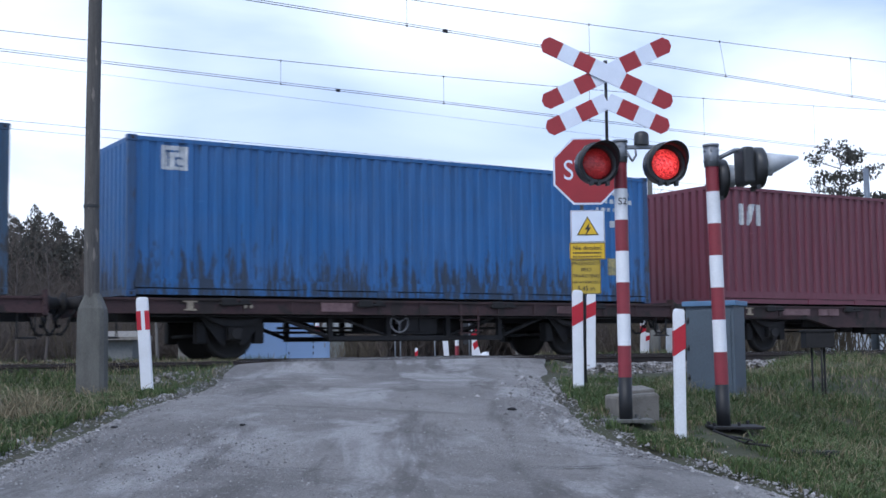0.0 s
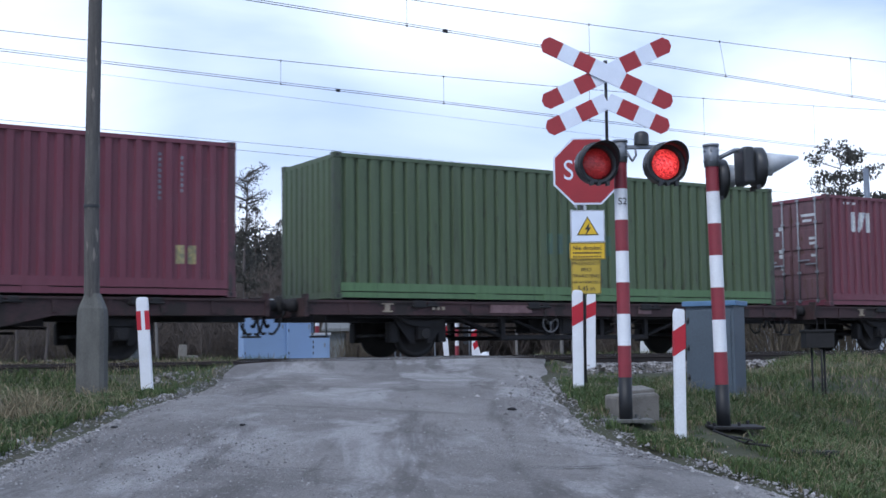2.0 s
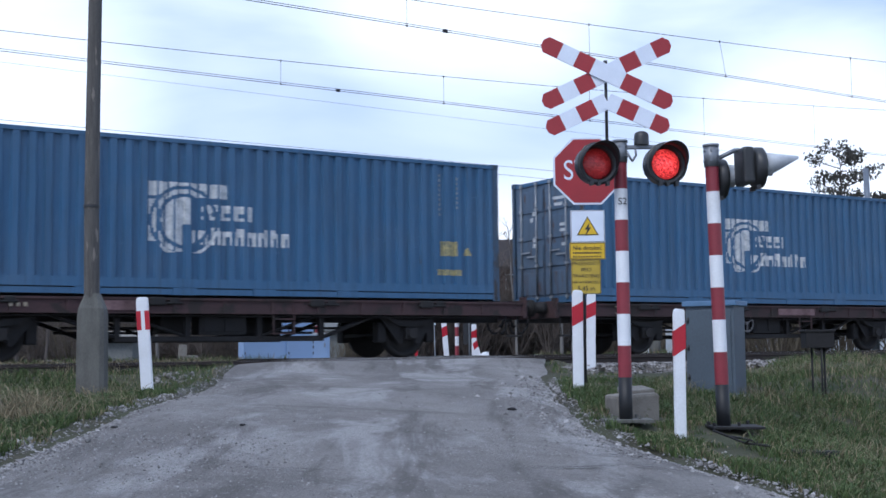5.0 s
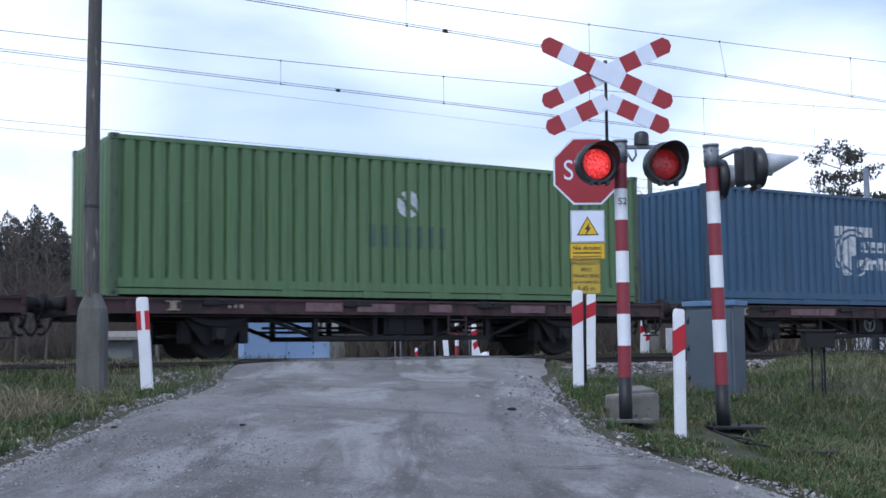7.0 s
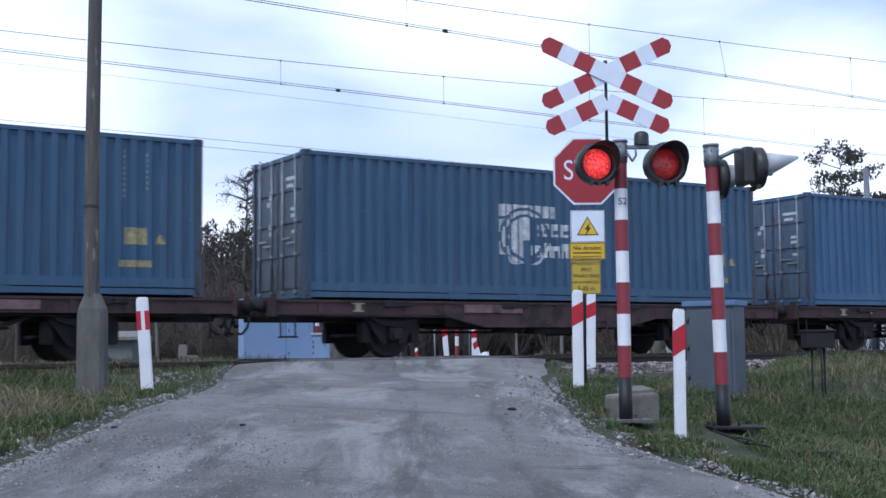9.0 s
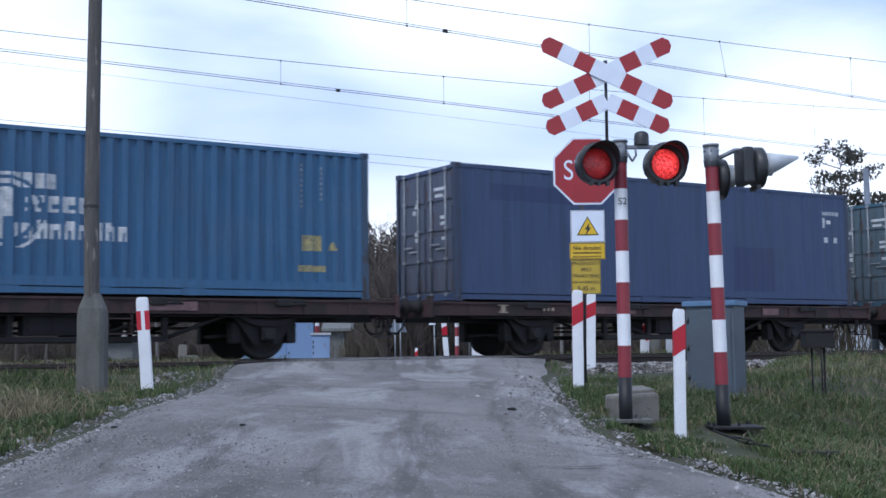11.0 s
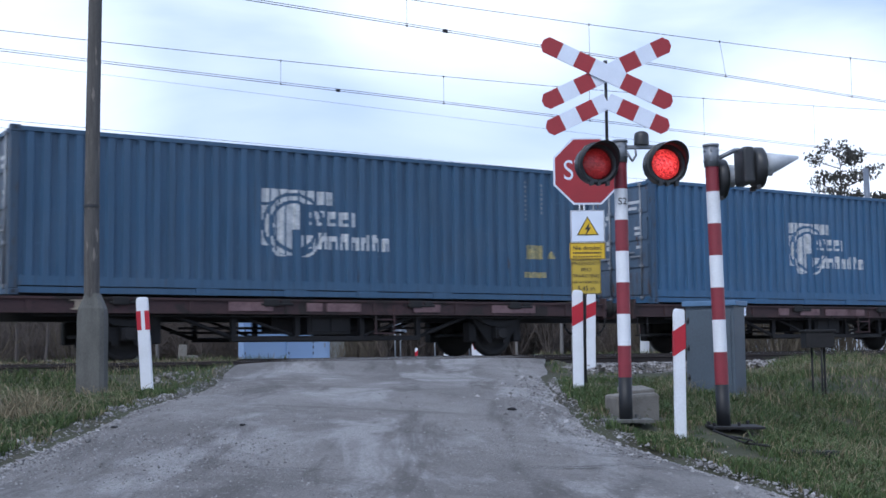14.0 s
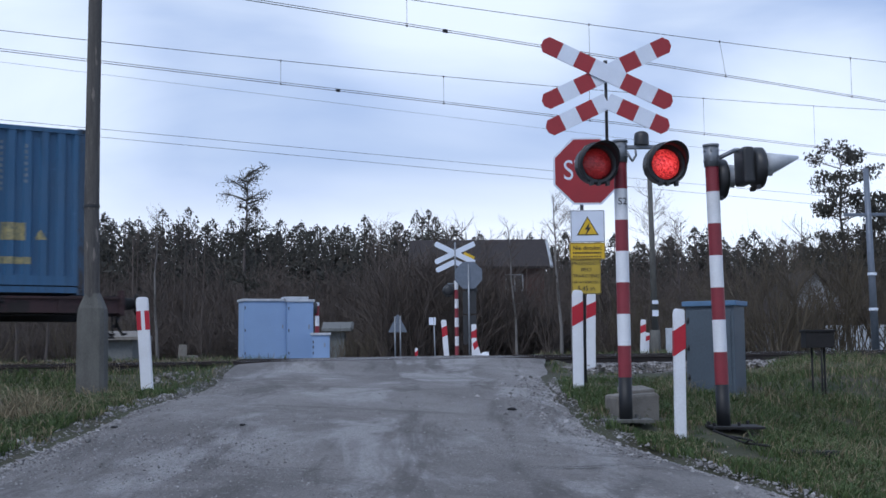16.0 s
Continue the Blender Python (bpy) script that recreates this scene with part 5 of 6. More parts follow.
block = thing("concrete_block", "broken weathered concrete block sunk in the grass", "concrete block", pose(1.97, 12.75, -0.62, 2, -3, 12))
bm = bm_new()
box(bm, (-0.24, -0.2, -0.15), (0.20, 0.25, 0.30), 0.03)
box(bm, (-0.10, -0.1, 0.29), (0.21, 0.24, 0.345), 0.015)
for v in bm.verts:
    v.co += Vector((noise.noise(v.co * 6), noise.noise(v.co * 6 + Vector((3, 0, 0))), noise.noise(v.co * 6 + Vector((7, 0, 0))))) * 0.025
part("block", bm, M_CONCRETE, block)

plank = thing("rotten_board", "dark rotten board half sunk in the grass", "board", pose(3.22, 10.75, ground_z(3.22, 10.75) + 0.02, 3, 2, 14))
bm = bm_new()
box(bm, (-0.2, -0.07, -0.03), (0.22, 0.07, 0.03), 0.012)
for v in bm.verts:
    v.co += Vector((noise.noise(v.co * 9), noise.noise(v.co * 9 + Vector((3, 0, 0))), noise.noise(v.co * 8 + Vector((7, 0, 0))))) * 0.02
part("board", bm, M_CAST, plank)
branch = thing("broken_branch", "dark broken branch lying in the grass", "branch", pose(2.62, 11.1, ground_z(2.62, 11.1) + 0.03, 0, 0, -40))
bm = bm_new()
bent(bm, [(-0.22, 0, 0.12), (-0.08, 0.02, 0.07), (0.1, -0.02, 0.02), (0.32, 0.03, 0.0)], 0.011)
bent(bm, [(-0.08, 0.02, 0.07), (0.0, 0.14, 0.05), (0.12, 0.2, 0.01)], 0.012)
bent(bm, [(0.1, -0.02, 0.02), (0.2, -0.12, 0.06)], 0.01)
part("wood", bm, M_CAST, branch)


# ---- overhead line ----
def wire(name, label, pts, r, parent=None):
    bm = bm_new()
    q = (Vector(pts[-1]) - Vector(pts[0])).to_track_quat("Z", "Y")
    rings = [[bm.verts.new(Vector(p) + q @ Vector((r * math.cos(math.tau * k / 5), r * math.sin(math.tau * k / 5), 0))) for k in range(5)] for p in pts]
    for a, b in zip(rings, rings[1:]):
        for k in range(5):
            bm.faces.new((a[k], a[(k + 1) % 5], b[(k + 1) % 5], b[k])).smooth = True
    return part(name, bm, M_WIRE, parent, label)


def line_of(w, z0, slope=0.0, curve=0.0, u0=-45.0, u1=75.0, step=3.0):
    out = []
    for u in np.arange(u0, u1 + 0.1, step):
        x, y = xy(u, w)
        out.append((x, y, z0 + slope * u + curve * u * u))
    return out


def overhead(w, contact, carrier, droppers, splices, label):
    """Twin contact wires under a sagging carrier wire; droppers as (u at the carrier, u at the contact wire)."""
    ob = thing("overhead_line", label, "overhead line", Matrix(), "overhead lines")
    wire("contact_wire", "", line_of(w, *contact), 0.007, ob)
    wire("contact_wire", "", line_of(w + 0.06, contact[0] + 0.055, contact[1]), 0.006, ob)
    wire("carrier_wire", "", line_of(w, *carrier), 0.0065, ob)
    for ua, ub in droppers:
        top, foot = line_of(w, *carrier, u0=ua, u1=ua)[0], line_of(w, *contact, u0=ub, u1=ub)[0]
        wire("dropper", "", [foot, top], 0.004, ob)
        for x, y, z in (top, foot):
            bm = bm_new()
            box(bm, (x - 0.012, y - 0.012, z - 0.025), (x + 0.012, y + 0.012, z + 0.02), 0.004)
            part("clamp", bm, M_WIRE, ob)
    for u in splices:
        x, y, z = line_of(w, *contact, u0=u, u1=u)[0]
        bm = bm_new()
        box(bm, (-0.045, -0.018, -0.02), (0.045, 0.018, 0.045), 0.008, pose(x, y, z, 0, 0, TURN))
        part("splice", bm, M_WIRE, ob)


overhead(18.1, (5.8985, -0.00637), (6.1678, 0.0047, 0.00075), ((10.7, 10.7), (14.8, 14.8), (18.3, 18.45), (22.4, 22.4), (26.6, 26.6)), (11.5,),
         "thin dark overhead line with droppers above the near track")
overhead(22.29, (5.5645, -0.00262), (5.8842, 0.00347, 0.00098), ((4.0, 4.0), (10.2, 10.2), (14.1, 14.1), (18.2, 18.2), (21.9, 21.9), (26.0, 26.0)), (11.5,),
         "thin dark overhead line with droppers above the train's track")
feeder = thing("feeder_line", "pair of thin wires beyond the tracks", "power line", Matrix(), "overhead lines")
for w, z, slope in ((31.0, 5.969, -0.00566), (31.3, 5.855, -0.01026)):
    wire("wire", "", line_of(w, z, slope, 0.0, -30, 90, 6), 0.006, feeder)
side_wire = thing("stay_wire", "single thin wire beside the overhead line", "power line", Matrix(), "overhead lines")
wire("wire", "", line_of(23.6, 5.715, -0.01156), 0.0032, side_wire)

# ---- far side of the crossing ----
FLAT = [(0, 1, 0)]
far_signal = thing("crossing_signal", "crossing signal seen from behind with grey boards", "level crossing signal", pose(0.43, 40.5, -0.45))
striped_pole(far_signal, None, 2.9, 0.066, 0.31, 0.4)
bm = bm_new()
rod(bm, (-0.03, 0, 2.8), (-0.03, 0, 4.15), 0.025, n=8)
part("board_mast", bm, M_STEEL, far_signal)
crossed_boards(far_signal, -0.04, 3.80, 0.05, 1.03, FLAT)
bm = bm_new()
box(bm, (0.24, 0.03, 3.60), (0.62, 0.05, 3.75), m=Matrix.Translation((0.45, 0, 3.68)) @ Matrix.Rotation(radians(26), 4, "Y") @ Matrix.Translation((-0.45, 0, -3.68)))
part("yellow_strip", bm, M_SIGNYELLOW, far_signal, "yellow plate on the board")
bm = bm_new()
box(bm, (-0.3, -0.02, 2.75), (0.55, 0.02, 2.80))
part("lamp_arm", bm, M_GREYALU, far_signal)
for x in (-0.27, 0.5):
    part("lamp", LAMP, None, far_signal, "black signal lamp seen from behind", pose(x, 0.1, 2.55, 0, 0, 180))
far_stop = thing("stop_sign", "grey back of an octagonal sign on a thin post", "stop sign", pose(0.83, 40.0, -0.45))
bm = bm_new()
plate(bm, [(0.48 * math.cos(radians(22.5 + 45 * i)), 3.02 + 0.48 * math.sin(radians(22.5 + 45 * i))) for i in range(8)], -0.01, 0.01)
part("sign_panel", bm, M_SIGNBACK, far_stop)
bm = bm_new()
rod(bm, (0, -0.04, -0.2), (0, -0.04, 3.4), 0.03, n=8)
part("post", bm, M_STEEL, far_stop)
for z0, z1 in ((1.75, 2.48), (0.75, 1.7)):
    bm = bm_new()
    box(bm, (-0.2, -0.01, z0), (0.24, 0.015, z1), 0.004)
    part("text_plate", bm, M_HOUSING, far_stop, "dark back of a plate")
marker_post("white marker post beyond the rails, leaning", (0.10, 39.0, -0.42), 1.5, 0.17, -4, 0, 0)
marker_post("white marker post beyond the rails", (0.96, 39.0, -0.42), 1.35, 0.16, 0, 0, 0)
marker_post("tilted white marker post beyond the rails", (1.20, 38.5, -0.42), 0.95, 0.15, -17, 0, 0)
marker_post("white marker post beside the far road", (6.17, 38.0, -0.15), 1.15, 0.16, 2.0, 0, 0)
marker_post("short white marker post beside the far road", (6.38, 38.6, -0.15), 0.75, 0.16, 3.0, 0, 0)
marker_post("small white marker post far along the road", (-1.0, 44.0, -0.65), 0.85, 0.10, 0, 0, 0)

mast = thing("concrete_mast", "tall grey concrete mast with white marking plates", "mast", pose(6.92, 40.0, -0.2))
bm = bm_new()
rod(bm, (0, 0, -0.3), (0, 0, 0.9), 0.2, 0.16, n=12)
rod(bm, (0, 0, 0.9), (-0.06, 0, 6.2), 0.11, 0.075, n=12)
part("shaft", bm, M_STUB, mast)
for z in (1.75, 1.35):
    bm = bm_new()
    box(bm, (-0.1, -0.16, z), (0.1, -0.13, z + 0.2 if z < 1.5 else z + 0.12))
    part("marking_plate", bm, M_SIGNWHITE, mast)
slab = thing("white_wall_slab", "low pale concrete slab beyond the rails", "concrete slab", pose(7.4, 39.4, -0.2))
bm = bm_new()
box(bm, (-0.24, -0.08, -0.1), (0.36, 0.08, 0.95), 0.02)
part("slab", bm, M_PALE, slab)

litter = thing("litter_bag", "crumpled white bag beside the far marker post", "litter", pose(1.30, 38.2, bank(1.30, 38.2)))
bm = bm_new()
bmesh.ops.create_icosphere(bm, subdivisions=2, radius=0.16)
for v in bm.verts:
    v.co = Vector((v.co.x, v.co.y, max(-0.08, v.co.z * 0.9))) * (1 + 0.5 * noise.noise(v.co * 9)) + Vector((0, 0, 0.13))
part("bag", bm, M_WHITE, litter)

line_mast = thing("line_mast", "grey steel line mast with a cross arm", "mast", pose(15.9, 45.0, -0.2))
bm = bm_new()
rod(bm, (0, 0, -0.4), (-0.12, 0, 6.9), 0.15, 0.10, n=12)
part("shaft", bm, M_SIGNBACK, line_mast)
bm = bm_new()
box(bm, (-1.0, -0.06, 5.1), (0.7, 0.06, 5.22), 0.02)
part("cross_arm", bm, M_SIGNBACK, line_mast)
for x in (-0.9, -0.5, 0.5):
    bm = bm_new()
    lathe(bm, [(0.03, 5.2), (0.06, 5.26), (0.035, 5.3), (0.06, 5.34), (0.02, 5.4)], Matrix.Translation((x, 0, 0)), 8)
    part("insulator", bm, M_HOUSING, line_mast)
for z in (2.9, 1.6):
    bm = bm_new()
    lathe(bm, [(0.165, z), (0.17, z + 0.05), (0.165, z + 0.1)], Matrix.Translation((-0.04, 0, 0)), 12)
    part("band", bm, M_SIGNWHITE, line_mast)

cabinet("large pale blue steel cabinet beside the rails", pose(-4.84, 32.6, -0.14, 0, 0, 20), 1.16, 0.75, 1.62, M_BLUECAB, M_PALE, 1, "pale blue cabinets")
tall = cabinet("tall pale blue steel cabinet beside the rails", pose(-3.90, 32.7, -0.14, 0, 0, 18), 0.70, 0.6, 1.60, M_BLUECAB, M_PALE, 1, "pale blue cabinets")
bm = bm_new()
box(bm, (-0.42, -0.3, 1.65), (0.22, 0.3, 1.73), 0.02)
part("raised_lid", bm, M_PALE, tall)
cabinet("small pale blue cabinet beside the rails", pose(-3.22, 31.9, -0.14, 0, 0, 6), 0.46, 0.4, 0.70, M_BLUECAB, M_PALE, 1, "pale blue cabinets")
rear_signal = thing("crossing_signal", "small striped signal post behind the cabinets", "level crossing signal", pose(-3.55, 34.2, -0.35))
striped_pole(rear_signal, None, 1.85, 0.06, 0.28, 0.35)
part("lamp", LAMP, None, rear_signal, "black signal lamp seen from its side", pose(-0.18, 0, 1.70, 0, 0, 250))

yield_sign = thing("warning_sign", "grey back of a triangular sign on two posts", "road sign", pose(-2.27, 60, -0.75))
bm = bm_new()
plate(bm, [(-0.45, 1.75), (0.45, 1.75), (0.45, 1.8), (0.04, 2.62), (-0.04, 2.62), (-0.45, 1.8)], -0.01, 0.01)
part("sign_panel", bm, M_SIGNBACK, yield_sign)
for x in (-0.13, 0.13):
    bm = bm_new()
    rod(bm, (x, -0.04, -0.2), (x, -0.04, 2.55), 0.035, n=8)
    part("post", bm, M_STEEL, yield_sign)
plate_sign = thing("small_sign", "small white plate on a thin post", "road sign", pose(-0.32, 46, -0.65))
bm = bm_new()
rod(bm, (0, 0, -0.2), (-0.06, 0, 2.0), 0.025, n=8)
part("post", bm, M_STEEL, plate_sign)
bm = bm_new()
box(bm, (-0.24, -0.02, 1.72), (0.02, 0.0, 2.0))
part("plate", bm, M_SIGNWHITE, plate_sign)

# ---- houses beyond the line ----
M_BRICK = surface("dark_red_brick", (0.085, 0.043, 0.039), (0.055, 0.034, 0.032), rough=0.9, scale=2.5, fine=18, bump=0.3)
M_TILE = surface("dark_roof_tile", (0.040, 0.033, 0.033), (0.026, 0.022, 0.022), rough=1.0, fine=15, bump=0.3)
M_PLASTER = surface("pale_plaster", (0.42, 0.44, 0.47), (0.34, 0.35, 0.38), rough=0.9, bump=0.1)
M_HUT = surface("grey_hut_boards", (0.17, 0.18, 0.18), (0.12, 0.125, 0.125), rough=0.9, bump=0.1)
M_SIGNBACK2 = surface("dull_white_trim", (0.46, 0.48, 0.51), rough=0.6, bump=0.0)
M_PANE = surface("dark_window_glass", (0.02, 0.024, 0.03), rough=0.08, bump=0.0)


def house(name, label, m, w, d, eaves, ridge, wall_mat, roof_mat, windows, trim=M_SIGNWHITE, gable_front=False):
    ob = thing(name, label, "house", m)
    bm = bm_new()
    if gable_front:
        plate(bm, [(-w / 2, -0.5), (w / 2, -0.5), (w / 2, eaves), (0, ridge), (-w / 2, eaves)], 0, d)
    else:
        plate(bm, [(0, -0.5), (d, -0.5), (d, eaves), (d / 2, ridge), (0, eaves)], -w / 2, w / 2)
        bm.transform(Matrix.Rotation(math.pi / 2, 4, "Z") @ Matrix.Diagonal((1, 1, 1, 1)))
    part("wall", bm, wall_mat, ob)
    for s in (0, 1):
        bm = bm_new()
        if gable_front:
            sx = -1 if s else 1
            x1, z1 = sx * (w / 2 + 0.35), eaves - 0.35 * (ridge - eaves) / (w / 2)
            v = [(0, ridge + 0.02), (x1, z1), (x1, z1 + 0.18), (0, ridge + 0.2)]
            plate(bm, v, -0.4, d + 0.4)
        else:
            y1 = -0.4 if s == 0 else d + 0.4
            zl = eaves - 0.4 * (ridge - eaves) / (d / 2)
            q = [(-w / 2 - 0.4, y1, zl), (w / 2 + 0.4, y1, zl), (w / 2 + 0.4, d / 2, ridge + 0.02), (-w / 2 - 0.4, d / 2, ridge + 0.02)]
            lo = [bm.verts.new(p) for p in q]
            hi = [bm.verts.new((p[0], p[1], p[2] + 0.16)) for p in q]
            bm.faces.new(lo)
            bm.faces.new(hi[::-1])
            for i in range(4):
                bm.faces.new((lo[i], hi[i], hi[(i + 1) % 4], lo[(i + 1) % 4]))
        part("roof", bm, roof_mat, ob)
    if not gable_front:
        bm = bm_new()
        k = (ridge - eaves) / (d / 2)
        bent(bm, [(w / 2 + 0.43, -0.4, eaves - 0.4 * k + 0.1), (w / 2 + 0.43, d / 2, ridge + 0.1)], 0.13, 4)
        part("bargeboard", bm, trim, ob, "white bargeboard")
    for x, z, ww, hh in windows:
        bm = bm_new()
        for a, b in (((x - ww / 2, z), (x - ww / 2 + 0.09, z + hh)), ((x + ww / 2 - 0.09, z), (x + ww / 2, z + hh)), ((x - 0.05, z), (x + 0.05, z + hh)),
                     ((x - ww / 2, z), (x + ww / 2, z + 0.09)), ((x - ww / 2, z + hh - 0.09), (x + ww / 2, z + hh))):
            box(bm, (a[0], -0.06, a[1]), (b[0], -0.005, b[1]))
        win = part("window", bm, trim, ob, "white window frame")
        for sx in (-1, 1):
            bm = bm_new()
            box(bm, (x + sx * ww / 4 - ww / 4 + 0.08, -0.03, z + 0.08), (x + sx * ww / 4 + ww / 4 - 0.08, -0.012, z + hh - 0.08))
            part("pane", bm, M_PANE, win)
    return ob


house("brick_house", "dark red brick house with white windows behind bare trees", pose(2.3, 77, -0.9), 8.2, 7.5, 6.25, 8.1, M_BRICK, M_TILE,
      [(-2.8, 4.5, 1.1, 1.1), (2.2, 4.65, 1.15, 1.1), (2.25, 2.9, 1.15, 1.05), (0.15, 4.5, 1.0, 1.1), (0.15, 2.9, 1.0, 1.05), (-2.75, 2.6, 1.1, 1.2)], trim=M_SIGNBACK2)
house("white_house", "pale gabled house half hidden by bushes", pose(25.0, 82, -0.8), 5.2, 7.0, 2.9, 5.9, M_PLASTER, M_TILE, [(-0.8, 2.6, 0.9, 1.0), (1.1, 0.9, 0.9, 1.1)], gable_front=True)
house("garden_hut", "small grey garden hut at the edge of the woods", pose(-6.15, 70, -0.9), 0.85, 1.0, 2.3, 2.5, M_HUT, M_HUT, [], trim=M_HUT)
house("low_shed", "low grey shed with a pale flat roof edge", pose(-15.9, 60, -0.75), 1.2, 2.0, 1.6, 1.8, M_HUT, M_CONCRETE, [], trim=M_HUT)
fence = thing("white_fence", "long low white fence beside the bushes", "fence", pose(26.0, 72, -0.7, 0, 0, 4))
for i in range(24):
    bm = bm_new()
    box(bm, (-3.6 + i * 0.45, -0.03, 0.0), (-3.6 + i * 0.45 + 0.38, 0.03, 2.0), 0.01)
    part("board", bm, M_PALE, fence)
for k, (x, y, w, h) in enumerate(((-20.5, 70, 0.5, 0.9), (-14.6, 68, 0.45, 1.3), (-14.1, 68, 0.7, 0.7), (-22.0, 69, 1.0, 0.5))):
    rub = thing("concrete_remnant", "pale concrete remnant in the rough grass", "concrete block", pose(x, y, bank(x, y), 0, 3, 15 * k), "concrete remnants")
    bm = bm_new()
    box(bm, (-w / 2, -0.2, -0.2), (w / 2, 0.2, h), 0.04)
    part("block", bm, M_CONCRETE, rub)


# ---- trees ----
class Twigs:
    """Collects thin tapered limbs and small leaf faces, made into one mesh."""

    def __init__(self):
        self.v, self.f = [], []

    def limb(self, a, b, ra, rb, n=3):
        d = (b - a)
        q = d.to_track_quat("Z", "Y")
        k = len(self.v)
        for p, r in ((a, ra), (b, rb)):
            for i in range(n):
                t = math.tau * i / n
                self.v.append(p + q @ Vector((r * math.cos(t), r * math.sin(t), 0)))
        for i in range(n):
            self.f.append((k + i, k + (i + 1) % n, k + n + (i + 1) % n, k + n + i))

    def leaf(self, p, size, r):
        q = Euler((r.uniform(0, 6.3), r.uniform(0, 6.3), r.uniform(0, 6.3)))
        k = len(self.v)
        for c in ((-.5, 0, 0), (0, -.24, .05), (.5, 0, 0), (0, .24, .05)):
            o = Vector(c) * size
            o.rotate(q)
            self.v.append(p + o)
        self.f.append((k, k + 1, k + 2, k + 3))

    def mesh(self, name, mat):
        me = bpy.data.meshes.new(name)
        me.from_pydata([tuple(p) for p in self.v], [], self.f)
        me.materials.append(mat)
        return me


def grow(tw, a, way, length, r, depth, rnd, droop=0.0, tips=None, spread=0.8, sides=3):
    """One limb in two bends, then its branches."""
    p = a
    for k in range(3):
        way = (way + Vector((rnd.uniform(-.16, .16), rnd.uniform(-.16, .16), rnd.uniform(-.08, .1) - droop))).normalized()
        q = p + way * length / 3
        tw.limb(p, q, r * (1 - 0.25 * k), r * (0.75 - 0.25 * k), sides)
        if depth > 0:
            for _ in range(2 if k else 1):
                side = Vector((rnd.uniform(-1, 1), rnd.uniform(-1, 1), rnd.uniform(-0.1, 0.7)))
                grow(tw, p + (q - p) * rnd.random(), (way * (1 - spread * 0.5) + side * spread).normalized(), length * rnd.uniform(0.4, 0.62), r * 0.42, depth - 1, rnd, droop, tips, spread)
        p = q
    if tips is not None:
        tips.append(p)


def m_woods(name, a, b, rough=0.95):
    m, nodes, links, bsdf = tree_of(name)
    geo = nodes.new("ShaderNodeNewGeometry")
    mix = nodes.new("ShaderNodeMixRGB")
    mix.inputs["Color1"].default_value, mix.inputs["Color2"].default_value = (*a, 1), (*b, 1)
    links.new(geo.outputs["Random Per Island"], mix.inputs["Fac"])
    links.new(mix.outputs[0], bsdf.inputs["Base Color"])
    bsdf.inputs["Roughness"].default_value = rough
    return m


M_BARK = m_woods("grey_brown_bark", (0.06, 0.05, 0.045), (0.10, 0.085, 0.08))
M_BIRCH = m_woods("pale_birch_bark", (0.11, 0.105, 0.10), (0.19, 0.18, 0.175))
M_TWIG = m_woods("brown_twigs", (0.064, 0.053, 0.047), (0.116, 0.094, 0.082))
M_PINE = m_woods("dark_pine_needles", (0.040, 0.041, 0.036), (0.074, 0.070, 0.060))
M_BUSH = m_woods("olive_brown_bush", (0.062, 0.052, 0.038), (0.112, 0.092, 0.064))


def tree(label, foot, height, seed, kind, lean=0.0):
    """A tree of its own: tapered trunk with limbs, and a crown of fine twigs or needle clumps."""
    rnd = random.Random(seed)
    ob = thing("tree", label, "tree", pose(*foot), "trees that stand out")
    trunk, crown = Twigs(), Twigs()
    p, way, tips = Vector((0, 0, -0.3)), Vector((lean, 0, 1)).normalized(), []
    n = 8
    for k in range(n):
        q = p + (way + Vector((rnd.uniform(-.09, .09), rnd.uniform(-.09, .09), 0))).normalized() * (height + 0.3) / n
        r = height * (0.010 if kind in ("bare", "birch") else 0.014)
        trunk.limb(p, q, r * (1 - k / n) + 0.02, r * (1 - (k + 1) / n) + 0.015, 6)
        start = {"bare": 2, "birch": 2, "clumped": 3, "pine": 3}[kind]
        if k >= start:
            for _ in range({"bare": 10, "birch": 8, "clumped": 7, "pine": 7}[kind]):
                a = rnd.uniform(0, math.tau)
                up = {"bare": 0.7, "birch": 1.0, "clumped": 0.5, "pine": 0.35}[kind]
                ln = height * {"bare": 0.20, "birch": 0.15, "clumped": 0.125, "pine": 0.19}[kind] * (1.15 - 0.6 * k / n) * (rnd.uniform(0.25, 1.5) if kind == "clumped" else rnd.uniform(0.6, 1.2))
                grow(crown if kind in ("bare", "birch", "clumped") else trunk, p + (q - p) * rnd.random(), Vector((math.cos(a), math.sin(a), up)).normalized(), ln, r * {"bare": 0.24, "birch": 0.22, "clumped": 0.5, "pine": 0.26}[kind], 1 if kind == "pine" else 2, rnd,
                     0.06 if kind == "clumped" else 0.0, tips)
        p = q
    if kind in ("pine", "clumped"):
        for t in tips:
            for _ in range(24 if kind == "pine" else 4):
                d = Vector((rnd.gauss(0, .17), rnd.gauss(0, .17), rnd.gauss(0, .11))) if kind == "pine" else Vector((rnd.gauss(0, .07), rnd.gauss(0, .07), -abs(rnd.gauss(0, .3))))
                crown.leaf(t + d, rnd.uniform(.12, .26) if kind == "pine" else rnd.uniform(.06, .14), rnd)
    part("trunk", trunk.mesh("trunk", M_BIRCH if kind == "birch" else M_BARK), None, ob)
    part("crown", crown.mesh("crown", M_PINE if kind in ("pine", "clumped") else M_TWIG), None, ob)
    return ob


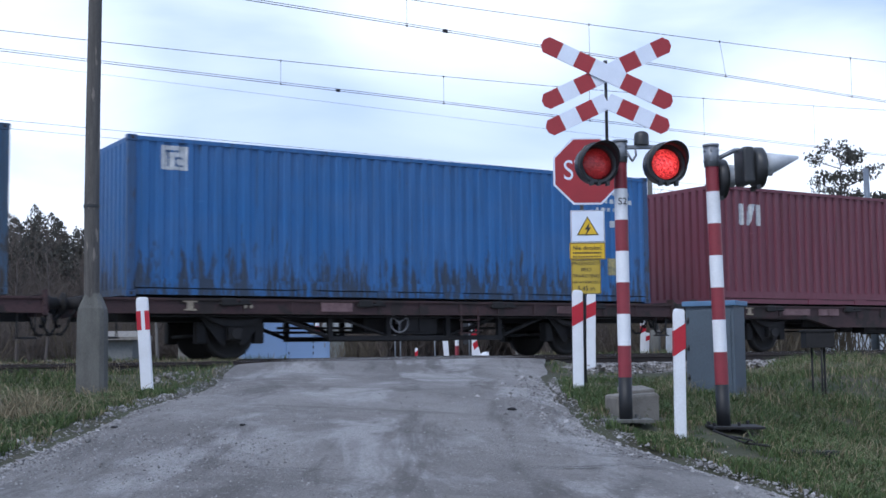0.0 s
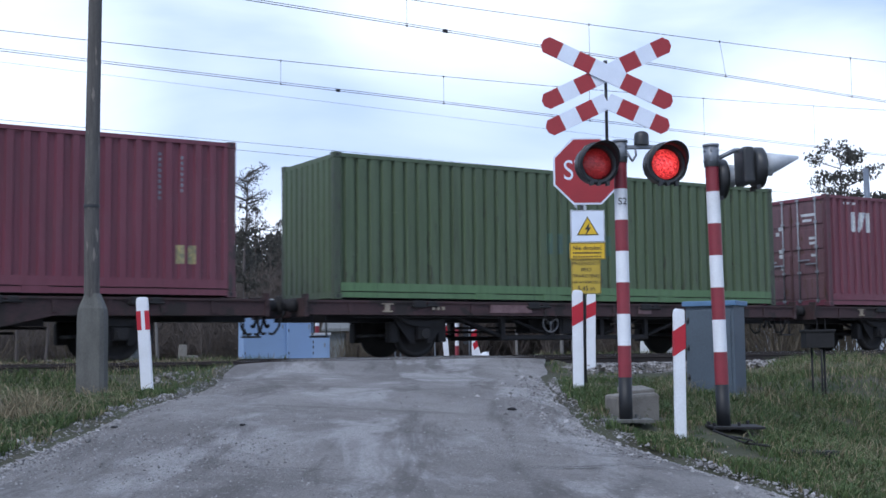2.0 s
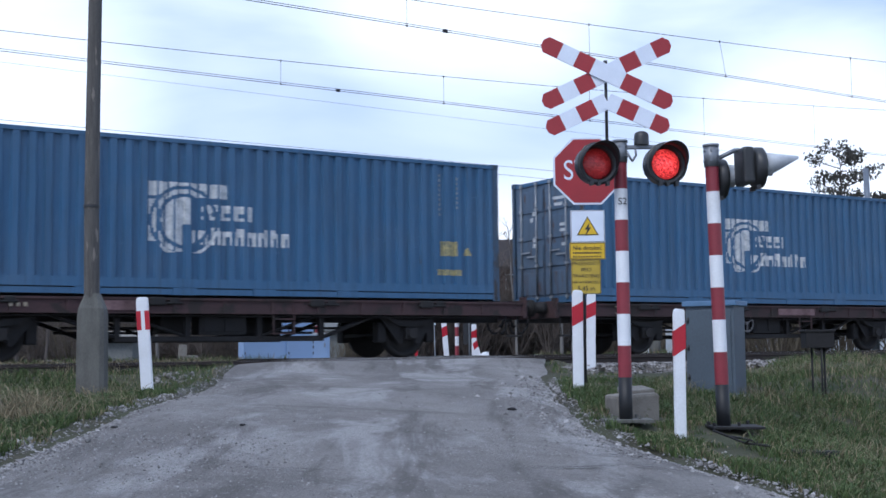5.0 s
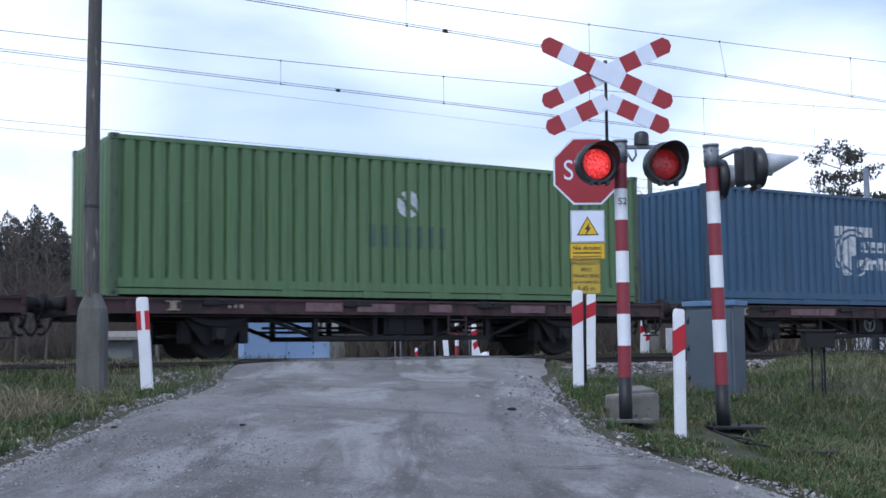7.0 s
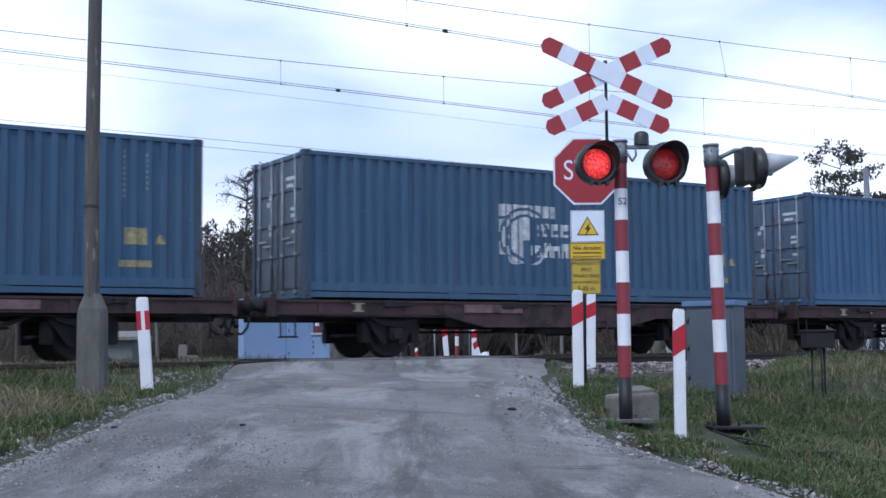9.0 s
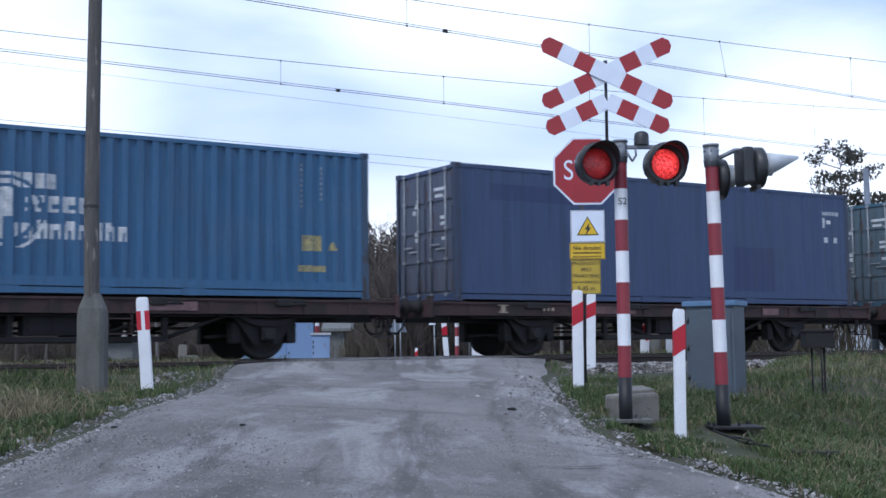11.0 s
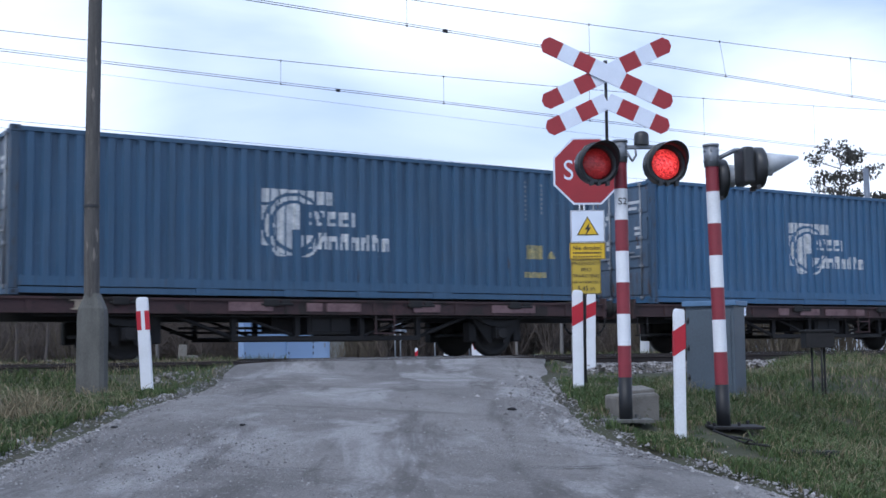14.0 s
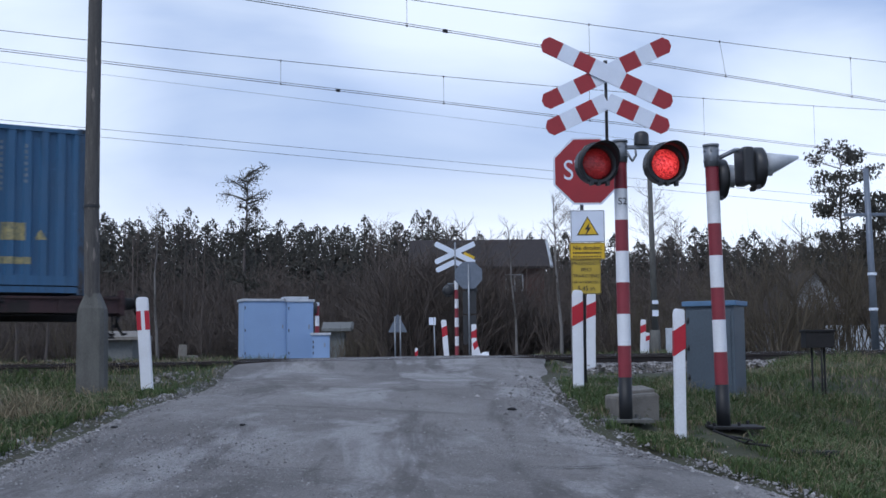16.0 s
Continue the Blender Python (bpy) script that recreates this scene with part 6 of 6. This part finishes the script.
tree("tall sparse larch above the woods", (-11.3, 70, -0.8), 11.4, 3, "clumped", 0.0)
tree("pale bare birch before the woods", (-16.6, 71, -0.8), 9.0, 4, "birch")
tree("leaning pale bare birch beside the brick house", (4.2, 70, -0.8), 8.0, 5, "birch", -0.06)
tree("pale bare birch with fine twigs", (6.3, 66, -0.8), 9.3, 6, "birch")
tree("pale bare birch with fine twigs", (7.2, 68, -0.8), 8.4, 16, "birch")
tree("bare spreading tree beside the far road", (11.5, 66, -0.8), 9.0, 7, "bare")
tree("bare spreading tree beside the far road", (13.5, 70, -0.8), 8.2, 17, "bare")
tree("tall ragged pine beside the line", (20.0, 60, -0.7), 9.9, 8, "pine")
tree("ragged pine beside the line", (22.6, 61, -0.7), 8.4, 9, "pine")
tree("ragged pine beside the line", (24.5, 63, -0.7), 8.9, 10, "pine")
tree("bare grey tree at the wood's edge", (-21.5, 66, -0.8), 7.6, 11, "bare")
tree("bare grey tree at the wood's edge", (-24.5, 70, -0.8), 8.4, 12, "bare")
tree("bare grey tree at the wood's edge", (-4.2, 82, -0.8), 9.2, 13, "bare")
tree("bare tree in front of the brick house", (0.2, 72, -0.8), 8.0, 18, "bare")
tree("bare tree in front of the brick house", (2.6, 74, -0.8), 7.6, 19, "bare")
tree("bare tree behind the white fence", (21.5, 76, -0.8), 7.4, 14, "bare")


def conifer(tw, tk, foot, h, rnd):
    base = Vector(foot)
    tk.limb(base, base + Vector((0, 0, h)), 0.14, 0.02, 4)
    w = h * rnd.uniform(0.24, 0.40)
    for _ in range(680):                         # ragged outer boughs
        k = rnd.random() ** 0.7
        far = w * (1 - k) ** 0.65 * rnd.uniform(0.35, 1.1) + 0.05
        a = rnd.uniform(0, math.tau)
        tw.leaf(base + Vector((far * math.cos(a), far * math.sin(a), h * (0.15 + 0.85 * k) - 0.2 * far)), rnd.uniform(0.25, 0.55) * (1.2 - 0.6 * k), rnd)
    for _ in range(120):                         # the dense shaded inside
        k = rnd.random()
        far, a = w * max(0.0, 0.92 - k) ** 0.75 * rnd.uniform(0, 0.75), rnd.uniform(0, math.tau)
        tw.leaf(base + Vector((far * math.cos(a), far * math.sin(a), h * (0.05 + 0.80 * k))), rnd.uniform(1.3, 2.4) * (1 - 0.7 * k), rnd)
    for _ in range(6):
        tw.leaf(base + Vector((rnd.gauss(0, .05), rnd.gauss(0, .05), h * rnd.uniform(.95, 1.02))), 0.25, rnd)


def far_woods():
    rnd = random.Random(21)
    needles, trunks = Twigs(), Twigs()
    for row in range(4):
        y = 98 + row * 6
        x = -72.0 - row * 2
        while x < 78:
            px, py = x + rnd.uniform(-.6, .6), y + rnd.uniform(-2.5, 2.5)
            conifer(needles, trunks, (px, py, bank(px, py) - 0.2), rnd.uniform(8.2, 9.9) + (1.2 if rnd.random() < 0.12 else 0) + (1.0 if x < -20 else 1.7 * smooth(-20, -15, px) * smooth(6, 0, px)) + (0.7 if x > 12 else 0) + 1.3 * noise.noise((px * 0.09, py * 0.1, 2)), rnd)
            x += rnd.uniform(0.9, 1.5)
    tagged(new("far_woods_needles", needles.mesh("far_woods_needles", M_PINE)), "dark dense conifer woods on a low rise", "woods", kind="stuff")
    for _ in range(260):                         # bare trunks and crowns between them
        px, py = rnd.uniform(-62, 66), rnd.uniform(84, 100)
        b = Vector((px, py, bank(px, py) - 0.2))
        h = rnd.uniform(6.5, 10.4)
        way = Vector((rnd.uniform(-.06, .06), 0, 1)).normalized()
        trunks.limb(b, b + way * h, 0.11, 0.02, 4)
        for k in range(9):
            grow(trunks, b + way * h * rnd.uniform(0.35, 0.95), Vector((rnd.uniform(-1, 1), rnd.uniform(-1, 1), rnd.uniform(.4, 1.2))).normalized(), h * rnd.uniform(.1, .2), 0.03, 1, rnd)
    tagged(new("far_woods_trunks", trunks.mesh("far_woods_trunks", M_TWIG)), "bare brown trunks and branches of the woods", "woods", kind="stuff")
    brush = Twigs()
    for _ in range(2300):                        # brown thicket at the edge of the woods
        px = rnd.uniform(-58, 62)
        py = rnd.uniform(78, 96)
        h = rnd.uniform(3.0, 8.0)
        if -2.8 < px < 7.0 and py < 86:
            py = rnd.uniform(72, 75.5)
            h = rnd.uniform(3.0, 8.4)
            if rnd.random() < 0.12:
                continue
        if 21 < px < 29 and py < 84:
            continue
        if rnd.random() < 0.42:
            py, h = rnd.uniform(90, 98), rnd.uniform(8.0, 10.2)
        elif rnd.random() < 0.22:                # young growth that half hides the houses
            if rnd.random() < 0.7:
                px, py, h = rnd.uniform(-3.5, 6.6), rnd.uniform(70, 75), rnd.uniform(4.5, 8.5)
                if rnd.random() < 0.55:
                    px, h = rnd.uniform(-3.5, 2.4), rnd.uniform(7.5, 9.6)
            else:
                px, py, h = rnd.uniform(21, 28.5), rnd.uniform(75, 80), rnd.uniform(3.0, 6.5)
        b = Vector((px, py, bank(px, py) - 0.1))
        for _k in range(6):
            w = Vector((rnd.gauss(0, .22), rnd.gauss(0, .22), 1)).normalized()
            mid = b + w * h * rnd.uniform(.4, .75)
            brush.limb(b, mid, 0.026, 0.013)
            for _j in range(10):
                s = b + (mid - b) * rnd.uniform(.15, 1.0)
                t = s + (w * 0.7 + Vector((rnd.gauss(0, .6), rnd.gauss(0, .5), rnd.uniform(-.2, .4)))) * h * rnd.uniform(.06, .26)
                brush.limb(s, t, 0.017, 0.008)
    tagged(new("thicket", brush.mesh("thicket", M_TWIG)), "dense brown leafless thicket before the woods", "thicket", kind="stuff")
    bush = Twigs()
    for cx, cy, n, h, spread in ((-5.0, 66, 26, 1.5, 1.2), (12.6, 57, 26, 3.4, 0.8), (14.6, 54, 46, 4.0, 1.0), (16.4, 56, 30, 3.4, 0.9), (18.6, 57, 46, 4.6, 1.2), (21.5, 57, 46, 4.4, 1.4),
                                (25.0, 60, 40, 4.0, 1.6), (9.6, 60, 30, 3.4, 1.0), (-26, 66, 30, 2.8, 2.4), (-20, 68, 30, 2.6, 2.0)):
        for _ in range(n):
            px, py = cx + rnd.gauss(0, spread * 0.5), cy + rnd.gauss(0, 0.8)
            out = Vector(((px - cx) * 0.45 / spread + rnd.gauss(0, .18), rnd.gauss(0, .22), 1)).normalized()
            grow(bush, Vector((px, py, bank(px, py) - 0.1)), out, h * rnd.uniform(.6, 1.1), 0.032, 2, rnd, 0.02, None, 0.55)
    tagged(new("bushes", bush.mesh("bushes", M_BUSH)), "leafless olive-brown bushes beyond the line", "bushes", kind="stuff")


far_woods()


# ---- ballast, grass, loose stones ----
def stone_mesh(spots, mat, name):
    """Many small broken stones, each an irregular eight-sided lump."""
    rnd = random.Random(9)
    v, f = [], []
    for x, y, z, s in spots:
        k = len(v)
        q = Euler((rnd.uniform(0, 6), rnd.uniform(0, 6), rnd.uniform(0, 6)))
        for c in ((1, 0, 0), (-1, 0, 0), (0, 1, 0), (0, -1, 0), (0, 0, 1), (0, 0, -1)):
            o = Vector(c) * s * rnd.uniform(0.65, 1.25)
            o.rotate(q)
            v.append((x + o.x, y + o.y, z + o.z * 0.75))
        for a in (4, 5):
            for b, c in ((0, 2), (2, 1), (1, 3), (3, 0)):
                f.append((k + a, k + b, k + c) if a == 4 else (k + a, k + c, k + b))
    me = bpy.data.meshes.new(name)
    me.from_pydata(v, [], f)
    me.materials.append(mat)
    return me


M_STONES = m_woods("grey_broken_stone", (0.09, 0.085, 0.08), (0.30, 0.285, 0.28), 0.9)
M_GRIT = m_woods("grey_road_grit", (0.09, 0.085, 0.085), (0.38, 0.37, 0.37), 0.9)
BED_W = (15.3, 15.75, 16.45, 20.2, 24.3, 25.2, 25.8)
BED_Z = (-0.50, -0.32, -0.17, -0.175, -0.185, -0.30, -0.42)


def build_bed():
    for side in (-1, 1):
        verts, faces = [], []
        us = np.arange(-38, 90, 0.5)
        rows = [u for u in us if (lambda p: off_road(*p) > -0.2 and (p[0] > 0) == (side > 0))(xy(u, 20.0))]
        for u in rows:
            for w, z in zip(BED_W if side > 0 else (17.0, 17.2, 17.4) + BED_W[3:], BED_Z if side > 0 else (-0.3, -0.22, -0.18) + BED_Z[3:]):
                x, y = xy(u + (w - 20) * -0.62, w)
                verts.append((x, y, z + 0.02 * noise.noise((x * 2, y * 2, 0))))
        n = len(BED_W)
        for j in range(len(rows) - 1):
            for i in range(n - 1):
                a = j * n + i
                faces.append((a, a + n, a + n + 1, a + 1))
        me = bpy.data.meshes.new("ballast_bed")
        me.from_pydata(verts, [], faces)
        me.materials.append(M_BALLAST)
        tagged(new("ballast_bed", me), "bed of grey broken ballast stone under the rails", "ballast", kind="structure")
    rnd = random.Random(31)
    spots = []
    while len(spots) < 13000:
        u, w = rnd.uniform(-2, 48), rnd.choice((rnd.uniform(15.3, 17.3), rnd.uniform(15.3, 19.6)))
        x, y = xy(u, w)
        if off_road(x, y) < 0.15 + 0.2 * rnd.random() or (x < 0 and w < 17.3 and off_road(x, y) > 0.9):
            continue
        z = float(np.interp(w, BED_W, BED_Z))
        spots.append((x, y, z + rnd.uniform(0.0, 0.035), rnd.uniform(0.022, 0.05)))
    tagged(new("ballast_stones", stone_mesh(spots, M_STONES, "ballast_stones")), "loose grey ballast stones along the track", "ballast", kind="stuff")


build_bed()


def build_grit():
    rnd = random.Random(32)
    spots = []
    while len(spots) < 22000:
        y = rnd.uniform(7.0, 18.5) if rnd.random() < 0.6 else rnd.uniform(6.8, 10.0)
        l, r = float(np.interp(y, EDGE_Y, EDGE_L)), float(np.interp(y, EDGE_Y, EDGE_R))
        kind = rnd.random()
        if kind < 0.5:                          # along both edges
            x = (r + rnd.gauss(0.08, 0.36)) if rnd.random() < 0.66 else (l + rnd.gauss(-0.02, 0.16))
            s = rnd.uniform(0.004, 0.016) if rnd.random() < 0.95 else rnd.uniform(0.015, 0.04)
        else:
            x = rnd.uniform(l, r)
            s = rnd.uniform(0.003, 0.009) if rnd.random() < 0.93 else rnd.uniform(0.008, 0.016)
            if y > 11 and rnd.random() < 0.7:
                continue
        u, w = uw(x, y)
        top = float(np.interp(w, BANK_W, BANK_Z)) + 0.045
        k = (x - l) / (r - l)
        z = top - 0.10 * min(1, abs(2 * k - 1)) ** 8 if 0 <= k <= 1 else max(ground_z(x, y), top - 0.11)
        spots.append((x, y, z, s))
    tagged(new("road_grit", stone_mesh(spots, M_GRIT, "road_grit")), "loose grit and stones along the road's edges", "gravel", kind="stuff")
    for x, y, s in ((0.68, 12.4, 0.032), (-1.75, 10.6, 0.016), (-2.75, 10.2, 0.018)):
        u, w = uw(x, y)
        clod = thing("soil_clod", "dark lump of soil lying on the road", "soil clod", pose(x, y, float(np.interp(w, BANK_W, BANK_Z)) + 0.05, 0, 0, 40), "clods")
        bm = bm_new()
        bmesh.ops.create_icosphere(bm, subdivisions=2, radius=s)
        for v in bm.verts:
            v.co = Vector((v.co.x * 1.9, v.co.y, v.co.z * 0.6)) * (1 + 0.35 * noise.noise(v.co * 40))
        part("lump", bm, M_CAST, clod)


build_grit()

def build_cracks():
    """Broken edge of the asphalt: jagged dark cracks filled with soil, parts of the road."""
    rnd = random.Random(41)
    road = bpy.data.objects["road"]
    for x, y, dx, dy, n, wid in ((1.0, 9.6, 0.09, 0.03, 8, 0.018), (1.45, 9.75, 0.05, -0.06, 7, 0.02), (1.15, 10.2, 0.07, -0.05, 7, 0.014), (0.4, 8.9, 0.11, 0.02, 8, 0.012),
                                 (1.62, 10.0, 0.03, 0.08, 6, 0.016), (-0.6, 8.5, -0.1, 0.03, 7, 0.010), (1.3, 9.2, 0.10, -0.02, 8, 0.016)):
        bm = bm_new()
        prev = None
        for i in range(n):
            x, y = x + dx + rnd.gauss(0, 0.025), y + dy + rnd.gauss(0, 0.025)
            l, r = float(np.interp(y, EDGE_Y, EDGE_L)), float(np.interp(y, EDGE_Y, EDGE_R))
            k = (x - l) / (r - l)
            z = float(np.interp(uw(x, y)[1], BANK_W, BANK_Z)) + 0.045 - 0.10 * min(1, abs(2 * k - 1)) ** 8 + 0.018 * noise.noise((x * 0.7, y * 0.5, 9)) + 0.014
            h = wid * rnd.uniform(0.4, 1.3) * (1 if 0 < i < n - 1 else 0.2)
            cur = (bm.verts.new((x, y - h, z)), bm.verts.new((x, y + h, z)))
            if prev:
                bm.faces.new((prev[0], cur[0], cur[1], prev[1]))
            prev = cur
        part("crack", bm, M_CAST, road, "dark soil-filled crack")


build_cracks()

M_GRASS = m_woods("spring_grass", (0.024, 0.050, 0.012), (0.085, 0.125, 0.038), 0.8)
M_DRY = m_woods("dry_straw", (0.11, 0.09, 0.055), (0.27, 0.225, 0.14), 0.85)


def build_grass():
    rnd = random.Random(33)
    sets = {"g": ([], []), "d": ([], [])}

    def blade(key, x, y, z, h, wid, lean):
        v, f = sets[key]
        a = rnd.uniform(0, math.tau)
        dx, dy = math.cos(a) * wid, math.sin(a) * wid
        bx, by = rnd.gauss(0, lean) * h, rnd.gauss(0, lean) * h
        k = len(v)
        v.extend(((x - dx, y - dy, z - 0.02), (x + dx, y + dy, z - 0.02), (x + bx * 0.4 + dx * .7, y + by * 0.4 + dy * .7, z + h * 0.6),
                  (x + bx * 0.4 - dx * .7, y + by * 0.4 - dy * .7, z + h * 0.6), (x + bx, y + by, z + h * (1 - 0.2 * lean))))
        f.extend(((k, k + 1, k + 2, k + 3), (k + 3, k + 2, k + 4)))

    made = 0
    while made < 120000:
        right = rnd.random() < 0.62
        y = rnd.uniform(8.2, 23) if rnd.random() < 0.45 else rnd.uniform(8.2, 15)
        x = rnd.uniform(1.2, 0.40 * y + 1) if right else rnd.uniform(-0.40 * y - 0.5, -2.9)
        out = off_road(x, y)
        u, w = uw(x, y)
        if out < 0.12 + 0.2 * noise.noise((x * 2, y * 2, 0)) or w > ((16.9 if out > 4.0 else 16.7 if out < 1.3 else 15.3) if right else 17.25):
            continue
        patch = noise.noise((x * 0.9, y * 0.9, 4.0)) + 0.5 * noise.noise((x * 3, y * 3, 6.0))
        if patch < 0.0 - 0.35 * rnd.random():
            continue
        z = ground_z(x, y)
        dry = rnd.random() < (0.07 + (0.22 if patch < 0.1 else 0) + (0.05 if w > 14.5 else 0))
        if min(math.hypot(x - 1.785, y - 12.0), math.hypot(x - 2.8, y - 11.95), math.hypot(x - 2.0, y - 12.6)) < 0.34:
            continue
        h = (0.03 + 0.06 * max(0, patch + 0.3)) * rnd.uniform(0.5, 1.7) * (0.5 if right and w > 14.3 and 1.3 < out < 4.0 else 1)
        blade("d" if dry else "g", x, y, z, h * (1.1 if dry else 1), rnd.uniform(0.003, 0.006), 0.8 if dry else 0.5)
        made += 1
    tufts = 0
    while tufts < 2600:                          # ragged tussocks with bare soil between them
        right = rnd.random() < 0.66
        y = rnd.uniform(8.5, 24) if rnd.random() < 0.5 else rnd.uniform(8.5, 16)
        x = rnd.uniform(1.4, 0.40 * y + 1) if right else rnd.uniform(-0.40 * y - 0.5, -3.1)
        out = off_road(x, y)
        u, w = uw(x, y)
        if out < 0.3 or w > ((16.9 if out > 4.0 else 14.3) if right else 17.1):
            continue
        if min(math.hypot(x - 1.785, y - 12.0), math.hypot(x - 2.8, y - 11.95), math.hypot(x - 2.0, y - 12.6)) < 0.42:
            continue
        tufts += 1
        if noise.noise((x * 0.7, y * 0.7, 11.0)) < -0.12:
            continue
        tall = rnd.uniform(0.07, 0.13) + 0.08 * smooth(0.8, 2.5, out) * rnd.random()
        for _ in range(26):
            px, py = x + rnd.gauss(0, 0.06), y + rnd.gauss(0, 0.06)
            blade("d" if rnd.random() < 0.22 else "g", px, py, ground_z(px, py), tall * rnd.uniform(0.45, 1.25), rnd.uniform(0.003, 0.006), 0.65)
    # pale grass between the two tracks
    for _ in range(16000):
        u, w = rnd.uniform(-10, 12), rnd.uniform(19.4, 21.2)
        x, y = xy(u, w)
        if x > 0 or off_road(x, y) < 0.4:
            continue
        blade("d" if rnd.random() < 0.72 else "g", x, y, -0.18, rnd.uniform(0.12, 0.27), 0.011, 0.5)
    # tufts of old straw
    for cx, cy, n, h, s in ((-3.95, 11.4, 330, 0.28, 0.2), (-3.65, 11.0, 240, 0.22, 0.2), (-4.1, 12.1, 160, 0.26, 0.18), (-3.4, 12.5, 120, 0.14, 0.2), (-4.6, 13.4, 160, 0.24, 0.2), (-3.9, 14.2, 160, 0.2, 0.2),
                            (3.55, 10.7, 120, 0.18, 0.2), (3.1, 13.4, 100, 0.2, 0.2), (4.4, 12.6, 120, 0.24, 0.3), (3.0, 15.4, 140, 0.25, 0.15), (3.9, 15.4, 160, 0.22, 0.2), (5.2, 14.2, 240, 0.26, 0.4),
                            (6.2, 17.2, 300, 0.28, 0.6), (7.6, 20.5, 300, 0.25, 0.7), (5.2, 18.6, 240, 0.25, 0.5), (4.1, 10.9, 160, 0.3, 0.15), (-4.6, 17.0, 300, 0.2, 0.8), (-6.5, 17.3, 300, 0.22, 0.8)):
        for _ in range(n):
            x, y = cx + rnd.gauss(0, s), cy + rnd.gauss(0, s)
            if off_road(x, y) < 0.05:
                continue
            blade("d", x, y, ground_z(x, y), h * rnd.uniform(0.4, 1.2), rnd.uniform(0.002, 0.005), 0.9)
    # pale rough grass beyond the rails
    for _ in range(9000):
        u, w = rnd.uniform(-6, 26), rnd.uniform(25.6, 33)
        x, y = xy(u, w)
        if off_road(x, y) < 0.3:
            continue
        blade("d" if rnd.random() < 0.4 else "g", x, y, ground_z(x, y), rnd.uniform(0.08, 0.3), 0.012, 0.6)
    for key, mat, name, lab in (("g", M_GRASS, "grass", "short green spring grass on the verges"), ("d", M_DRY, "dry_grass", "dry straw-coloured grass among the green")):
        me = bpy.data.meshes.new(name)
        me.from_pydata(sets[key][0], [], sets[key][1])
        me.materials.append(mat)
        tagged(new(name, me), lab, "grass", kind="stuff")


build_grass()


# ---- what moves: the train, its wheels, the flashing lenses ----
def flips(starts_on, events):
    """Rows for a lens that turns by half about its upright axis at each event."""
    rows, angle = [], 0 if starts_on else 180
    rows.append((0.0, pose(0, 0, 0, 0, 0, angle)))
    for t in events:
        near = round(t * 2) / 2
        if t - 0.02 < near < t + 0.12:           # keep clear of the half seconds
            t = near + 0.034 if near - t < 0.05 else near - 0.134
        if t < 0.05 or t > SECONDS - 0.15:
            continue
        for k in range(4):
            rows.append((t + k / 30, pose(0, 0, 0, 0, 0, angle + 60 * k)))
        angle += 180
    rows.append((SECONDS, pose(0, 0, 0, 0, 0, angle)))
    return rows


def motions():
    times = [0.0] + [float(t) for t in range(1, 16)] + [SECONDS]
    for i, u0 in enumerate(LEFT_ENDS):
        walk(CONTAINERS[i], [(t, on_track(u0 - travelled(t), SIDE_W, DECK)) for t in times])
        walk(WAGONS[i], [(t, on_track(u0 - travelled(t), FAR_TRACK, 0)) for t in times])
    for ws, i, dx in WHEELS:
        seen = [k / 30 for k in range(0, int(SECONDS * 30) + 1) if -16 < LEFT_ENDS[i] - travelled(k / 30) < 34]
        rows = []
        for t in seen:
            rows.append((t, Matrix.Translation((dx, 0, WHEEL_R)) @ Matrix.Rotation(-(travelled(t) - travelled(seen[0])) / WHEEL_R, 4, "Y")))
        if seen[0] > 0.01:
            rows.insert(0, (0.0, rows[0][1]))
        if seen[-1] < SECONDS - 0.01:
            rows.append((SECONDS, rows[-1][1]))
        walk(ws, rows)
    on_off_a, on_off_b = [], []
    for k in range(18):
        on_off_a += [0.44 + 0.915 * k, 0.80 + 0.915 * k]
        on_off_b += [0.43 + 0.915 * k, 0.77 + 0.915 * k]
    walk(lens_a, flips(False, on_off_a))
    walk(lens_b, flips(True, on_off_b))


motions()
